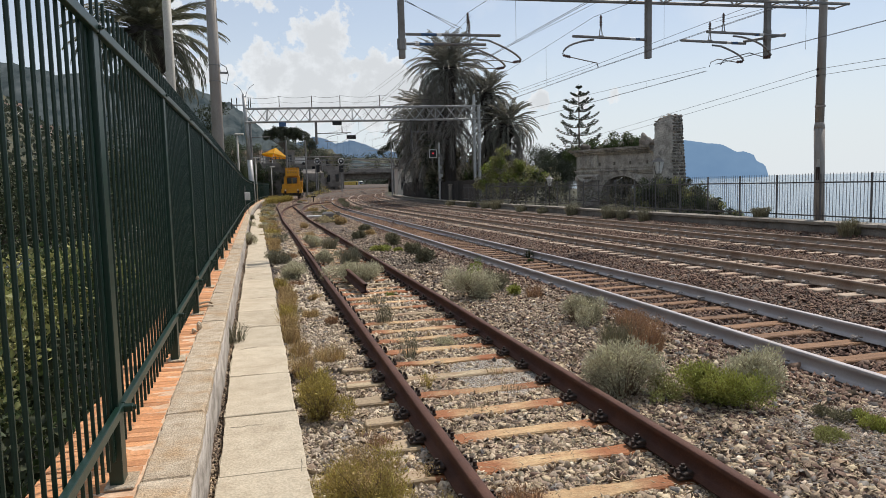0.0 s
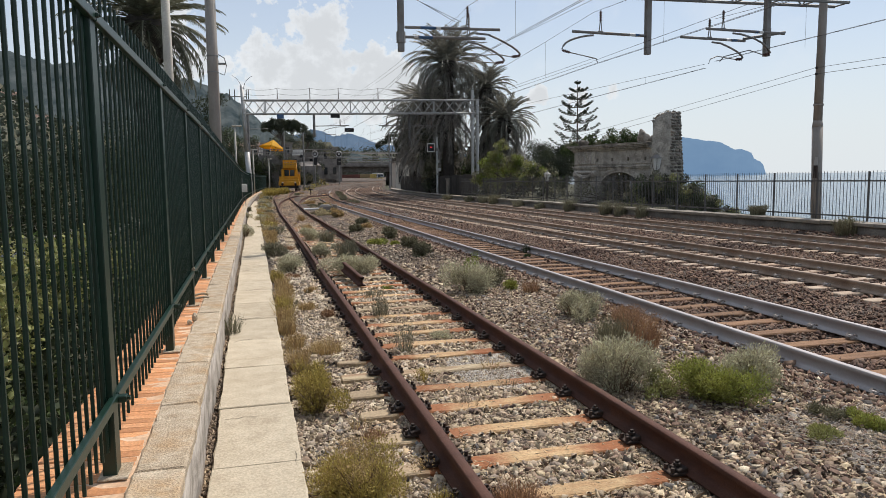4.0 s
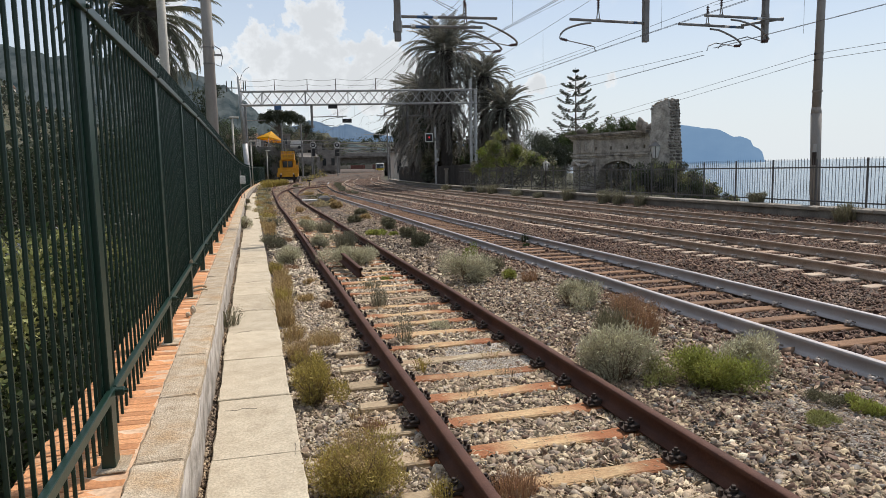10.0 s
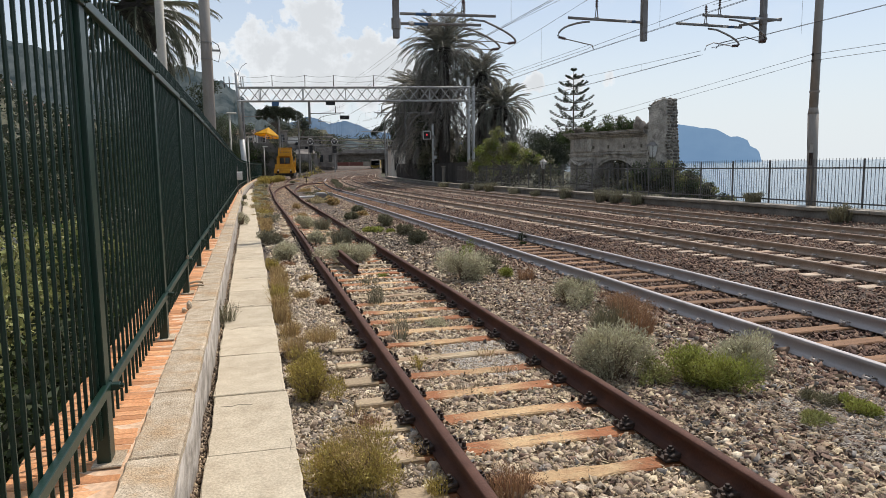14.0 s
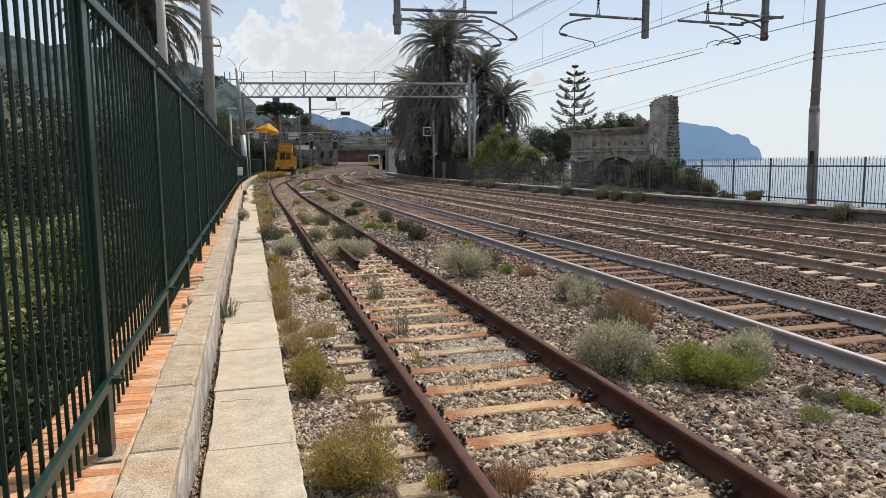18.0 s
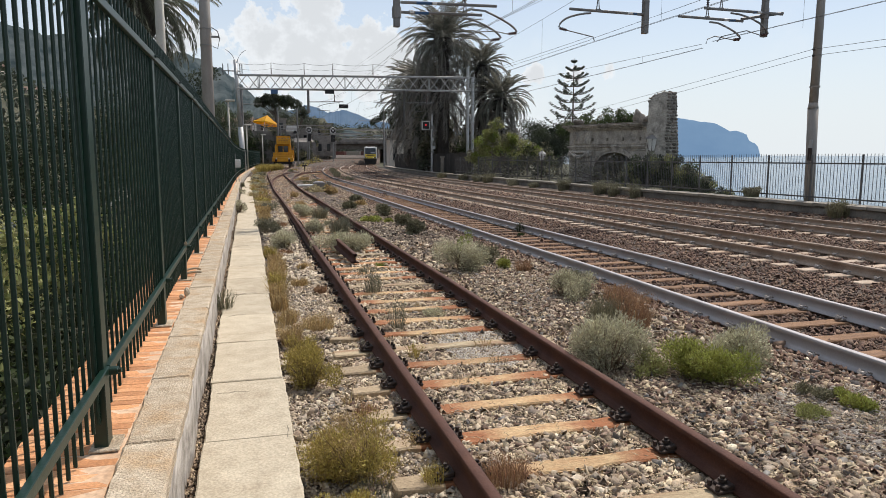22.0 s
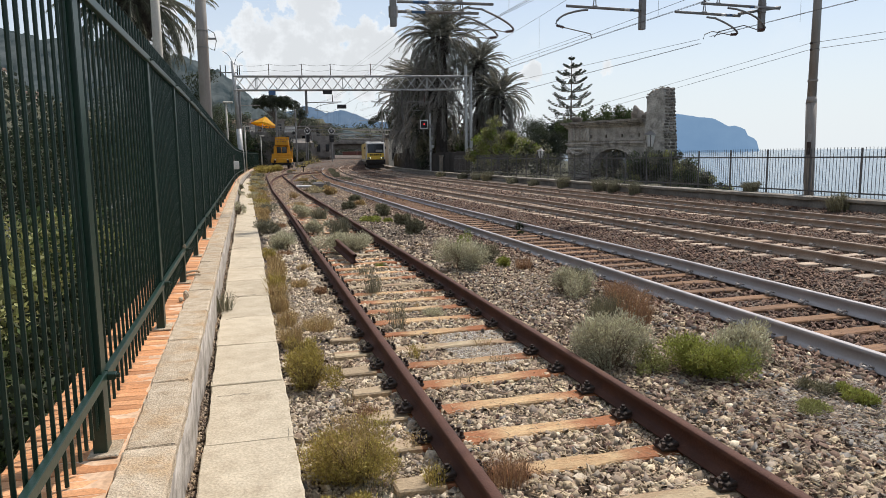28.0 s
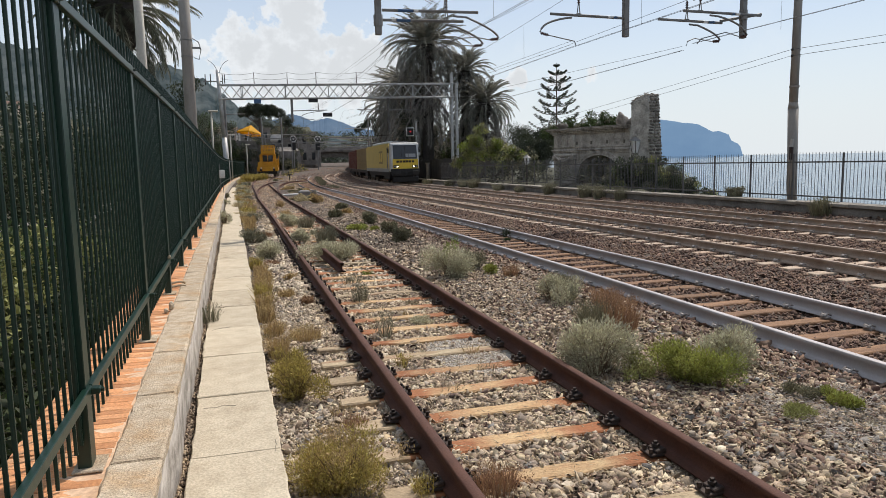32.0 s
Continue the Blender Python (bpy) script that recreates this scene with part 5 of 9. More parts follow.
# ---------------------------------------------------------------- signals
def build_main_signal():
    x, y, z = 17.75, 76.0, -0.6
    s = thing("railway_signal", "railway signal showing a red light on a slim grey post", "signal")
    part("post", rod((x, y, z), (x, y, 6.0), 0.12, sides=8), M["galv"], s)
    hood = part("head", box((0.86, 0.12, 0.94), (x - 0.72, y - 0.1, 4.8), 0.02), M["white_paint"], s, "white-bordered black target board")
    part("board", box((0.7, 0.05, 0.76), (x - 0.72, y - 0.175, 4.8)), M["black_matt"], hood)
    part("lens", rod((x - 0.72, y - 0.22, 4.83), (x - 0.72, y - 0.19, 4.83), 0.085, sides=16), M["red_lamp"], hood, "glowing red lens")
    part("bracket", box((0.7, 0.08, 0.08), (x - 0.3, y, 4.83)), M["galv_dull"], s)
    rs = random.Random(2)
    for k in range(7):
        part("indicator", box((rs.uniform(0.2, 0.34), 0.15, rs.uniform(0.16, 0.36)), (x + rs.uniform(0.02, 0.3), y - 0.16, 4.6 - k * 0.44), 0.02), M["galv"] if k in (3, 5) else M["galv_dull"], s)
    for k in range(14):
        part("rung", rod((x - 0.15, y - 0.05, 0.3 + k * 0.3), (x + 0.15, y - 0.05, 0.3 + k * 0.3), 0.015, sides=4), M["galv_dull"], s)


def build_round_signal(x, y, z):
    s = thing("railway_signal", "distant unlit railway signal with a round black target", "signal", group="distant signals")
    part("post", rod((x, y, -1.5), (x, y, z - 1), 0.12, sides=8), M["galv_dull"], s)
    h = part("target", rod((x, y - 0.1, z), (x, y, z), 0.68, sides=20), M["black_matt"], s)
    part("rim", tube_mesh("rim", [(x + 0.6 * math.cos(a), y - 0.14, z + 0.6 * math.sin(a)) for a in (k * math.pi / 10 for k in range(21))], 0.07, M["white_paint"], 5), None, h)
    part("lens", rod((x, y - 0.25, z), (x, y - 0.12, z), 0.2, sides=10), M["train_white"], h)
    part("box", box((0.9, 0.4, 1.5), (x, y, z - 1.6), 0.03), M["black_matt"], s)


build_main_signal()
build_round_signal(11.0, 152.8, 6.6)
build_round_signal(15.9, 151.6, 6.5)


def build_junction_bits():
    s = thing("point_machine", "weathered grey point machine beside the siding", "point machine")
    z = float(rail_z(46.8)) - 0.2
    part("body", box((0.75, 0.5, 0.32), (2.6, 46.8, z + 0.26), 0.04), M["galv_dull"], s)
    part("lid", box((0.55, 0.4, 0.06), (2.6, 46.8, z + 0.45), 0.02), M["galv"], s)
    part("rod", rod((2.3, 46.6, z + 0.24), (1.2, 46.6, z + 0.22), 0.06, sides=6), M["white_paint"], s, "white point rod")
    part("rod", rod((2.3, 47.0, z + 0.24), (1.2, 47.0, z + 0.22), 0.05, sides=6), M["white_paint"], s, "white point rod")
    part("bollard", box((0.25, 0.25, 0.5), (3.2, 46.4, z + 0.25), 0.03), M["concrete_cap"], s)
    s = thing("rail_stub", "short rusty length of old rail lying between the rails", "rail")
    ys = np.linspace(-0.75, 0.75, 4)
    part("rail", sweep_mesh("rail", RAIL_PROFILE, np.stack([ys * 0, ys, ys * 0], -1), M["rust_rail"], ys * 0), None, s)
    s.matrix_world = pose(-0.2, 13.1, 0.06, 4, 0, 5)
    s = thing("switch_lever", "distant small black points lever beside the tracks", "lever")
    part("post", rod((5.2, 92, -0.9), (5.2, 92, 0.2), 0.06, sides=6), M["iron_dark"], s)
    part("plate", box((0.6, 0.05, 0.14), (5.2, 91.95, 0.2)), M["iron_dark"], s)


build_junction_bits()


# ---------------------------------------------------------------- yellow works vehicle on the siding
def build_machine():
    y = 96.5
    x, z = float(siding_x(y)), float(siding_z(y)) + 0.02
    v = thing("works_vehicle", "parked orange-yellow railway works vehicle with a raised work basket", "rail vehicle", pose(x, y, z, 0, 0, -5))
    o, d = M["machine_orange"], M["black_matt"]
    part("frame", box((2.6, 7.0, 0.4), (0, 3.5, 0.95), 0.05), o, v)
    part("buffer_beam", box((2.7, 0.25, 0.55), (0, -0.12, 1.02), 0.03), o, v)
    for s in (-0.85, 0.85):
        b = part("buffer", rod((s, -0.3, 0.92), (s, -0.6, 0.92), 0.1, sides=10), M["iron_dark"], v)
        part("buffer_plate", rod((s, -0.6, 0.92), (s, -0.65, 0.92), 0.17, sides=12), M["iron_dark"], b)
    part("deck", box((2.5, 1.4, 0.3), (0, 0.6, 1.42), 0.03), o, v)
    for s in (-1, 1):
        part("deck_panel", box((0.5, 0.06, 0.62), (s * 0.98, -0.05, 1.62), 0.02), o, v)
    # open cab: corner posts, roof and a dark window in a wide surround
    cab = part("cab", box((2.0, 2.2, 0.16), (0.05, 1.9, 2.92), 0.04), o, v, "orange-yellow cab roof")
    part("cab_back", box((1.9, 0.08, 1.3), (0.05, 2.9, 2.2), 0.02), d, cab)
    for s in (-0.92, 0.98):
        for yy in (0.85, 2.85):
            part("corner_post", box((0.16, 0.16, 1.4), (s, yy, 2.2), 0.02), o, cab)
    part("window", box((1.2, 0.04, 0.8), (0.05, 0.86, 2.42), 0.01), M["glass_dark"], cab, "dark cab window")
    part("window_surround", box((1.75, 0.06, 0.42), (0.05, 0.85, 1.78), 0.02), o, cab)
    for s in (-0.72, 0.82):
        part("window_surround", box((0.2, 0.06, 0.9), (s, 0.85, 2.4), 0.02), o, cab)
    part("mid_post", box((0.07, 0.05, 0.8), (0.05, 0.82, 2.42)), o, cab)
    for s in (-0.35, 0.45):
        part("seat_back", box((0.42, 0.1, 0.5), (s, 1.6, 2.1), 0.05), M["wood_brown"], cab)
    basket = part("basket", box((1.75, 2.5, 0.14), (0.1, 1.7, 3.08), 0.03), o, v, "raised yellow work basket")
    part("panel", box((1.75, 0.05, 0.62), (0.1, 0.5, 3.44), 0.02), o, basket)
    for s in (-0.75, 0.95):
        part("panel", box((0.05, 2.4, 0.62), (s, 1.7, 3.44), 0.02), o, basket)
    part("panel", box((1.75, 0.05, 0.62), (0.1, 2.9, 3.44), 0.02), o, basket)
    for zz in (3.92, 4.08):
        part("top_rail", box((1.75, 0.06, 0.07), (0.1, 0.5, zz)), o, basket)
        part("top_rail", box((1.75, 0.06, 0.07), (0.1, 2.9, zz)), o, basket)
    for k in range(5):
        for yy in (0.5, 2.9):
            part("stile", box((0.07, 0.07, 0.4), (-0.72 + 0.41 * k, yy, 3.92)), o, basket)
    for k, w in enumerate((0.2, 0.12, 0.24, 0.16)):
        part("marking", box((w, 0.012, 0.13), (-0.42 + 0.34 * k, 0.468, 3.5)), M["wood_brown"], basket)
    part("skirt", box((2.4, 0.1, 0.4), (0, -0.02, 0.6), 0.03), d, v)
    for k in range(4):
        part("rung", box((0.46, 0.05, 0.05), (1.2, 0.2, 1.4 + 0.34 * k), 0.01), o, v)
    for s in (-0.25, 0.25):
        part("ladder_side", box((0.06, 0.06, 1.6), (1.2 + s, 0.2, 1.95), 0.01), o, v)
    part("tank", box((0.8, 2.8, 1.1), (0.95, 4.9, 1.75), 0.05), o, v)
    part("crane_mast", box((0.4, 0.5, 1.6), (-0.4, 4.6, 2.2), 0.05), o, v)
    for a in (1.2, 5.6):
        for s in (-0.75, 0.75):
            part("wheel", rod((s - 0.06, a, 0.42), (s + 0.06, a, 0.42), 0.42, sides=16), M["iron_dark"], v)
    part("axle_guard", box((2.2, 6.0, 0.35), (0, 3.2, 0.55)), d, v)
    for s in (-0.8, 0.8):
        part("lamp", rod((s, -0.26, 1.15), (s, -0.24, 1.15), 0.09, sides=8), M["white_paint"], v)


build_machine()


def build_fence_bits():
    """Odds and ends on the tiled wall by the fence."""
    def lump(name, label, x, y, z, r, tall, material):
        bm = bmesh.new()
        bmesh.ops.create_icosphere(bm, subdivisions=2, radius=r, matrix=Matrix.Diagonal((1, 1, tall, 1)))
        for v in bm.verts:
            v.co += Vector(noise.noise_vector(v.co * 22 + Vector((x * 7, y, 0)))) * r * 0.35
        thing(name, label, "stone", pose(x, y, z + r * tall * 0.9), mesh_of(name, bm, material))

    lump("fence_knob", "small pale stone knob sitting on the fence rail", -2.585, 7.95, 0.785, 0.018, 1.5, M["coping"])
    lump("broken_stone", "pale broken stone lying on the tiled wall", -2.52, 7.05, 0.418, 0.026, 1.8, M["coping"])
    lump("broken_stone", "pale broken stone lying on the tiled wall", -2.56, 6.95, 0.418, 0.022, 1.1, M["coping"])
    for k, (y, x1, bend) in enumerate(((8.25, -2.46, 0.03), (8.42, -2.48, 0.06))):
        pts = bent((-2.68, y - 0.05, 0.44), (-2.52, y, 0.44 + bend), (x1, y + 0.03, 0.45))
        thing("pipe_end", "short curved beige plastic pipe poking from the wall", "pipe", data=tube_mesh("pipe_end", pts, 0.013, M["coping"], 8), group="pipe ends")


build_fence_bits()

# ---------------------------------------------------------------- ruined gate by the sea
def build_gate():
    """A weathered gateway wall facing the railway: wide arch, fluted pilaster, string courses and cornice; x runs along its face."""
    g = thing("ruined_gateway", "weathered grey plaster gateway wall with a wide arch and cornice", "gateway", pose(21.24, 48.78, -0.55, 0, 0, -76.2))
    P = M["plaster_old"]
    w, h, t = 7.75, 4.05, 0.7
    # face with an arch cut through it
    x0, x1, spring, rise = 2.72, 6.9, 1.05, 1.36
    n = 18
    arch = [(x0 + (x1 - x0) * (0.5 - 0.5 * math.cos(math.pi * k / n)), spring + rise * math.sin(math.pi * k / n)) for k in range(n + 1)]
    bm = bmesh.new()
    outline = [(0, 0), (x0, 0)] + arch + [(x1, 0), (w, 0), (w, h), (0, h)]
    f = [bm.verts.new((x, 0, z)) for x, z in outline]
    b = [bm.verts.new((x, t, z)) for x, z in outline]
    bm.faces.new(f)
    bm.faces.new(list(reversed(b)))
    m = len(outline)
    for i in range(m):
        bm.faces.new((f[i], b[i], b[(i + 1) % m], f[(i + 1) % m]))
    bmesh.ops.recalc_face_normals(bm, faces=bm.faces)
    part("wall", bm, P, g)
    # moulded archivolt, in two stepped rings
    for out, proud in ((0.16, 0.05), (0.32, 0.09)):
        bm = bmesh.new()
        cx, hw = (x0 + x1) / 2, (x1 - x0) / 2
        ring = []
        for k in range(n + 1):
            a = math.pi * k / n
            q = []
            for e, y in ((out - 0.16, 0.05), (out - 0.16, -proud), (out, -proud), (out, 0.05)):
                q.append(bm.verts.new((cx - (hw + e) * math.cos(a), y, spring + (rise + e) * math.sin(a))))
            ring.append(q)
        for p, q in zip(ring, ring[1:]):
            for j in range(4):
                bm.faces.new((p[j], p[(j + 1) % 4], q[(j + 1) % 4], q[j]))
        bmesh.ops.recalc_face_normals(bm, faces=bm.faces)
        part("archivolt", bm, P, g)
    for z, out, hh in ((3.95, 0.10, 0.10), (4.06, 0.22, 0.11), (4.17, 0.34, 0.10), (4.26, 0.42, 0.08), (2.98, 0.05, 0.06), (2.80, 0.14, 0.09), (2.70, 0.08, 0.10), (2.56, 0.05, 0.05)):
        bm = box((w + out, t + out * 2, hh), (w / 2 - out * 0.5, t / 2, z), 0.015)
        bmesh.ops.subdivide_edges(bm, edges=[e for e in bm.edges if abs(e.verts[0].co.x - e.verts[1].co.x) > 3], cuts=24)
        for v in bm.verts:
            v.co += Vector(noise.noise_vector(v.co * 2.6)) * 0.022
        part("cornice", bm, P, g)
    part("cornice_cap", box((w + 0.4, t + 0.86, 0.05), (w / 2 - 0.2, t / 2, 4.325), 0.01), M["concrete_cap"], g, "pale weathered cap slab")
    pil = part("pilaster", box((2.1, 0.14, 2.25), (1.4, -0.07, 1.125), 0.02), P, g)
    up = part("pilaster", box((2.1, 0.12, 0.9), (1.4, -0.06, 3.45), 0.02), P, g)
    for k in range(7):
        x = 0.62 + 0.26 * k
        part("flute", rod((x, -0.13, 3.04), (x, -0.13, 3.86), 0.055, sides=7), P, up)
        part("flute", rod((x, -0.15, 0.2), (x, -0.15, 1.75), 0.055, sides=7), P, pil)
    cap = part("capital", box((2.35, 0.34, 0.2), (1.4, -0.1, 2.42), 0.05), P, g, "carved capital with volutes")
    for x in (0.42, 2.38):
        part("volute", rod((x, -0.36, 2.26), (x, 0.0, 2.26), 0.19, sides=12), P, cap)
        part("scroll_eye", rod((x, -0.40, 2.26), (x, -0.3, 2.26), 0.075, sides=8), P, cap)
    pipe(cap, "swag", bent((0.62, -0.26, 2.3), (1.4, -0.36, 1.72), (2.18, -0.26, 2.3)), 0.085, P)
    pipe(cap, "swag", bent((0.85, -0.24, 2.3), (1.4, -0.3, 1.95), (1.95, -0.24, 2.3)), 0.06, P)
    for x in (2.58, 4.1, 5.66, 7.22):
        part("stud", box((0.13, 0.1, 0.22), (x, -0.02, 3.28), 0.01), M["wall_dark"], g, "dark iron cramp hole")
    # iron gate in the arch
    leaf = part("gate_leaf", box((x1 - x0 - 0.1, 0.04, 0.06), ((x0 + x1) / 2, 0.35, 0.5)), M["fence_iron"], g)
    for k in range(26):
        x = x0 + 0.12 + 0.158 * k
        u = (x - (x0 + x1) / 2) / ((x1 - x0) / 2)
        part("gate_bar", rod((x, 0.35, 0.05), (x, 0.35, spring + rise * math.sqrt(max(0.01, 1 - u * u)) - 0.02), 0.014, sides=4), M["fence_iron"], leaf)
    # broken stone left standing on the wall: a rounded lump and a stump like a worn finial
    for x, y, r, tall in ((0.5, 0.4, 0.42, 0.75), (6.5, 0.35, 0.36, 1.5), (6.95, 0.38, 0.3, 1.1), (7.45, 0.4, 0.36, 0.8)):
        bm = bmesh.new()
        bmesh.ops.create_icosphere(bm, subdivisions=3, radius=r, matrix=pose(x, y, 4.3 + r * tall * 0.75) @ Matrix.Diagonal((0.95, 0.8, tall, 1)))
        for v in bm.verts:
            v.co += Vector(noise.noise_vector(v.co * 1.9)) * 0.11 + Vector(noise.noise_vector(v.co * 6)) * 0.05
        part("broken_block", bm, M["rubble"], g)


def build_ruin():
    """A tall broken pier: a smooth plastered face, a face of bare rubble courses, and a worn sloping top."""
    rs = random.Random(31)
    r = thing("ruined_wall", "tall broken wall stump of bare rubble and old plaster", "ruin", pose(23.36, 39.62, -0.6, 0, 0, -32))
    top = 6.15

    def top_z(x):
        return top - 0.5 * max(0.0, (-x - 0.25) / 0.85) ** 1.6

    # local x: 0 is the corner towards the camera's side; the plaster face runs to -x, the rubble face to +x, both leaning back a little
    bm = bmesh.new()
    rows, plan = 22, [(-1.13, 0.35), (-0.85, 0.26), (-0.55, 0.17), (-0.28, 0.08), (0.0, 0.0), (0.28, 0.07), (0.55, 0.14), (0.98, 0.25), (0.86, 0.75), (-1.0, 1.2)]
    grid = []
    for i in range(rows + 1):
        t = i / rows
        ring = []
        for x, y in plan:
            lean = 0.42 * t if x > 0.02 else -0.17 * t
            px = x * (1 - (0.4 * t if x > 0.02 else 0.0)) - (0.0 if x > 0.02 else lean * 0.6 * (x < -0.5))
            v = Vector((px, y, top_z(x) * t))
            v += Vector(noise.noise_vector(v * 1.7)) * (0.05 if x < 0.02 else 0.09)
            ring.append(bm.verts.new(v))
        grid.append(ring)
    n = len(plan)
    for a, b in zip(grid, grid[1:]):
        for j in range(n):
            bm.faces.new((a[j], a[(j + 1) % n], b[(j + 1) % n], b[j]))
    bm.faces.new(grid[-1])
    bmesh.ops.recalc_face_normals(bm, faces=bm.faces)
    part("core", bm, M["plaster_old"], r)
    stone = []
    for k in range(6):
        bm = bmesh.new()
        bmesh.ops.create_icosphere(bm, subdivisions=1, radius=0.5)
        for v in bm.verts:
            v.co = Vector((max(-0.36, min(0.36, v.co.x)), max(-0.36, min(0.36, v.co.y)), max(-0.33, min(0.33, v.co.z)))) + Vector(noise.noise_vector(v.co * 3 + Vector((k, 0, 0)))) * 0.12
        stone.append(mesh_of("stone", bm, M["rubble"]))
    # rubble courses on the broken face, with open joints
    z = 0.3
    while z < top - 0.05:
        t = z / top
        x, end = 0.05 + rs.uniform(-0.08, 0.08), 1.0 * (1 - 0.4 * t)
        hgt = rs.uniform(0.12, 0.22)
        while x < end:
            ln = min(rs.uniform(0.14, 0.36), end - x + 0.03)
            m = pose(x + ln / 2, 0.25 * (x + ln / 2) - rs.uniform(0.0, 0.09), z + hgt / 2, rs.uniform(-9, 9), rs.uniform(-9, 9), 13 + rs.uniform(-14, 14))
            piece("stone", stone[rs.randrange(6)], r, m @ Matrix.Diagonal((ln * 1.2, rs.uniform(0.16, 0.26), hgt * rs.uniform(1.0, 1.35), 1)))
            x += ln + 0.02
        for y in (0.35, 0.6):
            m = pose(end - 0.14, y + rs.uniform(-0.1, 0.1), z + hgt / 2, rs.uniform(-9, 9), rs.uniform(-9, 9), 90)
            piece("stone", stone[rs.randrange(6)], r, m @ Matrix.Diagonal((0.3, 0.16, hgt * 1.25, 1)))
        z += hgt + 0.025
    # crumbling crest
    for k in range(46):
        x = rs.uniform(-1.08, 0.55)
        m = pose(x, 0.3 + rs.random() * 0.5 - 0.12 * x, top_z(x) + rs.uniform(-0.1, 0.02), rs.uniform(-20, 20), rs.uniform(-20, 20), rs.uniform(0, 180))
        piece("stone", stone[rs.randrange(6)], r, m @ Matrix.Diagonal((rs.uniform(0.2, 0.36), 0.28, rs.uniform(0.12, 0.2), 1)))
    rn = np.random.RandomState(6)
    part("crest_grass", leaf_cloud("crest_grass", [(-0.8, 0.5, 5.8), (-0.45, 0.5, 6.08), (-0.1, 0.5, 6.2)], [[0.3, 0.3, 0.08]] * 3, 240, 0.022, M["straw"], rn, 3.5, 1.2, 0.1), None, r, "dry grass on the crest")




def build_lantern(x, y, z, s):
    g = thing("lantern_post", "old white-glazed lantern on a dark post", "street lamp", pose(x, y, z), group="old lanterns")
    part("post", rod((0, 0, -3.0), (0, 0, 0), 0.05, sides=8), M["iron_dark"], g)
    bm = bmesh.new()
    bm_rod(bm, (0, 0, 0), (0, 0, 0.55 * s), 0.16 * s, 0.3 * s, 6)
    l = part("glass", bm, M["white_paint"], g, "pale glass lantern body")
    part("cap", rod((0, 0, 0.55 * s), (0, 0, 0.75 * s), 0.34 * s, 0.08 * s, 6), M["galv_dull"], g)
    part("finial", rod((0, 0, 0.75 * s), (0, 0, 0.92 * s), 0.05 * s, 0.02 * s, 6), M["galv_dull"], g)
    for k in range(6):
        a = k * math.pi / 3
        part("glazing_bar", rod((0.17 * s * math.cos(a), 0.17 * s * math.sin(a), 0), (0.305 * s * math.cos(a), 0.305 * s * math.sin(a), 0.55 * s), 0.02, sides=4), M["iron_dark"], l)


build_lantern(22.9, 40.3, 1.95, 1.35)
build_lantern(17.35, 44.8, 1.3, 0.85)


# ---------------------------------------------------------------- road bridge and the town end of the line
def build_bridge():
    b = thing("road_bridge", "grey concrete road bridge with railings over the tracks", "bridge")
    C = M["concrete"]
    x0, x1, y = 13.0, 56.0, 212.0
    part("deck", box((x1 - x0, 9, 0.8), ((x0 + x1) / 2, y, 4.9), 0.05), C, b)
    # beams coloured darker than the deck, for the shade beneath the road
    for k in range(5):
        part("beam", box((x1 - x0, 0.5, 1.5), ((x0 + x1) / 2, y - 2.9 + 1.8 * k, 3.75), 0.05), M["wall_dark"], b)
    part("abutment", box((12.0, 12, 7.0), (17.0, y, 1.2), 0.05), C, b)
    part("pier", box((2.2, 9, 6.5), (38.9, y, 1.5), 0.05), C, b)
    part("abutment", box((12.0, 11, 7.0), (46.0, y, 1.2), 0.05), C, b)
    part("wing_wall", extrude_profile([(186, -2), (208, -2), (208, 4.4), (196, 3.4), (186, 0.4)], 37.9, 38.9), M["house_white"], b, "pale rendered wing wall")
    part("wing_wall", extrude_profile([(192, -2), (206, -2), (206, 4.4), (198, 3.5), (192, 0.8)], 19.6, 20.4), M["wall_dark"], b)
    part("parapet", box((x1 - x0, 0.3, 0.9), ((x0 + x1) / 2, y - 4.6, 5.3), 0.03), C, b)
    for z in (6.05, 6.5):
        part("rail", rod((x0, y - 4.6, z), (x1, y - 4.6, z), 0.06, sides=5), M["galv_dull"], b)
    for k in range(30):
        part("railing_post", rod((x0 + 1.45 * k, y - 4.6, 5.7), (x0 + 1.45 * k, y - 4.6, 6.55), 0.05, sides=5), M["galv_dull"], b)
    for k in range(5):
        part("wall_pilaster", box((0.5, 0.4, 4.6), (12.0 + 2.5 * k, y - 6.15, 1.0), 0.04), C, b)


def build_house(x, y, z, w, d, h, material, label, roof=True, cols=4, rows=2):
    g = thing("house", label, "house", pose(x, y, z), group="houses of the town")
    part("wall", box((w, d, h), (0, 0, h / 2), 0.05), material, g)
    if roof:
        part("roof", extrude_profile([(-d / 2 - 0.4, h), (0, h + d * 0.22), (d / 2 + 0.4, h)], -w / 2 - 0.4, w / 2 + 0.4), M["roof_tile"], g)
    else:
        part("roof", box((w + 0.5, d + 0.5, 0.3), (0, 0, h + 0.15)), M["concrete_cap"], g)
    for i in range(cols):
        for j in range(rows):
            wx, wz = -w / 2 + w * (i + 0.5) / cols, h * (j + 0.55) / rows
            win = part("window", box((w / cols * 0.38, 0.12, h / rows * 0.45), (wx, -d / 2 - 0.03, wz)), M["glass_dark"], g)
            part("sill", box((w / cols * 0.46, 0.2, 0.1), (wx, -d / 2 - 0.06, wz - h / rows * 0.25)), M["concrete_cap"], win)


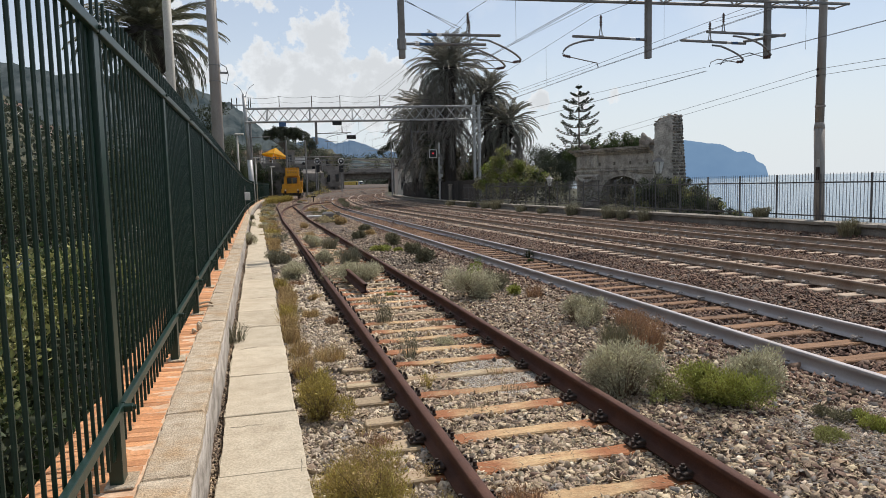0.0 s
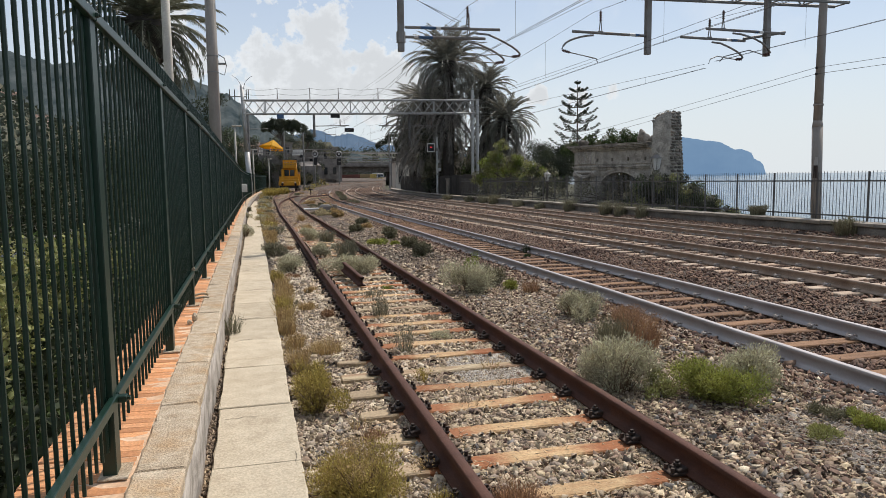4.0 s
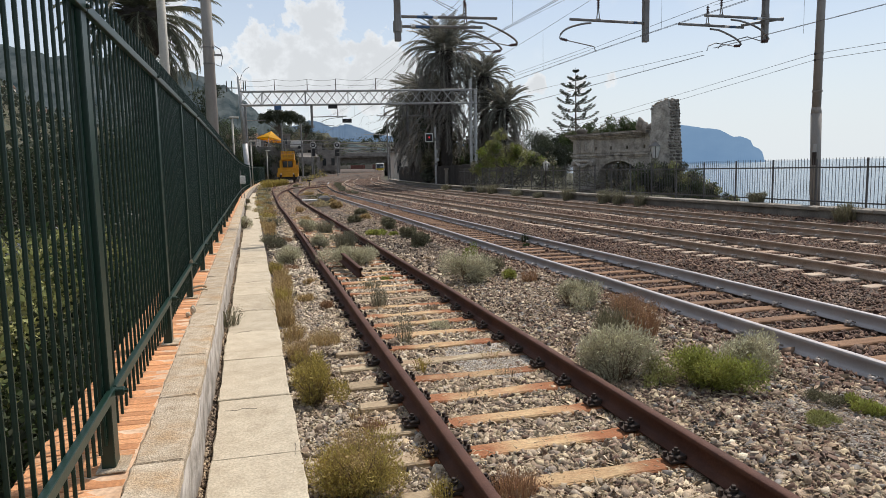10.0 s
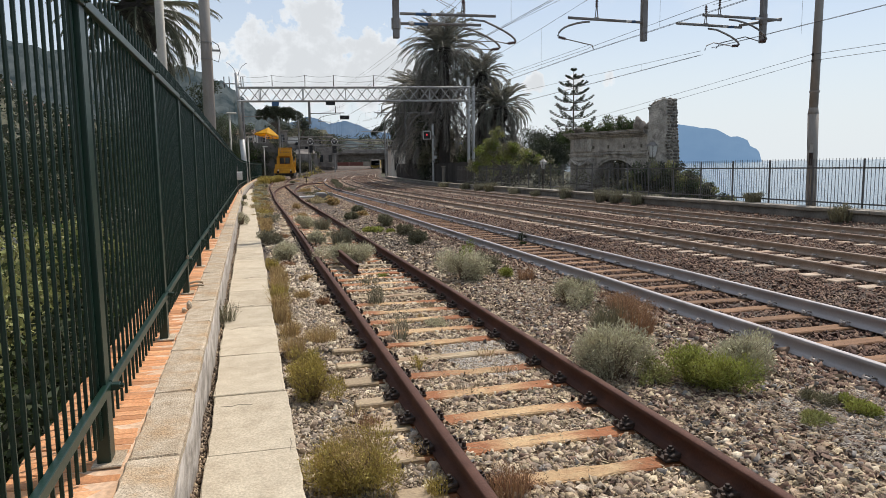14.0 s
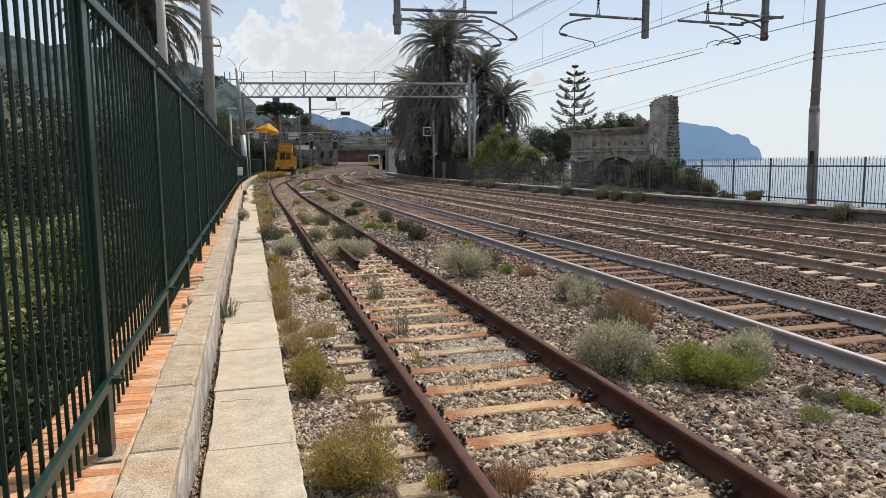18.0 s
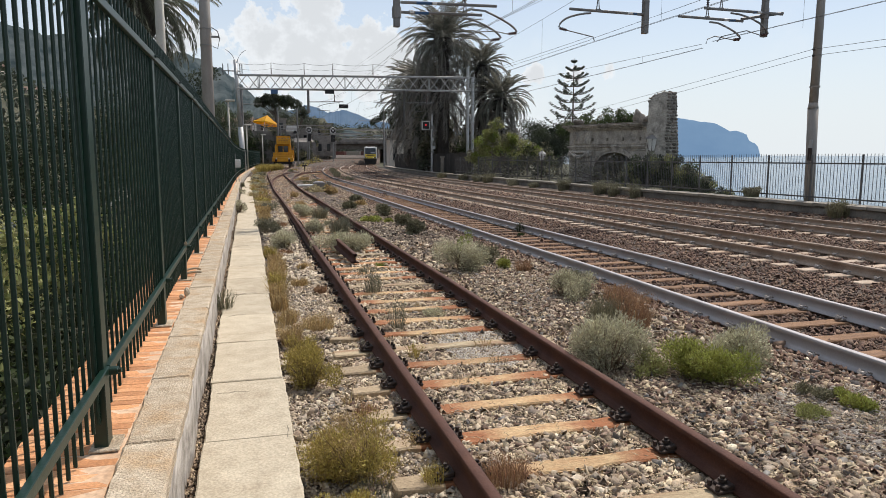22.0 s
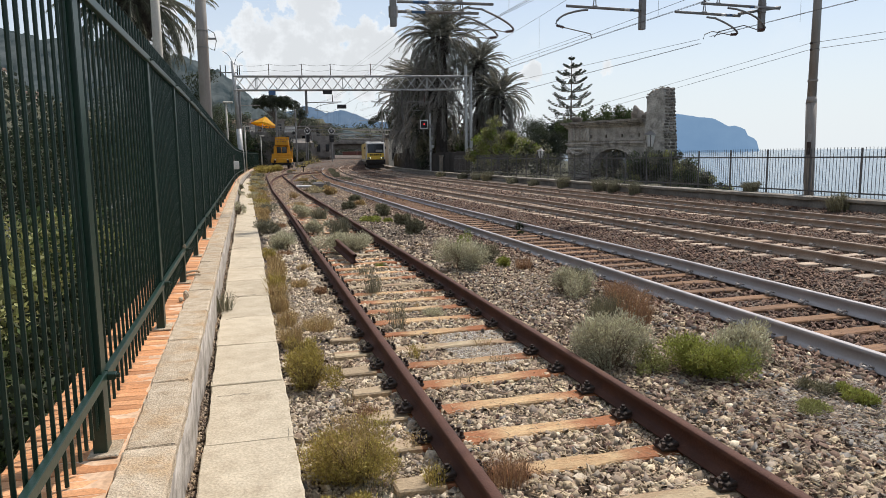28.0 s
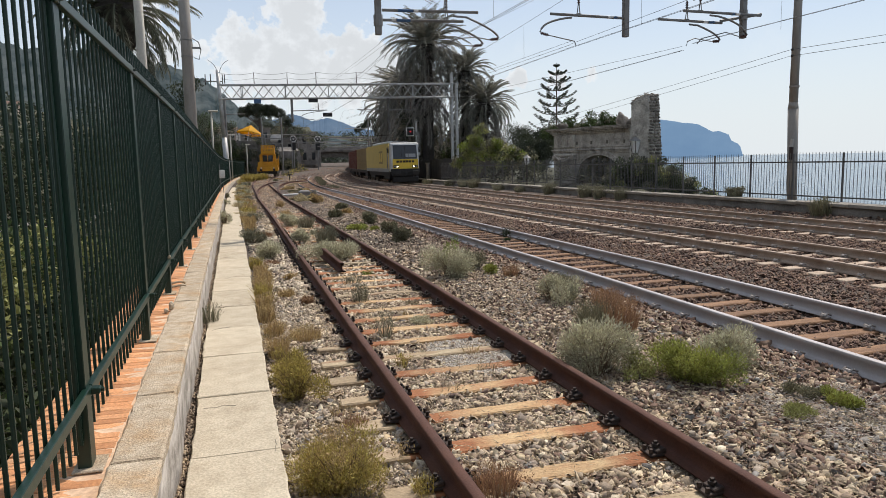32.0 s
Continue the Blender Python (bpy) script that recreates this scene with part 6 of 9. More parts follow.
def build_town():
    rs = random.Random(77)
    w = thing("wall_retaining", "long grey retaining wall and terrace beside the siding", "wall", kind="structure")
    part("terrace", extrude_profile([(122, -2), (210, -2), (210, 6.4), (150, 6.2), (122, 5.4)], -18, 3.9), M["concrete"], w)
    part("terrace", extrude_profile([(160, -2), (207, -2), (207, 5.2), (172, 5.4), (160, 4.2)], 4.0, 13.0), M["concrete"], w)
    for k in range(12):
        part("railing_post", rod((-7 + k * 0.95, 122.1, 5.4), (-7 + k * 0.95, 122.1, 6.4), 0.04, sides=5), M["galv_dull"], w)
    for z in (5.9, 6.4):
        part("rail", rod((-8, 122.1, z), (3.8, 122.1, z), 0.04, sides=5), M["galv_dull"], w)
    t = thing("gazebo_tent", "bright yellow pyramid canopy tent on the terrace", "tent", pose(1.3, 127.5, 5.1, 0, 13, 38))
    bm = bmesh.new()
    apex = bm.verts.new((0, 0, 3.25))
    ring = [bm.verts.new((x, y, 1.85)) for x, y in ((-1.55, -1.55), (1.55, -1.55), (1.55, 1.55), (-1.55, 1.55))]
    low = [bm.verts.new((v.co.x, v.co.y, 1.6)) for v in ring]
    for i in range(4):
        bm.faces.new((apex, ring[i], ring[(i + 1) % 4]))
        bm.faces.new((ring[i], low[i], low[(i + 1) % 4], ring[(i + 1) % 4]))
    bmesh.ops.solidify(bm, geom=bm.faces[:], thickness=0.03)
    part("canopy", bm, M["tent_yellow"], t)
    for x, y in ((-1.5, -1.5), (1.5, -1.5), (1.5, 1.5), (-1.5, 1.5)):
        part("pole", rod((x, y, 0), (x, y, 1.8), 0.04, sides=6), M["white_paint"], t)
    v = thing("parked_van", "distant small white van parked on the terrace road", "van", pose(7.4, 160.0, 6.0))
    part("body", box((3.9, 1.8, 1.5), (0, 0, 1.1), 0.2), M["white_paint"], v)
    part("windscreen", box((1.2, 1.84, 0.55), (-1.2, 0, 1.45), 0.05), M["glass_dark"], v)
    for x in (-1.2, 1.2):
        part("wheel", rod((x, -0.95, 0.35), (x, 0.95, 0.35), 0.35, sides=10), M["black_matt"], v)
    # house blocks on the slopes beyond the line
    spots = [(-4, 235, 7, 9, 7, 6), (2, 262, 9, 10, 7, 6), (8, 320, 8, 9, 8, 7), 
             (22, 400, 9, 12, 9, 7), (84, 400, 5, 10, 8, 6), (40, 470, 14, 12, 9, 7), (100, 460, 9, 13, 9, 7), (5, 440, 15, 11, 9, 7)]
    for x, y, z, w_, d, h in spots:
        build_house(x, y, z - 1.5, w_, d, h, M["house_white"] if rs.random() < 0.5 else M["house_pink"], "distant pale villa with a tiled roof among trees", rs.random() < 0.7)
    for k in range(12):
        x, y = rs.uniform(-150, -50), rs.uniform(330, 520)
        build_house(x, y, float(ground_height(np.array(x), np.array(y))) - 1, 9, 8, 7, M["house_white"] if k % 3 else M["house_pink"], "pale villa on the wooded hillside", True)
    build_house(9.0, 176, 3.5, 7.5, 6, 6.5, M["concrete"], "grey flat-roofed railway building above the far wall", False, 4, 2)
    build_house(15.5, 190, 1.0, 9.0, 6, 8.2, M["concrete"], "grey masonry signal building beside the far tracks", False, 4, 2)
    build_house(3.5, 158, 5.6, 6.0, 5, 3.2, M["concrete"], "low grey outbuilding on the terrace", False, 3, 1)
    # grey building seen beside the palm
    build_house(25.4, 130, -1.2, 4.0, 3, 5.4, M["house_white"], "small pale railway hut beside the palm", False, 2, 1)


def build_garden_bits():
    r = thing("garden_road", "pale strip of road below the fence beyond the hedge", "road", kind="structure")
    part("road_surface", box((3.0, 60, 0.12), (-10.6, 30, -1.12)), M["asphalt"], r)
    p = thing("track_bollard", "short grey concrete marker post beside the track", "bollard")
    part("post", rod((17.85, 72.0, -0.5), (17.85, 72.0, 1.32), 0.2, 0.18, 10), M["concrete_cap"], p)
    part("cap", rod((17.85, 72.0, 1.32), (17.85, 72.0, 1.45), 0.25, sides=10), M["concrete_cap"], p)
    w = thing("wall_dark_fence", "dark weathered board fence behind the outer track", "fence", kind="structure")
    for k in range(34):
        y = 64 + k * 1.6
        x = float(sea_fence_x(y)) + 0.9
        part("board", box((0.08, 1.56, 2.3 + 0.1 * (k % 3)), (x, y, float(rail_z(y)) + 1.1), 0.01), M["board_dark"], w)


# added wall: keeps the view through the bridge opening dark
def build_backing_wall():
    w = thing("wall_backing", "added grey wall darkening the view beyond the road bridge", "wall", kind="structure")
    for k in range(14):
        part("wall_bay", box((7.8, 2.0, 9.5 + 0.5 * (k % 3)), (18 + 8 * k, 378 - 0.8 * k, 1.6), 0.05), M["concrete"], w)
        part("buttress", box((0.9, 1.2, 8.6), (22 + 8 * k, 376.6 - 0.8 * k, 1.4), 0.05), M["concrete"], w)


build_backing_wall()


def build_line_portals():
    """Slim catenary portals across the far junction, and small line-side clutter."""
    for y, xa, xb, h in ((118.0, 3.6, 27.0, 6.6), (140.0, 9.6, 25.0, 6.6), (168.0, 13.4, 30.0, 6.8), (190.0, 18.5, 34.5, 6.8)):
        g = thing("catenary_portal", "slim grey catenary portal across the far tracks", "gantry", group="catenary portals")
        z0 = float(rail_z(y)) - 0.3
        for x in (xa, xb):
            part("mast", rod((x, y, z0), (x, y, z0 + h + 0.6), 0.12, 0.1, 6), M["galv_dull"], g)
        part("beam", box((xb - xa, 0.16, 0.14), ((xa + xb) / 2, y, z0 + h), 0.01), M["galv_dull"], g)
        for k in range(4):
            x = xa + (xb - xa) * (k + 0.5) / 4
            part("dropper", rod((x, y, z0 + h), (x, y, z0 + h - 0.9), 0.04, sides=5), M["galv_dull"], g)
            part("arm", rod((x - 0.9, y, z0 + h - 0.9), (x + 0.9, y, z0 + h - 0.75), 0.03, sides=5), M["galv_dull"], g)
    rs = random.Random(41)
    for k in range(9):
        y = 104 + k * 9.5
        x = float(main_x(0, y)) - rs.uniform(2.4, 5.5)
        c = thing("lineside_box", "small grey trackside equipment box on a post", "equipment box", pose(x, y, float(rail_z(y)) - 0.2), group="trackside boxes")
        part("post", rod((0, 0, 0), (0, 0, 0.6), 0.05, sides=6), M["galv_dull"], c)
        part("housing", box((0.6, 0.4, 0.6), (0, 0, 0.85), 0.03), M["galv_dull"] if k % 2 else M["concrete_cap"], c)


build_line_portals()
build_bridge()
build_town()
build_garden_bits()

# ---------------------------------------------------------------- plants
def leaf_cloud(name, centres, radii, count, size, material, rs, aspect=2.2, up=0.0, shell=0.55):
    """Many small leaves spread through soft blobs; each leaf a folded pair of triangles."""
    centres, radii = np.asarray(centres, float), np.asarray(radii, float)
    if radii.ndim == 1:
        radii = np.repeat(radii[:, None], 3, 1)
    vol = radii.prod(1) ** (2 / 3)
    idx = rs.choice(len(centres), count, p=vol / vol.sum())
    d = rs.normal(0, 1, (count, 3))
    d /= np.linalg.norm(d, axis=1)[:, None]
    r = shell + (1 - shell) * rs.uniform(0, 1, count) ** 0.7
    r *= 1 + 0.18 * np.sin(d[:, 0] * 7 + idx) * np.sin(d[:, 1] * 6 + 2 * idx)
    pos = centres[idx] + d * r[:, None] * radii[idx]
    ax = rs.normal(0, 1, (count, 3)) + d * 0.8
    ax[:, 2] += up
    ax /= np.linalg.norm(ax, axis=1)[:, None]
    sd = np.cross(ax, rs.normal(0, 1, (count, 3)))
    sd /= np.linalg.norm(sd, axis=1)[:, None]
    s = size * rs.uniform(0.6, 1.3, count)[:, None]
    n = np.cross(ax, sd)
    a, b = pos, pos + ax * s * aspect
    m = pos + ax * s * aspect * 0.45
    c, e = m + sd * s * 0.5 + n * s * 0.15, m - sd * s * 0.5 + n * s * 0.15
    V = np.stack([a, c, b, e], 1).reshape(-1, 3)
    k = np.arange(count)[:, None] * 4
    F = np.concatenate([k + [0, 1, 2], k + [0, 2, 3]], 1).reshape(-1, 3)
    return arrays_mesh(name, V, F, material)


def blades(name, n, spread, height, width, material, rs, lean=0.5):
    """Grass or thin stalks fanning out from the ground."""
    a = rs.uniform(0, 2 * np.pi, n)
    r = spread * np.sqrt(rs.uniform(0, 1, n))
    base = np.stack([r * np.cos(a), r * np.sin(a), np.zeros(n)], -1)
    out = np.stack([np.cos(a), np.sin(a)], -1) * (rs.uniform(0, lean, n) * height)[:, None] + rs.normal(0, 0.12 * height, (n, 2))
    h = height * rs.uniform(0.45, 1.1, n)
    mid, tip = base.copy(), base.copy()
    mid[:, :2] += out * 0.35
    mid[:, 2] = h * 0.6
    tip[:, :2] += out
    tip[:, 2] = h
    t = rs.uniform(0, np.pi, n)
    sd = np.stack([np.cos(t), np.sin(t), np.zeros(n)], -1) * width / 2
    V = np.stack([base - sd, base + sd, mid + sd * 0.8, mid - sd * 0.8, tip], 1).reshape(-1, 3)
    k = np.arange(n)[:, None] * 5
    F = np.concatenate([k + [0, 1, 2], k + [0, 2, 3], k + [3, 2, 4]], 1).reshape(-1, 3)
    return arrays_mesh(name, V, F, material)


def bed_z(y):
    return float(rail_z(y)) - 0.2


def shrub(x, y, r, h, material, label, seed, size=0.02, count=2200, stems=26, lump=7, z=None, name="shrub", up=0.6, group="trackside plants", aspect=3.2):
    rs = np.random.RandomState(seed)
    g = thing(name, label, "shrub", pose(x, y, bed_z(y) if z is None else z), group=group)
    c = rs.normal(0, 1, (lump, 3))
    c[:, :2] *= r * 0.42
    c[:, 2] = h * rs.uniform(0.28, 0.72, lump)
    rad = np.stack([np.full(lump, r * 0.5), np.full(lump, r * 0.5), np.full(lump, h * 0.36)], -1) * rs.uniform(0.7, 1.15, (lump, 1))
    part("foliage", leaf_cloud("foliage", c, rad, count, size, material, rs, aspect, up, 0.25), None, g)
    part("stem", blades("stem", stems, r * 0.35, h * 0.95, 0.008, M["stem_dry"], rs, 0.7), None, g)
    return g


def tuft(x, y, r, h, material, label, seed, n=140, width=0.006, z=None, lean=0.6):
    rs = np.random.RandomState(seed)
    g = thing("grass_tuft", label, "grass", pose(x, y, bed_z(y) if z is None else z), group="grass tufts")
    part("grass", blades("grass", n, r, h, width, material, rs, lean), None, g)
    return g


SILVER = "silvery grey-green shrub growing in the ballast beside the siding"
DRY = "dry ochre and olive weeds along the footpath's edge"


def spiky(x, y, r, h, material, label, seed, n=260, width=0.006, heads=0, z=None, group="trackside plants"):
    """A wiry weed: many thin upright stalks, with seed heads or small leaves strung along them."""
    rs = np.random.RandomState(seed)
    g = thing("weed", label, "weed", pose(x, y, bed_z(y) if z is None else z), group=group)
    part("stem", blades("stem", n, r * 0.7, h, width, material, rs, 0.45), None, g)
    if heads:
        c = np.stack([rs.normal(0, r * 0.45, 14), rs.normal(0, r * 0.45, 14), h * rs.uniform(0.35, 0.85, 14)], -1)
        part("foliage", leaf_cloud("foliage", c, np.stack([np.full(14, r * 0.34), np.full(14, r * 0.34), np.full(14, h * 0.2)], -1), heads, width * 1.5, material, rs, 2.4, 1.2, 0.1), None, g)
    return g


def build_trackside_plants():
    green_line = "silver shrub between the rails of the siding"
    # close to the camera
    shrub(1.14, 5.62, 0.34, 0.54, M["leaf_silver"], SILVER, 1, 0.0115, 11000, 120, 13, up=1.0)
    shrub(1.76, 5.12, 0.31, 0.41, M["leaf_fresh"], "low bright green bushy weed in the ballast", 2, 0.0095, 12000, 20, 14, name="weed", aspect=3.4, up=1.2)
    shrub(2.30, 5.32, 0.27, 0.47, M["leaf_silver"], SILVER, 3, 0.012, 6400, 60, 10, up=1.0)
    shrub(1.45, 5.35, 0.17, 0.26, M["leaf_light"], "olive-green weed between two shrubs", 33, 0.011, 1400, 30, 6, name="weed")
    spiky(2.12, 6.85, 0.24, 0.48, M["leaf_rusty"], "rust-brown dry weed beside the running line", 5, 420, 0.006, 1500)
    spiky(1.86, 6.95, 0.22, 0.44, M["leaf_grey"], "brownish grey dry bush beside the running line", 4, 420, 0.006, 1800)
    shrub(2.36, 4.45, 0.14, 0.15, M["leaf_grey"], "small grey-green cushion of weed in the ballast", 25, 0.009, 1500, 20, 6, name="weed")
    shrub(1.98, 4.14, 0.15, 0.13, M["leaf_light"], "small olive-green cushion of weed in the ballast", 24, 0.008, 2200, 20, 7, name="weed", up=1.2)
    shrub(2.47, 4.22, 0.15, 0.15, M["leaf_fresh"], "small bright green weed in the ballast", 26, 0.009, 2400, 10, 7, name="weed", up=1.2)
    spiky(2.28, 3.84, 0.16, 0.1, M["leaf_silver"], "grey dry twiggy weed lying on the ballast", 34, 240, 0.004)
    # along the siding's far side
    shrub(1.53, 11.15, 0.36, 0.58, M["leaf_silver"], SILVER, 7, 0.013, 8200, 110, 11, up=1.0)
    shrub(2.1, 11.75, 0.24, 0.46, M["leaf_grey"], SILVER, 36, 0.014, 3000, 60, 8, up=1.0)
    shrub(1.78, 12.1, 0.16, 0.7, M["leaf_bright"], "yellow-green flowering weed behind a grey shrub", 8, 0.014, 900, 20, 5, name="weed")
    shrub(2.21, 11.1, 0.15, 0.21, M["leaf_fresh"], "small bright green weed in the ballast", 9, 0.012, 1400, 10, 6, name="weed", up=1.2)
    spiky(2.42, 10.8, 0.16, 0.26, M["leaf_rusty"], "low reddish dry weed in the ballast", 10, 220, 0.006, 400)
    shrub(2.2, 8.6, 0.27, 0.42, M["leaf_silver"], SILVER, 6, 0.011, 4600, 90, 9, up=1.0)
    spiky(2.36, 8.8, 0.26, 0.4, M["leaf_grey"], "brownish grey dry bush beside the running line", 37, 380, 0.006, 1300)
    spiky(2.72, 8.2, 0.25, 0.3, M["leaf_rusty"], "rust-brown dry weed beside the running line", 38, 340, 0.006, 900)
    for x, y, r, h, m, seed in ((2.02, 16.96, 0.21, 0.4, "leaf_grey", 16), (2.2, 19.4, 0.22, 0.38, "leaf_grey", 18), (2.38, 22.9, 0.24, 0.46, "leaf_grey", 19), (1.75, 26.5, 0.2, 0.31, "leaf_grey", 39), (2.23, 37.7, 0.3, 0.42, "leaf_ochre", 40),
                                (2.7, 31.5, 0.25, 0.3, "leaf_grey", 41), (2.4, 28.6, 0.22, 0.22, "leaf_ochre", 42)):
        shrub(x, y, r, h, M[m], "dull grey-green shrub beside the siding", seed, 0.016 + 0.0006 * y, 1700, 50, 7, up=0.9)
    shrub(1.66, 20.85, 0.3, 0.22, M["leaf_fresh"], "low bright green weed beside the siding", 17, 0.02, 2200, 10, 8, name="weed")
    shrub(2.1, 20.6, 0.17, 0.14, M["leaf_fresh"], "low bright green weed beside the siding", 43, 0.02, 700, 10, 5, name="weed")
    # between the siding's rails
    shrub(-0.08, 14.2, 0.42, 0.45, M["leaf_silver"], green_line, 11, 0.014, 8200, 70, 12, up=0.9)
    shrub(0.22, 14.5, 0.26, 0.36, M["leaf_silver"], green_line, 44, 0.014, 3200, 40, 8, up=0.9)
    shrub(-0.28, 18.2, 0.24, 0.36, M["leaf_silver"], green_line, 12, 0.016, 3000, 30, 8)
    spiky(0.3, 18.0, 0.34, 0.48, M["leaf_dull"], "dry grey-brown weed between the rails of the siding", 13, 420, 0.009, 900)
    shrub(-0.16, 23.8, 0.32, 0.44, M["leaf_silver"], green_line, 14, 0.02, 3000, 40, 8)
    spiky(0.28, 22.8, 0.32, 0.42, M["leaf_dull"], "dry grey-brown weed between the rails of the siding", 15, 340, 0.011, 700)
    spiky(0.31, 35.7, 0.24, 0.36, M["leaf_ochre"], "dry ochre weed between the rails of the siding", 21, 200, 0.014, 300)
    spiky(0.1, 29.0, 0.24, 0.25, M["leaf_ochre"], "dry ochre weed between the rails of the siding", 45, 200, 0.013, 300)
    spiky(-0.36, 7.7, 0.12, 0.36, M["leaf_dull"], "tall thin grey-green weed between the rails of the siding", 27, 70, 0.005, 520)
    spiky(-0.27, 9.74, 0.15, 0.3, M["leaf_dull"], "thin grey-green weed between the rails of the siding", 30, 110, 0.006, 480)
    spiky(-0.44, 6.5, 0.06, 0.16, M["leaf_olive"], "small weed between the rails of the siding", 28, 40, 0.005, 160)
    spiky(-0.5, 3.8, 0.17, 0.17, M["leaf_rusty"], "reddish-brown dry weed beside the siding rail", 29, 420, 0.004, 700)
    spiky(-0.92, 3.9, 0.09, 0.13, M["leaf_olive"], "small olive weed against the siding rail", 46, 160, 0.004, 300)
    shrub(0.22, 8.2, 0.15, 0.09, M["leaf_silver"], "low silvery weed between the rails of the siding", 47, 0.009, 1000, 20, 6, name="weed")
    spiky(0.38, 9.35, 0.14, 0.08, M["straw"], "flattened straw between the rails of the siding", 48, 160, 0.005)
    spiky(0.27, 12.2, 0.1, 0.08, M["leaf_bright"], "small green weed between the rails of the siding", 49, 90, 0.007, 120)
    spiky(-0.1, 11.4, 0.22, 0.16, M["leaf_dull"], "thin dry weed between the rails of the siding", 50, 120, 0.006, 260)
    # in the gap of the low wall and on the slabs
    spiky(-2.24, 8.4, 0.13, 0.26, M["leaf_grey"], "dry grey weed in the gap beside the low wall", 31, 130, 0.005, 200, z=-0.02)
    shrub(-2.2, 23.3, 0.22, 0.4, M["leaf_silver"], "silvery grey weed in the gap beside the low wall", 32, 0.016, 1800, 60, 7, z=-0.08, name="weed")
    shrub(-2.22, 36.2, 0.15, 0.28, M["leaf_silver"], "silvery grey weed in the gap beside the low wall", 51, 0.02, 600, 40, 5, z=-0.2, name="weed")
    shrub(-2.25, 44.4, 0.16, 0.3, M["leaf_grey"], "dry grey weed in the gap beside the low wall", 52, 0.024, 500, 40, 5, z=-0.26, name="weed")
    spiky(4.82, 17.0, 0.13, 0.28, M["leaf_dark"], "thin dark weed growing beside a running rail", 23, 110, 0.008, 160)
    shrub(4.5, 16.1, 0.13, 0.1, M["leaf_mid"], "low green weed between the running rails", 53, 0.014, 260, 10, 4, name="weed")
    # bushy weeds at the footpath's edge, nearest first
    shrub(-1.38, 4.15, 0.29, 0.3, M["leaf_olive"], "olive-yellow bushy weed at the footpath's edge", 401, 0.0062, 13000, 260, 16, name="weed", up=1.3)
    spiky(-1.38, 4.25, 0.3, 0.32, M["leaf_ochre"], "ochre seed heads of a weed at the footpath's edge", 406, 420, 0.004, 3000)
    shrub(-1.5, 3.5, 0.18, 0.2, M["leaf_olive"], "olive-yellow bushy weed at the footpath's edge", 404, 0.0065, 5200, 90, 9, name="weed", up=1.2)
    shrub(-1.49, 5.95, 0.21, 0.31, M["leaf_olive"], "olive-green bushy weed at the footpath's edge", 400, 0.0075, 8500, 140, 11, name="weed", up=1.3)
    shrub(-1.5, 6.55, 0.19, 0.3, M["leaf_olive"], "dry olive bushy weed at the footpath's edge", 402, 0.0075, 5200, 120, 9, name="weed", up=1.3)
    spiky(-1.55, 7.3, 0.14, 0.26, M["leaf_ochre"], DRY, 403, 260, 0.005, 900)
    spiky(-1.22, 7.8, 0.22, 0.2, M["leaf_ochre"], "low ochre mat of dry weed beside the siding", 407, 420, 0.005, 700)
    spiky(-1.12, 5.15, 0.14, 0.08, M["leaf_rusty"], "low reddish dry weed beside the siding", 405, 180, 0.004, 300)
    for k, (x, y, r, h, m) in enumerate(((-1.55, 8.1, 0.14, 0.22, "leaf_ochre"), (-1.6, 8.8, 0.12, 0.26, "leaf_ochre"), (-1.6, 9.4, 0.14, 0.32, "leaf_ochre"), (-1.58, 10.1, 0.15, 0.34, "leaf_olive"), (-1.54, 10.9, 0.16, 0.3, "leaf_ochre"),
                                         (-1.24, 10.5, 0.15, 0.17, "leaf_ochre"), (-1.0, 9.75, 0.09, 0.15, "leaf_rusty"), (-1.5, 11.8, 0.16, 0.3, "leaf_ochre"), (-1.5, 12.8, 0.16, 0.24, "leaf_ochre"), (-1.28, 14.3, 0.25, 0.1, "leaf_rusty"),
                                         (-1.55, 13.7, 0.14, 0.26, "leaf_olive"), (-1.05, 12.2, 0.12, 0.12, "leaf_ochre"), (-1.1, 20.5, 0.3, 0.12, "leaf_rusty"), (-1.45, 22.0, 0.22, 0.3, "leaf_ochre"), (-1.4, 24.5, 0.25, 0.3, "leaf_ochre"))):
        spiky(x, y, r, h, M[m], DRY, 420 + k, 240, 0.0045 + 0.0003 * y, 420)
    shrub(-1.24, 15.1, 0.27, 0.4, M["leaf_silver"], "silvery weed between footpath and siding", 440, 0.014, 3600, 60, 9)
    shrub(-1.3, 15.7, 0.24, 0.36, M["leaf_silver"], "silvery weed between footpath and siding", 441, 0.015, 2200, 40, 8)
    shrub(-1.5, 18.5, 0.29, 0.44, M["leaf_dull"], "grey-olive weed between footpath and siding", 442, 0.016, 3000, 60, 9, name="weed")
    rs = random.Random(99)
    y, k = 26.0, 0
    while y < 84:
        x = -1.4 + rs.uniform(-0.25, 0.3) + max(0, y - 40) * 0.016
        spiky(x, y, rs.uniform(0.25, 0.45), rs.uniform(0.2, 0.4), M[("leaf_ochre", "leaf_dull", "leaf_pale", "leaf_olive", "leaf_silver")[k % 5]], DRY, 200 + k, 200, 0.012 + y * 0.0003, 300, z=float(siding_z(y)) - 0.2)
        y += rs.uniform(0.8, 1.5)
        k += 1
    for x, y, r in ((-0.4, 80.0, 0.7), (0.3, 84.0, 0.9), (1.1, 88.0, 0.8), (0.2, 90.5, 0.9), (2.0, 91.5, 0.6)):
        spiky(x, y, r, 0.85, M["leaf_olive"], "tall olive grass before the parked works vehicle", 460 + int(y), 420, 0.035, 300, z=float(siding_z(y)) - 0.2)
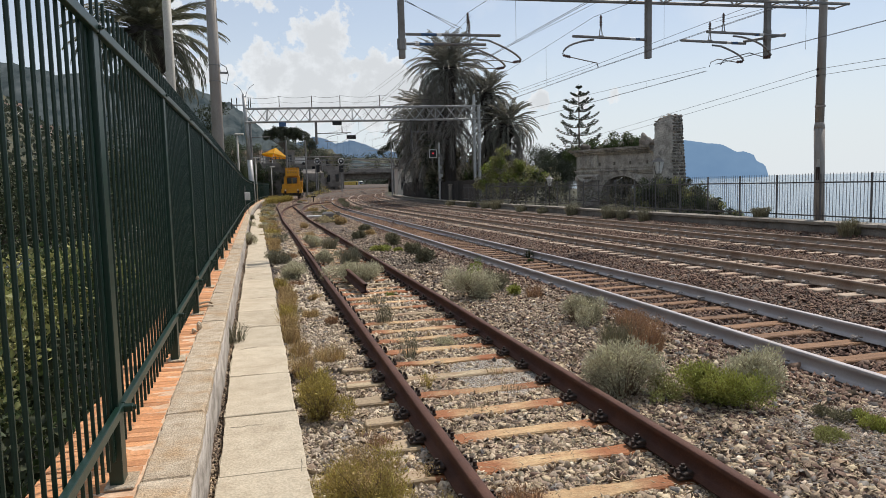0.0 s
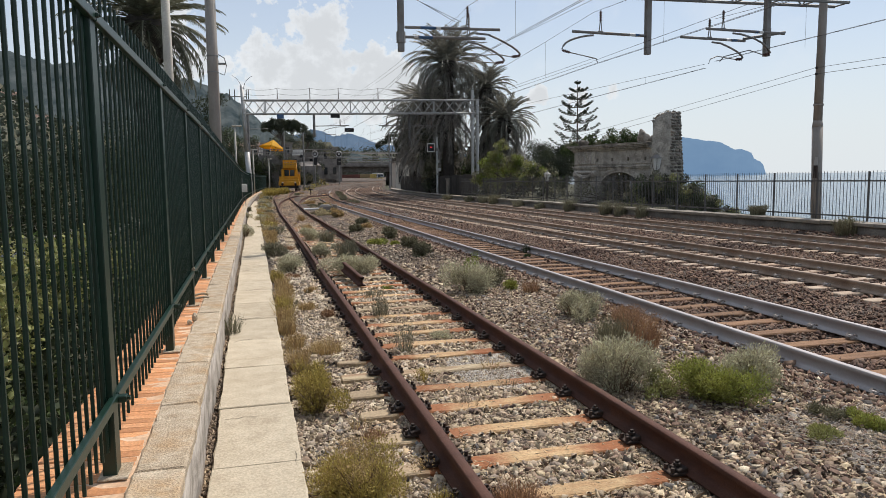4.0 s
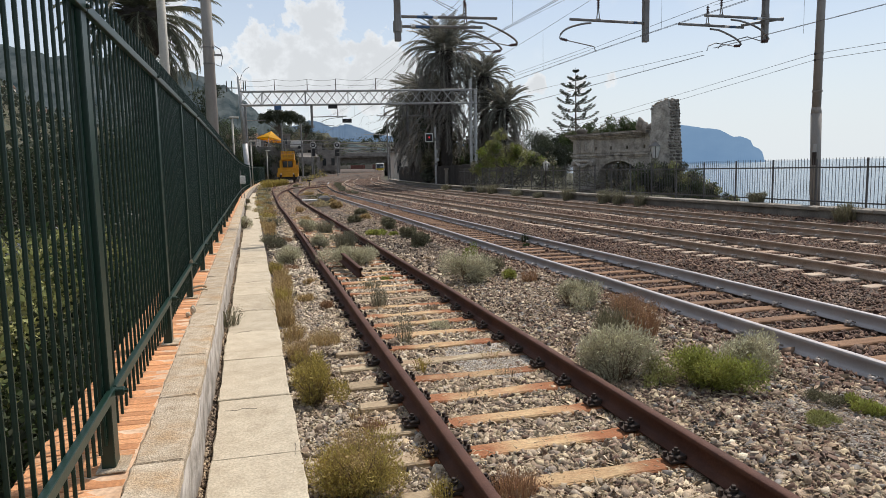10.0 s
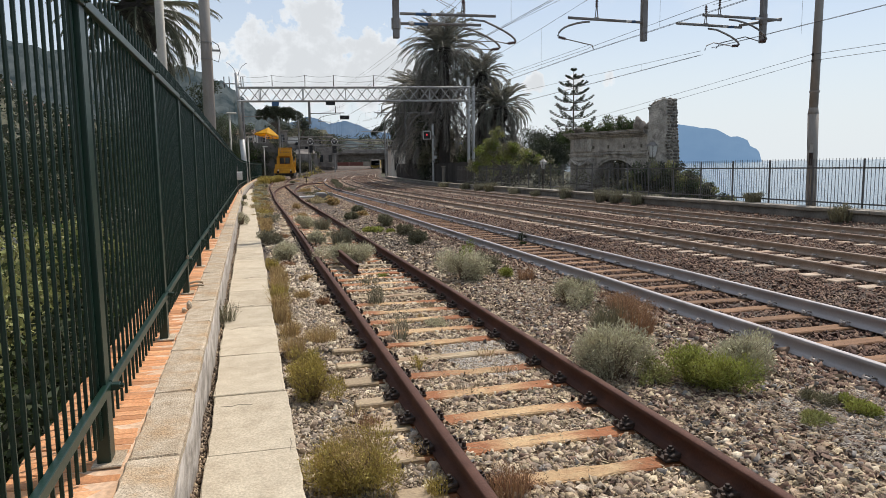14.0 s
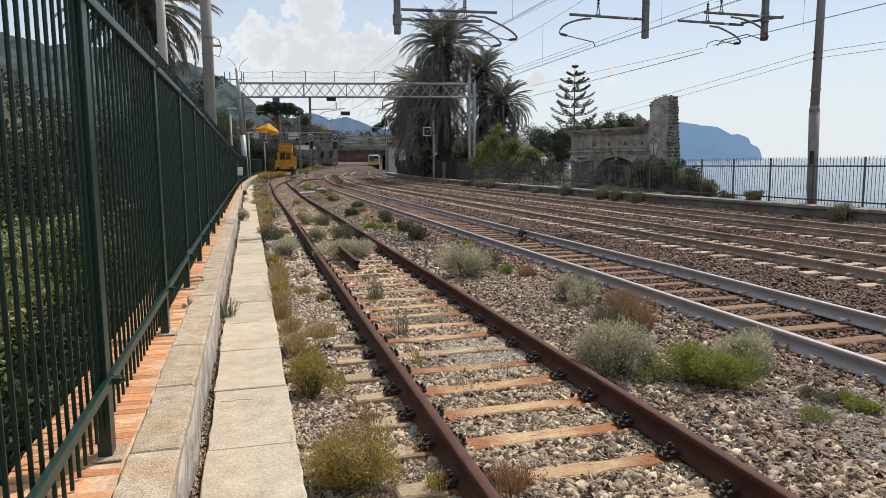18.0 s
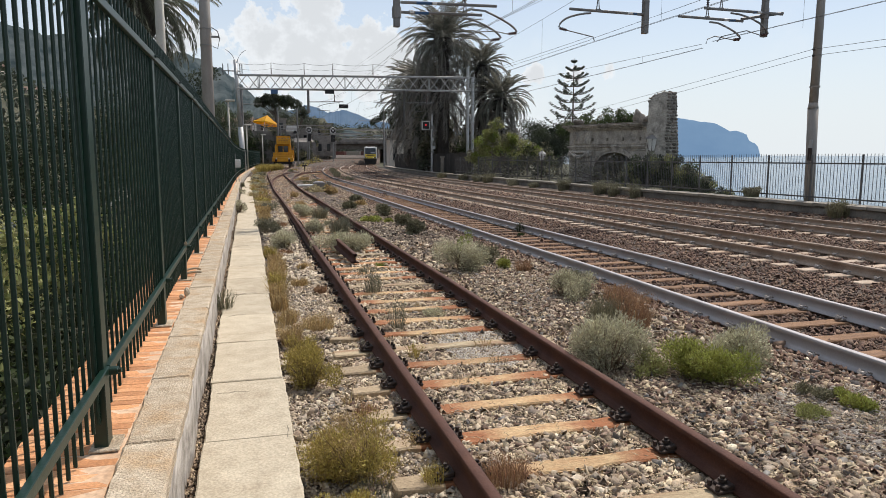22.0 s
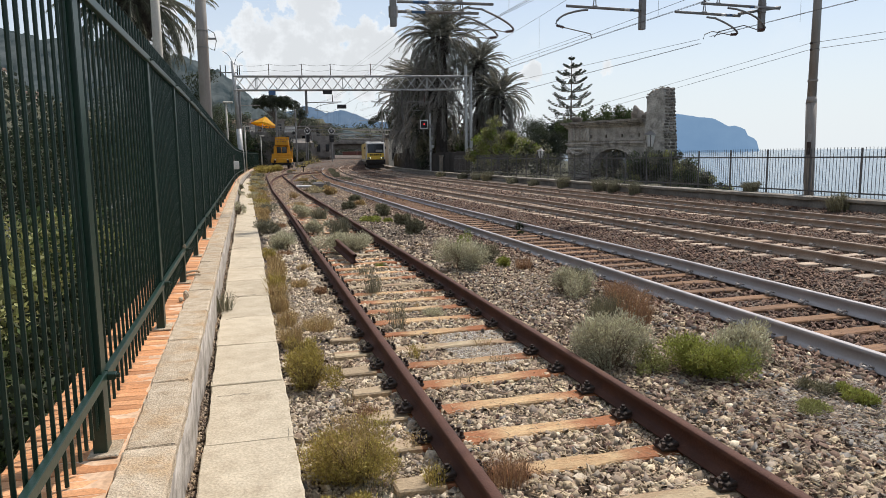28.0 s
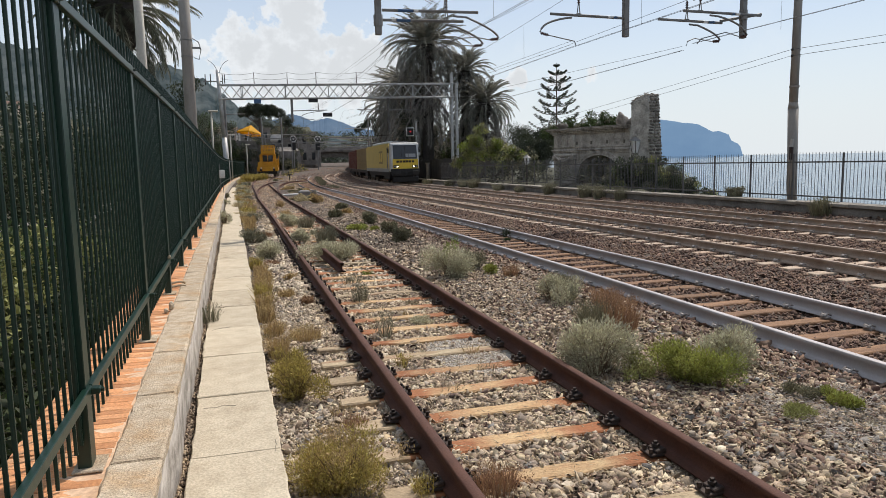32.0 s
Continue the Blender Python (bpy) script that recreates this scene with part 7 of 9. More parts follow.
    # tufts in the siding and beyond
    for k in range(40):
        y = 3.0 + 34 * rs.random() ** 1.3
        x = rs.choice((rs.uniform(-0.6, 0.6), rs.uniform(-1.3, -0.9), rs.uniform(1.0, 2.9)))
        tuft(x + float(siding_x(y)), y, 0.09, rs.uniform(0.05, 0.16), rs.choice((M["straw"], M["leaf_ochre"], M["leaf_dull"])), "dry grass tuft among the ballast stones", 500 + k, 40, 0.003 + y * 0.0003)
    for k in range(36):
        y = 40 + 55 * rs.random()
        x = float(siding_x(y)) + rs.choice((rs.uniform(1.3, max(1.5, float(main_x(0, y) - siding_x(y)) - 1.4)), rs.uniform(1.1, 1.9), rs.uniform(-1.9, -1.1)))
        m = rs.choice(("leaf_ochre", "leaf_pale", "leaf_grey", "straw"))
        if abs(x - float(crossover_x(y))) < 1.25:
            continue
        shrub(x, y, rs.uniform(0.22, 0.42), rs.uniform(0.12, 0.28), M[m], "dry scrubby weed between siding and running line", 700 + k, 0.04, 420, 40, 5, z=float(siding_z(y)) - 0.2, name="weed")
    for k in range(18):
        y = 60 + 50 * rs.random()
        spiky(float(main_x(1, y)) - 2.1 + rs.uniform(-0.4, 0.4), y, 0.4, rs.uniform(0.2, 0.5), M[rs.choice(("leaf_dull", "leaf_grey", "leaf_dull"))], "dry weeds between two running lines", 800 + k, 160, 0.025, 200, z=float(rail_z(y)) - 0.2)
    # plants along the sea wall
    for k, (x_, y_, r_, h_, m_) in enumerate(((-0.2, 36.5, 0.42, 0.75, "leaf_dull"), (-0.2, 31.9, 0.4, 0.75, "leaf_dull"), (-0.2, 30.4, 0.36, 0.7, "leaf_dull"), (-0.2, 28.4, 0.34, 0.65, "leaf_dull"), (0.55, 21.6, 0.36, 0.36, "leaf_dull"), (-0.05, 16.9, 0.42, 0.6, "leaf_grey"),
                                              (-0.25, 41.0, 0.5, 0.4, "leaf_dull"), (-0.25, 45.0, 0.6, 0.5, "leaf_dull"), (-0.2, 51.0, 0.6, 0.8, "leaf_grey"), (-0.2, 58, 0.8, 0.6, "leaf_grey"), (-0.2, 66, 0.9, 0.6, "leaf_grey"), (-0.2, 54.0, 0.6, 0.7, "leaf_dull"))):
        spiky(float(seawall_x(y_)) + x_, y_, r_, h_, M[m_], "scrubby plant at the foot of the sea wall", 600 + k, 420, 0.014, 1100, z=float(rail_z(y_)) + (0.34 if x_ > 0 else -0.1))


def bushy(name, label, centres, radii, count, size, materials, seed, base, group="", trunk=True, category="tree"):
    """A tree or big bush: trunk with limbs, and crown clumps in one or two tones."""
    rs = np.random.RandomState(seed)
    g = thing(name, label, category, group=group)
    centres, radii = np.asarray(centres, float), np.asarray(radii, float)
    # break the blobs into smaller clumps for an uneven outline
    cc, rr = [], []
    for c, r in zip(centres, radii):
        for k in range(9):
            d = rs.normal(0, 1, 3)
            d /= np.linalg.norm(d)
            cc.append(c + d * r * rs.uniform(0.35, 0.8))
            rr.append(r * rs.uniform(0.3, 0.5))
    cc, rr = np.array(cc), np.array(rr)
    count, size = int(count * 0.6), size * 1.06
    for k, m in enumerate(materials):
        part("crown", leaf_cloud("crown", cc[k::len(materials)], rr[k::len(materials)], count // len(materials), size, m, rs, 1.9, 0.2, 0.35), None, g)
    if trunk:
        top = centres.mean(0)
        bx, by, bz = base
        h = max(0.5, top[2] - bz)
        part("trunk", rod((bx, by, bz), (top[0], top[1], bz + h * 0.7), h * 0.035 + 0.06, h * 0.02 + 0.03, 8), M["bark"], g)
        for c in centres[:6]:
            part("limb", rod((top[0], top[1], bz + h * 0.55), tuple(c), h * 0.015 + 0.03, 0.02, 6), M["bark"], g)
    return g


def frond_mesh(name, length, droop, material, seed, pairs=34, leaf=0.55):
    """A feather leaf: an arching rib along +x with narrow leaflets on both sides."""
    rs = np.random.RandomState(seed)
    t = np.linspace(0, 1, pairs)
    ang = np.radians(60) - droop * t ** 1.25
    dx, dz = np.cos(ang), np.sin(ang)
    step = length / pairs
    x, z = np.cumsum(dx) * step, np.cumsum(dz) * step
    rib = np.stack([x, np.zeros_like(x), z], -1)
    V, F = [], []
    for k in range(pairs):
        w = 0.05 * (1 - t[k]) + 0.012
        V += [rib[k] + (0, -w, 0), rib[k] + (0, w, 0), rib[k] + (0, 0, w)]
    for k in range(pairs - 1):
        a, b = 3 * k, 3 * k + 3
        F += [(a, b, b + 1), (a, b + 1, a + 1), (a + 1, b + 1, b + 2), (a + 1, b + 2, a + 2), (a + 2, b + 2, b), (a + 2, b, a)]
    for k in range(2, pairs):
        l = leaf * (0.55 + 0.9 * math.sin(math.pi * min(0.97, t[k] * 0.9 + 0.1))) * rs.uniform(0.8, 1.1)
        T = np.array([dx[k], 0, dz[k]])
        for s in (-1, 1):
            o = np.array([0, s, 0]) * 0.6 + T * 0.9 + np.array([-dz[k], 0, dx[k]]) * 0.12 + np.array([0, 0, -0.32]) + rs.normal(0, 0.07, 3)
            o /= np.linalg.norm(o)
            a = rib[k]
            i = len(V)
            V += [a - T * 0.02, a + T * 0.035, a + o * l * 0.6 + T * 0.02, a + o * l + np.array([0, 0, -0.08 * l])]
            F += [(i, i + 1, i + 2), (i, i + 2, i + 3)]
    return arrays_mesh(name, np.array(V), np.array(F), material)


def palm(x, y, z0, crown_z, length, seed, label, live=46, hang=26, trunk_r=0.42, skirt=0.0, green="palm_green", dead="palm_dry", droop=(0.9, 1.45, 1.95), first=-22, last=84):
    """A date palm: ringed trunk, a heart of leaf bases, arching live fronds, and dead fronds hanging down the trunk."""
    rs = random.Random(seed)
    g = thing("palm_tree", label, "palm tree", group="palm trees")
    bm = bmesh.new()
    n = 14
    for k in range(n):
        za, zb = z0 + (crown_z - z0) * k / n, z0 + (crown_z - z0) * (k + 1) / n
        bm_rod(bm, (x, y, za), (x, y, zb), trunk_r * (1.12 if k % 2 else 1.0), trunk_r * (1.0 if k % 2 else 1.12), 10)
    part("trunk", bm, M["palm_trunk"], g)
    bm = bmesh.new()
    bmesh.ops.create_icosphere(bm, subdivisions=2, radius=trunk_r * 2.0, matrix=pose(x, y, crown_z - trunk_r * 0.9) @ Matrix.Diagonal((1, 1, 1.4, 1)))
    for v in bm.verts:
        v.co += Vector(noise.noise_vector(v.co * 2)) * 0.15
    part("heart", bm, M["palm_trunk"], g)
    kinds = [frond_mesh("frond", length * f, d, M[green], seed * 10 + k, 54, length * 0.115) for k, (d, f) in enumerate(zip(droop, (0.86, 1.0, 1.0)))]
    dry = [frond_mesh("dry_frond", length * 0.8, d, M[dead], seed * 10 + 5 + k, 32, length * 0.10) for k, d in enumerate((1.2, 1.6))]
    for k in range(live):
        u = k / live
        tilt = first + (last - first) * u          # upright in the middle, drooping outside
        m = pose(x, y, crown_z + 0.3 * (1 - u), 0, 0, k * 137.5 + rs.uniform(-8, 8)) @ pose(0.2 * u, 0, 0, rs.uniform(-8, 8), tilt + rs.uniform(-6, 6), 0)
        piece("frond", kinds[0 if u < 0.3 else 1 if u < 0.62 else 2], g, m)
    for k in range(hang):
        m = pose(x, y, crown_z - 0.3 - skirt * rs.random(), 0, 0, k * 137.5 + rs.uniform(-20, 20)) @ pose(0.25, 0, 0, rs.uniform(-10, 10), 80 + rs.uniform(-22, 22), 0)
        piece("dry_frond", dry[k % 2], g, m)
    return g


def build_trees():
    # tall date palms behind the outer track
    palm(19.9, 79.1, -0.6, 14.2, 5.7, 41, "tall dark date palm with a huge drooping crown", 104, 130, 0.6, 7.5)
    palm(20.6, 95.0, -0.6, 10.9, 5.5, 43, "dark date palm below its taller neighbour", 90, 90, 0.6, 7.0, first=-8)
    palm(19.0, 84.0, -0.5, 10.2, 4.6, 47, "dark date palm among its neighbours", 80, 90, 0.55, 6.0, first=-5)
    palm(20.9, 100.0, -0.6, 9.2, 5.5, 48, "lower dark date palm further down the line", 80, 70, 0.6, 5.0, first=5, last=95)
    palm(24.2, 78.2, -0.4, 11.3, 3.8, 42, "dark date palm with arching fronds", 84, 100, 0.45, 6.5)
    palm(25.5, 75.6, -0.4, 7.6, 4.2, 44, "lower date palm with drooping fronds", 88, 70, 0.45, 3.5, first=-14)
    bushy("tree", "dark trees filling the gaps behind the palms", [(22.5, 88, 2.5), (25, 87, 3.5), (27.5, 86, 3.0), (20, 89, 4), (28.8, 85, 1.5)], [2.2, 2.2, 2.0, 2.2, 1.8], 7000, 0.2, [M["leaf_dark"]], 91, (25, 87, -0.5))
    # palms in the garden on the land side
    palm(-6.2, 34.0, -1.2, 8.3, 3.5, 45, "garden date palm behind the green fence", 84, 30, 0.5, 1.5, "palm_garden", "palm_garden", droop=(0.7, 1.1, 1.5), last=80)
    # ivy-dark column of foliage round the palm trunks
    bushy("cypress", "dark ivy-clad column of foliage below the palms", [(19.6, 82, z) for z in (1.5, 3.5, 5.5, 7.5, 9.5, 11)] + [(21.2, 83, 4), (20.6, 90, 5), (22, 83, 2), (23.6, 81, 2.6), (25.2, 79, 4)], [2.6, 2.7, 2.6, 2.4, 2.1, 1.6, 2.2, 2.6, 2.4, 2.0, 2.0], 30000, 0.17, [M["leaf_dull"], M["leaf_hazed"], M["palm_dry"]], 51, (19.6, 82, -0.5))
    bushy("bush", "dark bush between two palms", [(25.2, 80, 2.5), (24, 80.5, 3), (26, 80, 5), (23.2, 80, 2)], [2.2, 1.8, 2.0, 2.0], 3600, 0.15, [M["leaf_dark"], M["leaf_mid"]], 52, (25, 80, -0.5))
    bushy("bush", "round green shrub behind the signal", [(18.9, 83.0, 2.6), (19.6, 83.4, 3.5), (18.6, 85.0, 3.2), (19.2, 83.2, 1.4), (20.1, 83.0, 2.3)], [1.2, 1.1, 1.1, 1.3, 1.2], 9000, 0.1, [M["leaf_mid"], M["leaf_dull"]], 53, (19.2, 83.5, -0.6))
    bushy("tree", "light green leafy tree beside the gantry post", [(18.6, 58.4, 3.2), (17.6, 58.6, 2.4), (19.8, 58, 2.4), (18.5, 58.6, 1.5), (20.5, 57.5, 1.5), (16.9, 58.5, 1.4), (18.9, 58.2, 4.2), (21.3, 57.2, 2.4), (22.0, 56.8, 1.7), (20.2, 58.0, 3.2)], [1.0, 0.9, 1.0, 1.1, 0.9, 0.8, 0.7, 0.8, 0.8, 0.8], 22000, 0.075, [M["leaf_light"], M["leaf_bright"], M["leaf_light"], M["leaf_dull"]], 54, (18.5, 58.5, -0.4))
    bushy("hedge", "dark overgrown hedge behind the railway fence", [(18.5 + k * 0.75, 62 - k * 1.3, 0.9 + 0.5 * math.sin(k * 2.1)) for k in range(6)], [1.3] * 6, 4500, 0.12, [M["leaf_dark"], M["leaf_grey"]], 55, (20, 60, -0.4))
    bushy("bush", "brown dry scrub behind the railway fence", [(19.5 + k * 0.9, 47 - k * 0.9, 0.3 + 0.3 * math.sin(k * 1.7)) for k in range(6)], [0.9] * 6, 2600, 0.08, [M["leaf_grey"], M["leaf_dull"]], 56, (20, 46, -0.4), category="bush")
    bushy("bush", "large dark green bush before the ruined gateway", [(20.9, 40.3, -0.2), (21.4, 40.0, 0.35), (21.5, 39.9, 0.95), (22.3, 39.4, 1.2), (22.9, 38.8, 1.0), (22.0, 39.6, 0.75), (22.6, 39.1, 0.8), (23.1, 38.7, 0.6), (23.5, 38.0, 0.3), (23.9, 37.4, -0.05), (24.2, 36.8, -0.4), (24.7, 35.9, -0.75), (25.1, 35.2, -1.1), (21.3, 39.6, -0.5), (22.0, 38.9, -0.3), (22.7, 38.4, -0.3), (23.3, 37.6, -0.5), (22.4, 39.9, 0.1), (22.0, 38.4, 1.0), (22.8, 37.6, 1.0), (23.24, 36.7, 0.5), (23.7, 35.8, -0.1), (23.3, 35.9, -0.5), (24.2, 34.8, -0.75), (22.8, 36.8, -0.2), (24.5, 34.2, -1.0), (23.0, 37.0, 0.25), (23.4, 36.4, -0.1), (23.7, 35.9, -0.45), (24.0, 35.3, -0.75), (24.3, 34.9, -1.0), (23.1, 36.3, -0.7), (22.3, 38.0, 0.3)], [0.75, 0.8, 0.75, 0.75, 0.75, 0.8, 0.8, 0.8, 0.75, 0.7, 0.65, 0.6, 0.6, 0.8, 0.85, 0.85, 0.75, 0.8, 0.75, 0.75, 0.75, 0.7, 0.75, 0.65, 0.8, 0.7, 0.85, 0.85, 0.8, 0.8, 0.75, 0.9, 0.9], 110000, 0.055, [M["leaf_dark"], M["leaf_mid"], M["leaf_light"], M["leaf_dark"], M["leaf_dull"]], 57, (22.4, 39.2, -0.6), category="bush")
    bushy("hedge", "olive-green shrubs growing behind the gateway", [(25.2, 57.0, 4.0), (26.4, 56.3, 4.3), (27.9, 56, 4.5), (28.9, 55.6, 4.75), (27.3, 56.5, 3.6), (29.4, 55.4, 4.2), (25.8, 56.6, 3.4), (24.6, 57.2, 3.8), (29.9, 55.0, 4.6), (30.3, 54.8, 3.8)], [0.75, 0.85, 0.95, 1.0, 1.1, 1.05, 1.0, 0.8, 0.9, 0.9], 22000, 0.085, [M["leaf_mid"], M["leaf_dull"], M["leaf_mid"]], 58, (27.5, 56.5, -0.4))
    bushy("tree", "dark trees beyond the gateway", [(27, 88, 2.6), (30, 87, 3.6), (33, 86, 4.5), (36.5, 88, 4.0), (39.5, 85, 4.6), (34, 84, 2.4), (29.5, 85, 1.8), (41, 80, 3.4), (31.5, 86.5, 3.0), (35, 87, 3.6)], [2.2, 2.1, 2.0, 2.3, 2.0, 2.4, 2.4, 2.0, 2.2, 2.2], 66000, 0.075, [M["leaf_hazed"], M["leaf_dark"], M["leaf_hazed"]], 59, (33, 86, -0.5))
    bushy("bush", "mid-green shrubs beyond the lantern", [(22.5, 66, 1.3), (24.2, 65, 1.8), (26, 64, 1.5), (21, 67, 0.9)], [1.5, 1.6, 1.5, 1.4], 3000, 0.12, [M["leaf_mid"], M["leaf_grey"]], 60, (23, 66, -0.4), category="bush")
    bushy("bush", "olive scrub below the road bridge", [(38.5, 196, 0.8), (42, 190, 1.6), (46, 182, 2.2), (35, 150, 1.2), (38, 142, 2.0), (31, 128, 1.6), (28, 112, 1.5)], [2.2, 2.6, 2.8, 2.6, 2.8, 2.4, 2.2], 5200, 0.26, [M["leaf_hazed"], M["leaf_grey"]], 61, (40, 170, -1), category="bush")
    bushy("bush", "dark shrubbery behind the iron gate", [(21.24 + 0.2385 * u + 0.971 * d, 48.78 - 0.971 * u + 0.2385 * d, z) for u, d, z in ((2.2, 1.9, 0.3), (3.2, 1.8, 0.5), (4.2, 1.8, 0.5), (5.2, 1.8, 0.5), (6.2, 1.8, 0.5), (7.2, 1.8, 0.3), (3.0, 2.0, 1.6), (4.2, 2.0, 1.9), (5.4, 2.0, 1.9), (6.6, 2.0, 1.5), (1.2, 2.2, 1.2), (0.4, 2.4, 0.4))], [0.95] * 12, 34000, 0.08, [M["leaf_dark"], M["leaf_grey"]], 66, (24.2, 44.9, -0.5), category="bush")
    bushy("tree", "dark evergreen trees beside the gateway", [(25.2, 66, 1.9), (26.8, 66.5, 2.7), (28.6, 66, 3.0), (29.8, 65, 2.2), (24.0, 66.8, 1.2), (27.4, 65.5, 1.4)], [1.5, 1.5, 1.4, 1.5, 1.4, 1.7], 60000, 0.06, [M["leaf_hazed"], M["leaf_dark"], M["leaf_hazed"]], 67, (27, 66, -0.5))
    bushy("ivy", "dark ivy hanging over the terrace wall", [(-7 + 0.9 * k, 121.2, 2.6 + 1.6 * math.sin(k * 1.3)) for k in range(9)], [1.3] * 9, 5500, 0.18, [M["leaf_hazed"], M["leaf_mid"]], 68, (-3, 121, -1), trunk=False, category="ivy")
    bushy("bush", "dark scrub at the foot of the far retaining wall", [(5.5 + 0.9 * k, 158.5, 0.6 + 1.2 * math.sin(k * 1.7) ** 2) for k in range(8)], [1.3] * 8, 12000, 0.12, [M["leaf_hazed"], M["leaf_grey"]], 69, (8, 158, -1), trunk=False, category="bush")
    bushy("tree", "dark evergreen trees before the tall conifer", [(29.6, 71.4, 3.4), (30.9, 70.9, 4.3), (31.9, 70.6, 3.6), (30.4, 71.0, 2.8), (31.4, 70.6, 2.4), (29.2, 71.6, 2.6), (30.0, 71, 1.2)], [1.0, 0.95, 0.9, 1.2, 1.2, 1.2, 1.3], 16000, 0.085, [M["leaf_hazed"], M["leaf_dark"], M["leaf_hazed"]], 90, (30.5, 71, -0.5))
    bushy("tree", "round pine crown rising beyond the outer track", [(27.9, 172, 9.2), (29.2, 171.5, 9.9), (30.8, 171, 10.8), (32.6, 171, 11.2), (34.5, 170, 10.8), (32.5, 172, 9.0), (34.6, 171, 8.6), (33.0, 171, 7.2)], [0.9, 1.2, 1.6, 1.7, 1.7, 1.6, 1.7, 1.5], 20000, 0.13, [M["leaf_hazed"], M["leaf_dark"]], 95, (32.5, 172, -1))
    bushy("tree", "grey-green trees along the road beyond the bridge", [(14 + 3.2 * k, 226 + 2 * (k % 3), 5.2 + 1.3 * ((k * 5) % 4) / 3) for k in range(13)], [2.0] * 13, 24000, 0.16, [M["leaf_hazed"], M["leaf_grey"]], 96, (30, 228, -1), trunk=False)
    bushy("ivy", "grey-green creepers covering the terrace wall", [(-8 + 0.85 * k, 121.4, 0.6 + 4.6 * ((k * 7) % 5) / 4) for k in range(15)], [1.35] * 15, 22000, 0.1, [M["leaf_hazed"], M["leaf_grey"], M["leaf_hazed"]], 97, (-2, 121, -1), trunk=False, category="ivy")
    rf = random.Random(5)
    far = []
    for k in range(34):
        y = 108 + 92 * rf.random()
        far.append((float(main_x(0, y)) - rf.uniform(2.2, 9.0), y, float(rail_z(y)) - 0.1))
    bushy("bush", "low dry scrub over the far junction", far, [0.7] * len(far), 5200, 0.16, [M["leaf_grey"], M["leaf_hazed"]], 92, (12, 150, -1), trunk=False, category="bush")
    # trees added to darken what shows through the bridge opening
    bushy("tree", "dark trees added behind the road bridge's opening", [(20 + 4.5 * k, 369 + 3 * (k % 3), 1.5 + 2.5 * ((k * 7) % 3)) for k in range(15)], [4.2] * 15, 7000, 0.5, [M["leaf_hazed"]], 93, (50, 362, -2), trunk=False)
    bushy("bush", "dark creeper over the far retaining wall", [(4.6 + 1.15 * k, 159.4 + 0.2 * k, 1.0 + 3.0 * ((k * 5) % 4) / 3) for k in range(8)] + [(13 + 0.3 * k, 196 + 1.6 * k, 1.2 + 0.5 * k) for k in range(7)], [1.2] * 15, 20000, 0.12, [M["leaf_hazed"], M["leaf_grey"]], 94, (8, 159, -1), trunk=False, category="bush")
    norfolk_pine(33.55, 74.0, -0.5, 12.2)
    # umbrella pine and trees on the terrace side
    bushy("umbrella_pine", "dark umbrella pine with a flat spreading crown", [(0.5 + 0.62 * k, 139.5 + 0.5 * (k % 3), 11.1 + 1.0 * math.sin(math.pi * k / 11)) for k in range(12)] + [(2.2, 140, 11.0), (3.6, 140, 11.3), (5.0, 140, 11.2), (6.2, 140, 10.9)], [1.0] * 12 + [1.2] * 4, 44000, 0.1, [M["leaf_hazed"], M["leaf_dark"], M["leaf_hazed"]], 62, (3.6, 140, 5))
    bushy("tree", "thin open pine branch beside the umbrella pine", [(8.3, 139.5, 10.6), (9.2, 139.5, 9.6), (8.6, 139.5, 8.9)], [0.8, 0.8, 0.7], 1500, 0.15, [M["leaf_hazed"]], 98, (7.6, 140, 5))
    bushy("tree", "dark mass of trees on the terrace slope", [(-8, 120, 4), (-5, 121, 6.5), (-9, 122, 8), (-12, 125, 6), (-3.2, 119.5, 3.5), (-6, 118, 2), (-2, 130, 7.8), (-6.5, 128, 9)], [3.0, 2.6, 3.0, 3.2, 2.0, 2.4, 1.9, 2.4], 38000, 0.115, [M["leaf_hazed"], M["leaf_mid"], M["leaf_hazed"]], 63, (-7, 121, -1))
    bushy("tree", "dark trees above the far retaining wall", [(10, 165, 9), (13.5, 168, 8.4), (17, 171, 7.6), (7, 160, 9.4), (20, 175, 6.5), (11, 172, 11), (15, 190, 9.5), (5, 175, 11)], [2.4, 2.2, 2.2, 2.3, 2.0, 2.6, 2.6, 3.0], 20000, 0.15, [M["leaf_hazed"], M["leaf_hazed"], M["leaf_grey"]], 64, (12, 168, 5))
    bushy("bush", "dry scrub on the bank beside the far tracks", [(6.6, 112, -0.5), (7.4, 119, -0.5), (8.8, 128, -0.4), (10.6, 138, -0.3), (5.6, 104, -0.4), (12.2, 150, -0.2)], [1.0, 1.2, 1.4, 1.5, 0.9, 1.6], 3600, 0.14, [M["leaf_grey"], M["leaf_olive"]], 65, (8, 130, -1), trunk=False, category="bush")
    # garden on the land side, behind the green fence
    # one hedge in two leaf tones: sunlit top and shaded foot painted as colour
    bushy("hedge", "green hedge behind the fence, its sunlit top put into lighter leaves", [(-4.35 - 0.45 * (k % 2), 5.4 + 0.42 * k, 0.5 + 0.12 * math.sin(k * 1.9)) for k in range(18)], [0.56] * 18, 26000, 0.042, [M["leaf_light"], M["leaf_light"], M["leaf_mid"]], 70, (-4.6, 8.5, -1.2), category="hedge")
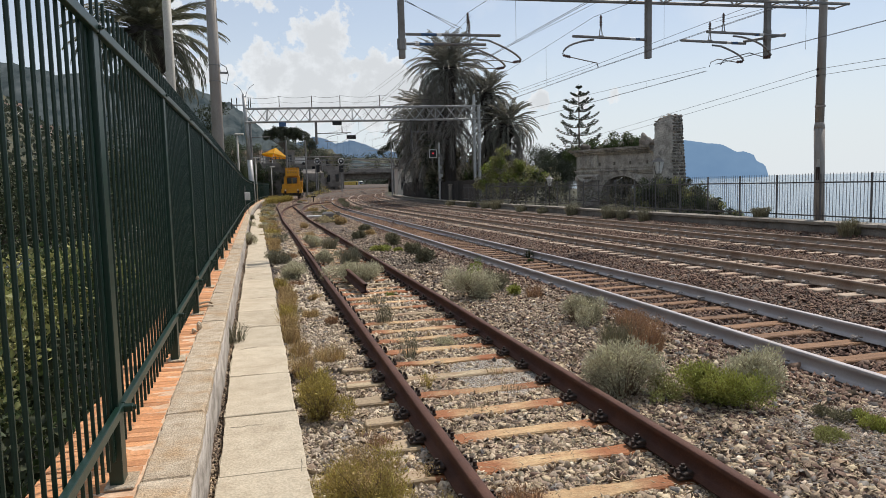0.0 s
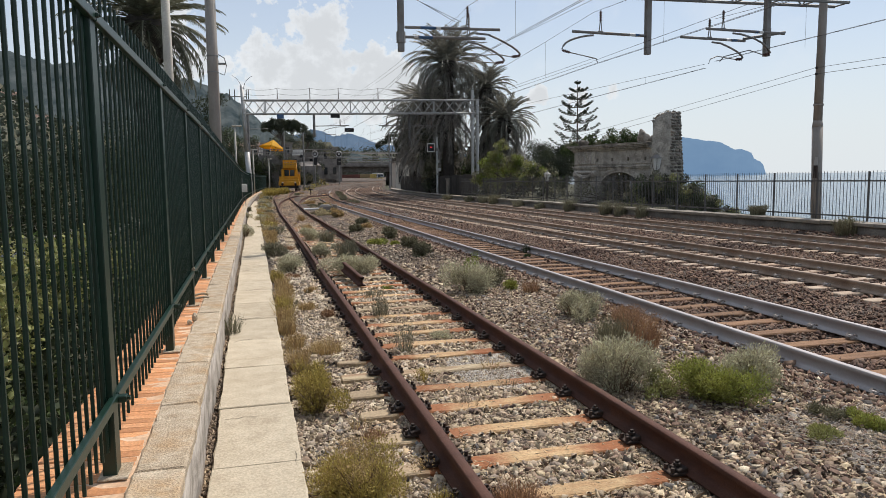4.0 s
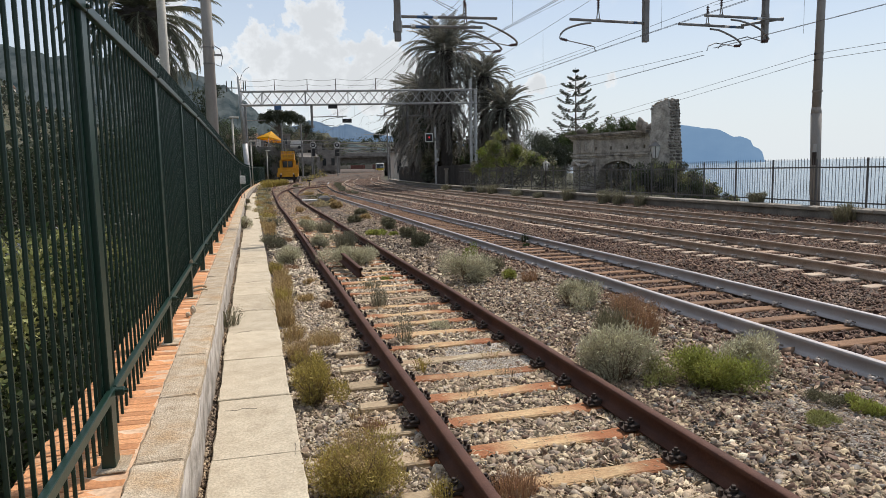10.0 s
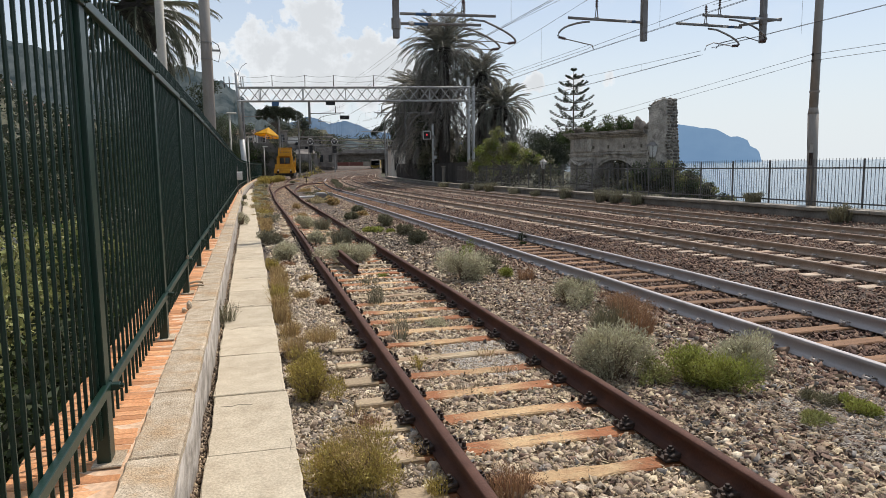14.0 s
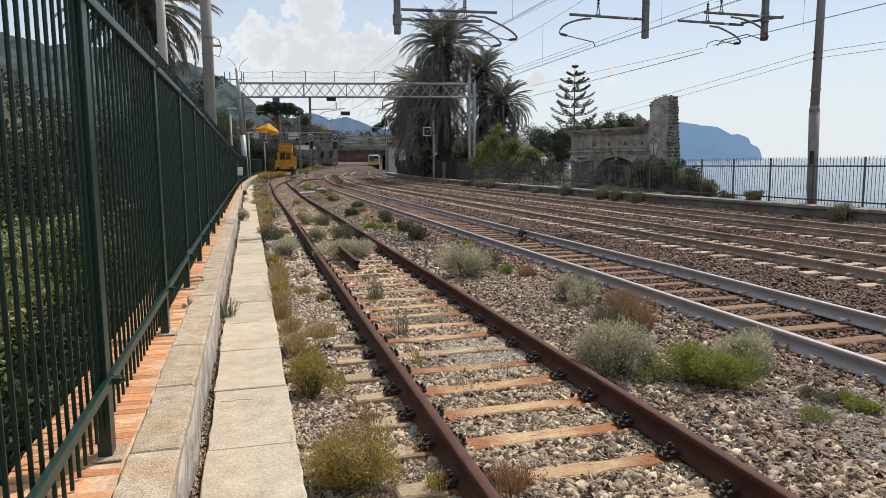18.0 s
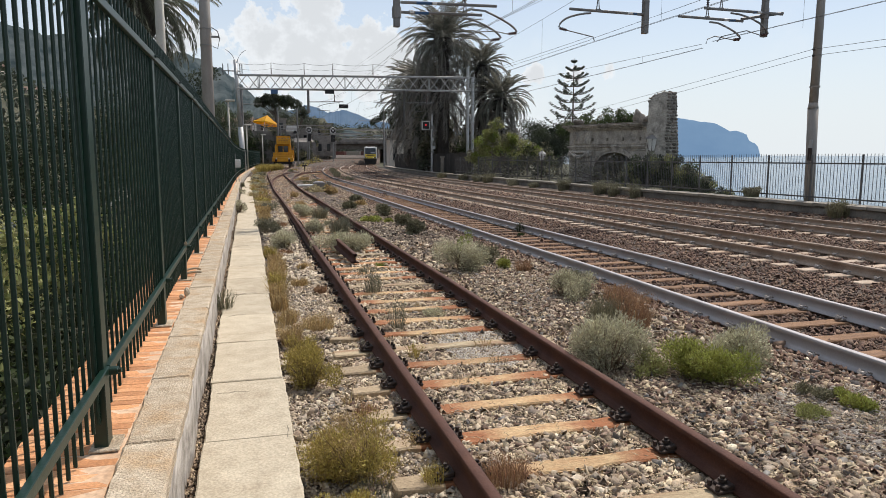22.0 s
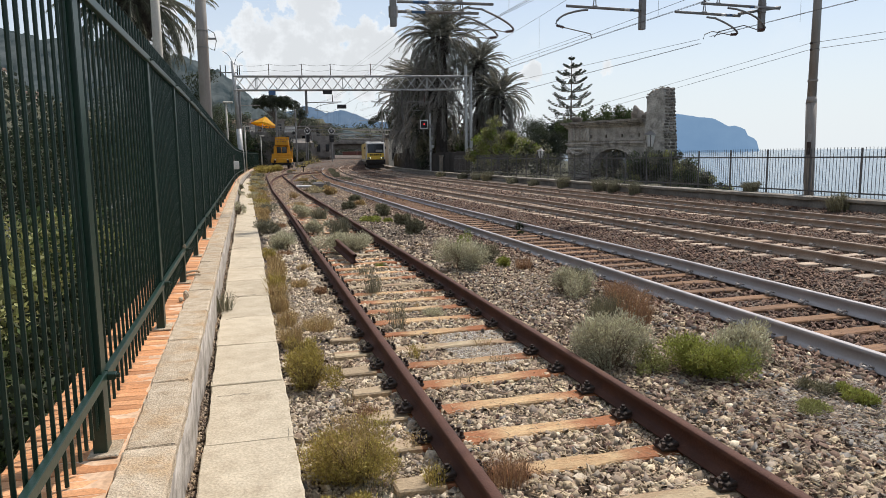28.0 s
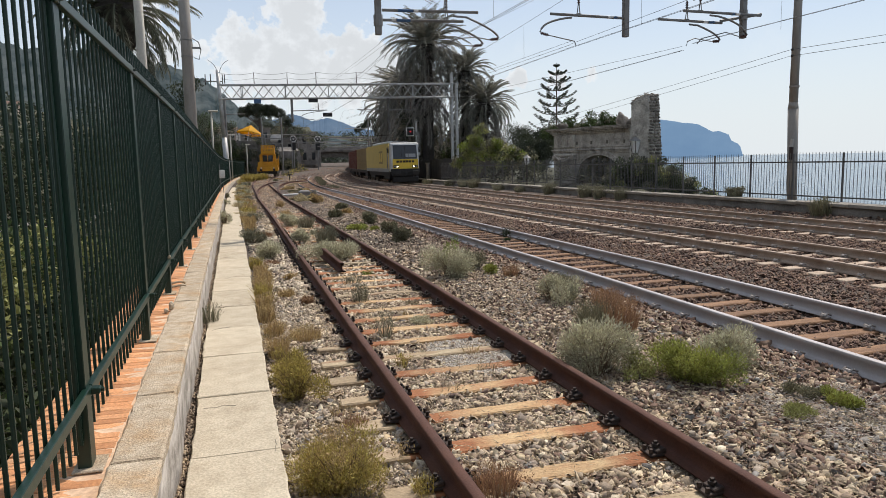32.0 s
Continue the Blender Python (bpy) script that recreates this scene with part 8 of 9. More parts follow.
    bushy("hedge", "lower part of the hedge behind the fence, its shade put into darker leaves", [(-4.0 - 0.5 * (k % 2), 3.6 + 0.45 * k, -0.35 + 0.12 * math.sin(k * 1.9)) for k in range(20)], [0.6] * 20, 22000, 0.045, [M["leaf_dark"], M["leaf_dark"], M["leaf_mid"]], 73, (-4.3, 7.5, -1.2), category="hedge")
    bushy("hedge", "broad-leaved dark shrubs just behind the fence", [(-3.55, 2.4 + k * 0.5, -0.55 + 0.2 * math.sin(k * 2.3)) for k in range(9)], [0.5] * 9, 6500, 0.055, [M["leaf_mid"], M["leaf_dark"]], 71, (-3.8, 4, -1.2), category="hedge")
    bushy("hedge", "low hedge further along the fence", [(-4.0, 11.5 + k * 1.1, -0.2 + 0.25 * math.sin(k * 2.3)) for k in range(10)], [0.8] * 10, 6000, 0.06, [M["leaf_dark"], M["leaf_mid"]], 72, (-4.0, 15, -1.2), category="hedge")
    for k, (x, y, h, r) in enumerate(((-9.5, 19, 1.2, 1.9), (-7.2, 24.5, 1.9, 2.0), (-11.5, 27, 1.7, 2.4), (-6.2, 31, 2.6, 2.0), (-9.0, 37, 3.0, 2.4), (-13, 17.5, 1.0, 2.2), (-16, 26, 1.6, 2.6), (-5.6, 40, 3.4, 1.9), (-7, 47, 4.4, 2.6), (-14, 40, 3.2, 2.8), (-4.9, 56, 7.4, 2.0), (-9.4, 24, 2.2, 2.0), (-8, 66, 5.2, 2.8), (-5, 78, 4.2, 2.0), (-10, 85, 7, 3.3), (-4.6, 92, 4.0, 2.0), (-7, 102, 6.5, 2.9), (-13, 60, 7, 3.6))):
        rs = random.Random(k)
        cs = [(x + rs.uniform(-1, 1) * r * 0.7, y + rs.uniform(-1, 1) * r * 0.7, h * f) for f in (0.95, 0.75, 0.55, 0.45, 0.3, 0.1, -0.05)]
        bushy("tree", "dark green garden tree behind the fence", cs, [r * 0.62] * 7, 15000 if y < 35 else 13000, 0.055 if y < 35 else 0.075, [M["leaf_dark"], M["leaf_mid"] if k % 3 == 0 else M["leaf_dark"]], 80 + k, (x, y, -1.2), "garden trees")
    # woods on the slopes: one object of stuff
    rs = np.random.RandomState(9)
    n = 900
    x, y = -28 - 170 * rs.uniform(0, 1, n) ** 1.4, rs.uniform(20, 560, n)
    c = np.stack([x, y, ground_height(x, y) + 1.8], -1)
    m = 900
    xa, ya = rs.uniform(-25, 280, m), rs.uniform(345, 1000, m)
    keep = xa < sea_edge(ya)
    xa, ya = xa[keep], ya[keep]
    d = np.stack([xa, ya, ground_height(xa, ya) + 2.0], -1)
    c = np.concatenate([c, d])
    r = rs.uniform(2.0, 3.8, len(c))
    thing("hillside_woods", "dense dark green woods on the hillside", "woods", data=leaf_cloud("hillside_woods", c, r, 42000, 1.1, M["leaf_hazed"], rs, 1.3, 0.2, 0.6), kind="stuff")


def norfolk_pine(x, y, z0, top):
    """Regular whorls of level branches with upturned tips, each set with spindle-shaped tufts of needles."""
    g = thing("norfolk_pine", "tall open conifer with regular tiers of feathery branches", "conifer")
    part("trunk", rod((x, y, z0), (x, y, top), 0.17, 0.03, 8), M["bark"], g)
    rs = np.random.RandomState(12)
    tiers = 10
    for k in range(tiers):
        t = k / (tiers - 1)
        z = 3.9 + (top - 0.45 - 3.9) * t ** 0.97
        reach = 2.85 * (1 - t) ** 0.62 + 0.28
        n = 6 if k < 8 else 5
        for j in range(n):
            a = 2 * math.pi * j / n + k * 0.55 + rs.uniform(-0.15, 0.15)
            ca, sa = math.cos(a), math.sin(a)
            r = reach * rs.uniform(0.85, 1.08)
            pts = [(x + ca * r * q, y + sa * r * q, z + r * (0.16 * q - 0.36 * q * (1 - q) + 0.10 * q ** 4)) for q in (0, 0.2, 0.4, 0.6, 0.8, 0.92, 1.0)]
            br = part("branch", tube_mesh("branch", pts, [0.045, 0.04, 0.034, 0.028, 0.022, 0.016, 0.008], M["bark"], 5), None, g)
            V, R = [], []
            for q in (0.5, 0.66, 0.8, 0.92, 1.02):
                c = np.array([np.interp(q, (0, 0.2, 0.4, 0.6, 0.8, 0.92, 1.0), [p[i] for p in pts]) for i in range(3)])
                for s in ((-1, 1) if q < 0.95 else (0,)):
                    w = 0.26 * r * (1.05 - q) * s
                    V.append(c + np.array([-sa * w, ca * w, 0.1]))
                    R.append(np.array([0.1, 0.1, 0.05]) + np.abs(np.array([ca, sa, 0.0])) * 0.15 + np.array([0, 0, 0.07 if s == 0 else 0.03]))
            part("needles", leaf_cloud("needles", V, np.array(R) * (0.5 + 0.11 * reach), 520, 0.042, M["leaf_hazed"], rs, 2.6, 0.9, 0.05), None, br)


build_gate()
build_ruin()
build_trackside_plants()
build_trees()


# ---------------------------------------------------------------- ballast stones
def stone_field(name, label, xs, ys, zs, sizes, material, seed, flat=0.5):
    """Broken stones: flat, angular blocks of six uneven sides, most of them lying on their broad side."""
    rs = np.random.RandomState(seed)
    bv = np.array([(x, y, z) for z in (-0.7, 0.7) for x, y in ((-0.9, -0.7), (0.75, -0.9), (1.0, 0.55), (-0.5, 0.95))])
    bf = np.array([(4, 5, 6), (4, 6, 7), (0, 1, 5), (0, 5, 4), (1, 2, 6), (1, 6, 5), (2, 3, 7), (2, 7, 6), (3, 0, 4), (3, 4, 7)])
    n = len(xs)
    sc = rs.uniform(0.65, 1.35, (n, 3)) * np.asarray(sizes)[:, None] * np.array([1.15, 0.9, flat])
    q = rs.normal(0, 1, (n, 4)) * np.array([1.0, 0.3, 0.3, 1.0])
    q /= np.linalg.norm(q, axis=1)[:, None]
    w, a, b, c = q.T
    R = np.stack([np.stack([1 - 2 * (b * b + c * c), 2 * (a * b - c * w), 2 * (a * c + b * w)], -1), np.stack([2 * (a * b + c * w), 1 - 2 * (a * a + c * c), 2 * (b * c - a * w)], -1),
                  np.stack([2 * (a * c - b * w), 2 * (b * c + a * w), 1 - 2 * (a * a + b * b)], -1)], 1)
    shape = np.where(bv[None, :, 2:] > 0, 0.8, 1.0) * bv[None] + rs.uniform(-0.42, 0.42, (n, 8, 3))
    V = np.einsum("nij,nkj->nki", R, shape * sc[:, None]) + np.stack([xs, ys, zs], -1)[:, None]
    F = (bf[None] + (np.arange(n) * 8)[:, None, None]).reshape(-1, 3)
    thing(name, label, "ballast", data=arrays_mesh(name, V.reshape(-1, 3), F, material), kind="stuff")


def chips(name, label, xs, ys, zs, sizes, material, seed):
    """Small angular shards, four faces each."""
    rs = np.random.RandomState(seed)
    n = len(xs)
    base = np.array([(1, 0, -0.3), (-0.6, 0.85, -0.3), (-0.6, -0.85, -0.3), (0, 0, 0.75)])
    a = rs.uniform(0, 2 * np.pi, n)
    c, s = np.cos(a), np.sin(a)
    P = base[None] + rs.uniform(-0.4, 0.4, (n, 4, 3))
    P *= np.asarray(sizes)[:, None, None]
    V = np.stack([P[..., 0] * c[:, None] - P[..., 1] * s[:, None], P[..., 0] * s[:, None] + P[..., 1] * c[:, None], P[..., 2]], -1) + np.stack([xs, ys, zs], -1)[:, None]
    F = (np.array([(0, 1, 3), (1, 2, 3), (2, 0, 3), (0, 2, 1)])[None] + (np.arange(n) * 4)[:, None, None]).reshape(-1, 3)
    thing(name, label, "gravel", data=arrays_mesh(name, V.reshape(-1, 3), F, material), kind="stuff")


def debris(name, label, xs, ys, zs, material, seed):
    """Thin dry stalks lying about."""
    rs = np.random.RandomState(seed)
    n = len(xs)
    a = rs.uniform(0, 2 * np.pi, n)
    l = rs.uniform(0.02, 0.09, n)
    d = np.stack([np.cos(a) * l, np.sin(a) * l, rs.uniform(-0.012, 0.03, n)], -1)
    w = np.stack([-np.sin(a), np.cos(a), 0 * a], -1) * rs.uniform(0.0012, 0.003, n)[:, None]
    o = np.stack([xs, ys, zs], -1)
    up = np.array([0, 0, 0.003])
    V = np.stack([o - w, o + w, o + d, o + d * 0.5 + up * 2], 1)
    F = (np.array([(0, 1, 3), (1, 2, 3), (2, 0, 3), (0, 2, 1)])[None] + (np.arange(n) * 4)[:, None, None]).reshape(-1, 3)
    thing(name, label, "straw", data=arrays_mesh(name, V.reshape(-1, 3), F, material), kind="stuff")


def build_stones():
    rs = np.random.RandomState(44)

    def stone_level(x, y):
        off = x - siding_x(y)
        lift = 0.035 * ((x - main_x(0, y) > -1.45) & (x - main_x(0, y) < -0.86))
        return rail_z(y) - 0.198 + lift + np.where(y < 7.4, -0.024, 0.03) * (off < -0.85) * (y < 20) + 0.19 * np.clip((x - main_x(2, y) - 1.3) / 0.6, 0, 1) + 0.045 * np.clip((off - 1.0) / 0.25, 0, 1) * (off < 2.6)

    def spread(n, x0, x1, y0, y1, power=1.0):
        return rs.uniform(x0, x1, n), y0 + (y1 - y0) * rs.uniform(0, 1, n) ** power

    def sand(x, y):
        """A patch of fine grey spilt gravel beside the rail."""
        return ((x - 0.34) / 0.42) ** 2 + ((y - 6.75) / 0.75) ** 2 < 1.0

    def off_sleepers(x, y):
        """Leaves the sleepers' tops free, but for a few stones on them."""
        free = np.ones(len(x), bool)
        for f, first, gap, half in ((siding_x, 4.4966, 0.578, 0.083), (lambda q: main_x(0, q), -1.2, 0.6, 0.13), (lambda q: main_x(1, q), -1.0, 0.6, 0.14), (lambda q: main_x(2, q), -0.8, 0.6, 0.14)):
            d = np.abs((y - first + gap / 2) % gap - gap / 2)
            o = x - f(y)
            free &= ~((o > (-0.86 if first == -1.2 else np.where(y > 7.4, -0.9, -1.18) if gap < 0.59 else -1.32)) & (o < (1.0 if gap < 0.59 else 1.32)) & (d < half))
        return free | (rs.uniform(0, 1, len(x)) < 0.05)

    x, y = spread(66000, -1.68, 3.1, 2.6, 11.5, 1.25)
    k = off_sleepers(x, y) & ((x > -0.9) | (rs.uniform(0, 1, len(x)) < 0.62)) & ~(sand(x, y) & (rs.uniform(0, 1, len(x)) < 0.85))
    x, y = x[k], y[k]
    size = 0.0095 + 0.0265 * rs.uniform(0, 1, len(x)) ** 1.8
    z = stone_level(x, y) + rs.uniform(-0.014, 0.012, len(x))
    outer = x + rs.normal(0, 0.35, len(x)) > 0.95
    path_side = ~outer & (x < -0.78)
    dice = rs.uniform(0, 1, len(x))
    # shares of pale, tan, mid, rusty brown and dark grey stones in the three strips
    shares = np.where(outer[:, None], [0.06, 0.24, 0.56, 0.86, 1.0], np.where(path_side[:, None], [0.55, 0.70, 0.86, 0.93, 1.0], [0.20, 0.76, 0.90, 0.985, 1.0]))
    sort = (dice[:, None] > shares).sum(1)
    for j, (m, label) in enumerate((("stone_pale", "pale grey ballast stones round the siding"), ("stone_tan", "tan and buff ballast stones round the siding"), ("stone_mid", "brown-grey ballast stones round the siding"),
                                    ("stone_brown", "rusty brown ballast stones round the siding"), ("stone_grey", "dark grey ballast stones round the siding"))):
        k = sort == j
        stone_field("siding_ballast", label, x[k], y[k], z[k], size[k], M[m], 1 + j)
    x, y = spread(15000, -1.6, 3.1, 11.0, 34.0, 1.3)
    k = off_sleepers(x, y)
    x, y = x[k], y[k]
    z, size = stone_level(x, y) + rs.uniform(-0.012, 0.02, len(x)), rs.uniform(0.02, 0.045, len(x))
    shade = x + rs.normal(0, 0.3, len(x)) > 1.1
    for k, m, label in ((~shade, "stone_pale", "pale grey and tan ballast stones further along the siding"), (shade, "stone_mid", "brown-grey ballast stones further along the siding")):
        stone_field("siding_ballast", label, x[k], y[k], z[k], size[k], M[m], 2)
    # gravel between siding and junction
    x, y = spread(20000, 0.0, 1.0, 32.0, 112.0, 1.3)
    x = siding_x(y) - 1.6 + x * (main_x(0, y) - 0.9 + 1.6 - siding_x(y))
    chips("junction_gravel", "brown-grey gravel round the junction's points", x, y, rail_z(y) - 0.185 + rs.uniform(-0.01, 0.02, len(x)) + (siding_z(y) - rail_z(y)) * np.clip((4.2 - (x - siding_x(y))) / 2.4, 0, 1), rs.uniform(0.03, 0.07, len(x)), M["stone_mid"], 12)
    x, y = spread(22000, 2.6, 15.0, 3.6, 34.0, 1.5)
    k = off_sleepers(x, y)
    x, y = x[k], y[k]
    stone_field("brown_ballast", "rust-brown ballast stones between the running lines", x, y, stone_level(x, y) + 0.002 + rs.uniform(-0.012, 0.022, len(x)), rs.uniform(0.018, 0.046, len(x)), M["stone_brown"], 3)
    x, y = spread(60000, 2.7, 15.2, 5.0, 30.0, 1.3)
    k = off_sleepers(x, y)
    x, y = x[k], y[k]
    chips("brown_ballast", "rust-brown broken stone between the running lines", x, y, stone_level(x, y) + rs.uniform(-0.008, 0.022, len(x)), rs.uniform(0.018, 0.042, len(x)), M["stone_brown"], 13)
    x, y = spread(24000, 0.0, 1.0, 34.0, 205.0, 1.4)
    x = siding_x(y) - 1.6 + x * (main_x(2, y) + 3.6 - siding_x(y))
    chips("brown_ballast", "rust-brown ballast stones further down the line", x, y, rail_z(y) - 0.2 + rs.uniform(-0.01, 0.02, len(x)) + (siding_z(y) - rail_z(y)) * np.clip((4.2 - (x - siding_x(y))) / 2.4, 0, 1), rs.uniform(0.055, 0.11, len(x)), M["stone_brown"], 4)
    # grit and chips that fill the gaps between the stones
    x, y = spread(56000, -1.7, 3.0, 2.6, 9.5, 1.35)
    k = off_sleepers(x, y)
    x, y = x[k], y[k]
    z, size = stone_level(x, y) + rs.uniform(-0.006, 0.012, len(x)), rs.uniform(0.005, 0.014, len(x))
    dice = rs.uniform(0, 1, len(x)) + np.where(x > 1.0, 0.38, np.where(x < -0.78, -0.05, 0.0))
    for k, m in ((dice < 0.3, "stone_pale"), ((dice >= 0.3) & (dice < 0.62), "stone_tan"), ((dice >= 0.62) & (dice < 0.9), "stone_mid"), (dice >= 0.9, "stone_brown")):
        chips("ballast_grit", "grit and stone chips between the ballast stones", x[k], y[k], z[k], size[k], M[m], 7)
    x, y = spread(22000, -0.1, 0.78, 5.9, 7.6)
    k = off_sleepers(x, y) & sand(x, y)
    chips("spilt_gravel", "fine grey gravel spilt beside the siding's rail", x[k], y[k], stone_level(x[k], y[k]) + rs.uniform(0.0, 0.008, k.sum()), rs.uniform(0.004, 0.009, k.sum()), M["sand_grey"], 16)
    x, y = spread(9000, -1.7, -0.8, 2.6, 11.0, 1.4)
    k = off_sleepers(x, y)
    x, y = x[k], y[k]
    chips("ballast_grit", "whitish grit and stone chips beside the path", x, y, stone_level(x, y) + rs.uniform(-0.004, 0.014, len(x)), rs.uniform(0.006, 0.02, len(x)), M["stone_pale"], 15)
    x, y = spread(6000, -2.33, -2.25, 2.4, 30.0, 1.7)
    chips("gap_gravel", "tan gravel in the gap between path and low wall", x, y, rail_z(y) * 0.9 - 0.075 + rs.uniform(0, 0.02, len(x)), rs.uniform(0.008, 0.022, len(x)), M["stone_mid"], 8)
    # coarser stones where the line runs on behind
    x, y = spread(34000, -1.7, 3.0, -14.0, 2.7)
    k = off_sleepers(x, y)
    x, y = x[k], y[k]
    outer = x + rs.normal(0, 0.3, len(x)) > 1.0
    for k, m, label in ((outer, "stone_mid", "brown-grey ballast stones along the siding's near end"), (~outer, "stone_tan", "tan ballast stones along the siding's near end")):
        chips("siding_ballast", label, x[k], y[k], stone_level(x[k], y[k]) + rs.uniform(-0.004, 0.012, k.sum()), rs.uniform(0.018, 0.045, k.sum()), M[m], 21)
    x, y = spread(22000, 2.8, 15.0, -14.0, 5.5)
    k = off_sleepers(x, y)
    chips("brown_ballast", "rust-brown broken stone along the running lines' near end", x[k], y[k], stone_level(x[k], y[k]), rs.uniform(0.03, 0.06, k.sum()), M["stone_brown"], 22)
    # straw and dry debris strewn over the stones
    x, y = spread(13000, -1.65, 2.9, 2.7, 12.0, 1.3)
    debris("dry_straw", "bleached straw and twigs strewn over the ballast", x, y, stone_level(x, y) + 0.014, M["straw"], 9)
    x, y = spread(2600, 1.8, 2.9, 3.3, 4.6)
    debris("grey_twigs", "bleached grey twigs lying in a mat on the ballast", x, y, stone_level(x, y) + 0.016, M["twig_grey"], 19)
    # single stones nearest to the camera
    bed = thing("near_ballast", "loose pale ballast stones lying round the siding's sleepers", "ballast", kind="structure")
    kinds = []
    for j in range(8):
        bm = bmesh.new()
        bmesh.ops.create_cube(bm, size=1.8)
        for v in bm.verts:
            v.co += Vector(noise.noise_vector(v.co * 1.9 + Vector((j * 5.0, 0, 0)))) * 0.75
            v.co.x *= 0.8 if v.co.z > 0 else 1.0
        bmesh.ops.bevel(bm, geom=bm.edges[:], offset=0.1, segments=1, affect="EDGES")
        kinds.append(mesh_of("stone", bm, M["stone_single"]))
    for j in range(300):
        x, y = rs.uniform(-1.3, 2.4), rs.uniform(2.9, 6.2)
        s = rs.uniform(0.016, 0.036)
        if not off_sleepers(np.array([x]), np.array([y]))[0]:
            y += 0.29
        m = pose(x, y, float(stone_level(x, y)) + rs.uniform(-0.004, 0.008), rs.uniform(-25, 25), rs.uniform(-25, 25), rs.uniform(0, 360))
        piece("stone", kinds[j % 8], bed, m @ Matrix.Diagonal((s * 1.1, s * 0.85, s * 0.5, 1)))


M["stone_single"] = mat("stone_single", (0.46, 0.37, 0.27), (0.27, 0.20, 0.145), 1.2, 0.9, 0, 0.5, 4, c=(0.46, 0.31, 0.18), random_tint=0.45, stain_scale=0.7)
build_stones()

# ---------------------------------------------------------------- freight train
def train_path():
    """Points along the outer track from the near end outwards, by length from y = 30."""
    ys = np.arange(30.0, 284.0, 1.0)
    P = [(float(main_x(2, y)), float(y)) for y in ys]
    a = math.atan2(P[-1][0] - P[-2][0], 1.0)
    x, y = P[-1]
    for k in range(330):
        a -= math.radians(0.45 if k < 32 else min(1.3, 0.45 + 0.15 * (k - 32))) if a > -1.35 else 0.0
        x, y = x + math.sin(a), y + math.cos(a)
        P.append((x, y))
    P = np.array(P)
    s = np.concatenate([[0], np.cumsum(np.linalg.norm(np.diff(P, axis=0), axis=1))])
    return P, s


TRAIN_P, TRAIN_S = train_path()


def on_path(s):
    return np.array([np.interp(s, TRAIN_S, TRAIN_P[:, 0]), np.interp(s, TRAIN_S, TRAIN_P[:, 1])])


# the outer track continues under the bridge and bends away behind it
def build_far_bend():
    t = thing("main_track", "distant track bending away beyond the bridge", "railway track", kind="structure")
    s = np.arange(254.0, 520.0, 3.0)
    p = np.array([on_path(q) for q in s])
    h = np.arctan2(np.gradient(p[:, 0]), np.gradient(p[:, 1]))
    for d in (-0.7525, 0.7525, -6.65, -5.15, -11.05, -9.55):
        path = np.stack([p[:, 0] + d * np.cos(h), p[:, 1] - d * np.sin(h), rail_z(p[:, 1])], -1)
        part("rail", sweep_mesh("rail", RAIL_PROFILE, path, M["rail_brown"], h), None, t)


build_far_bend()


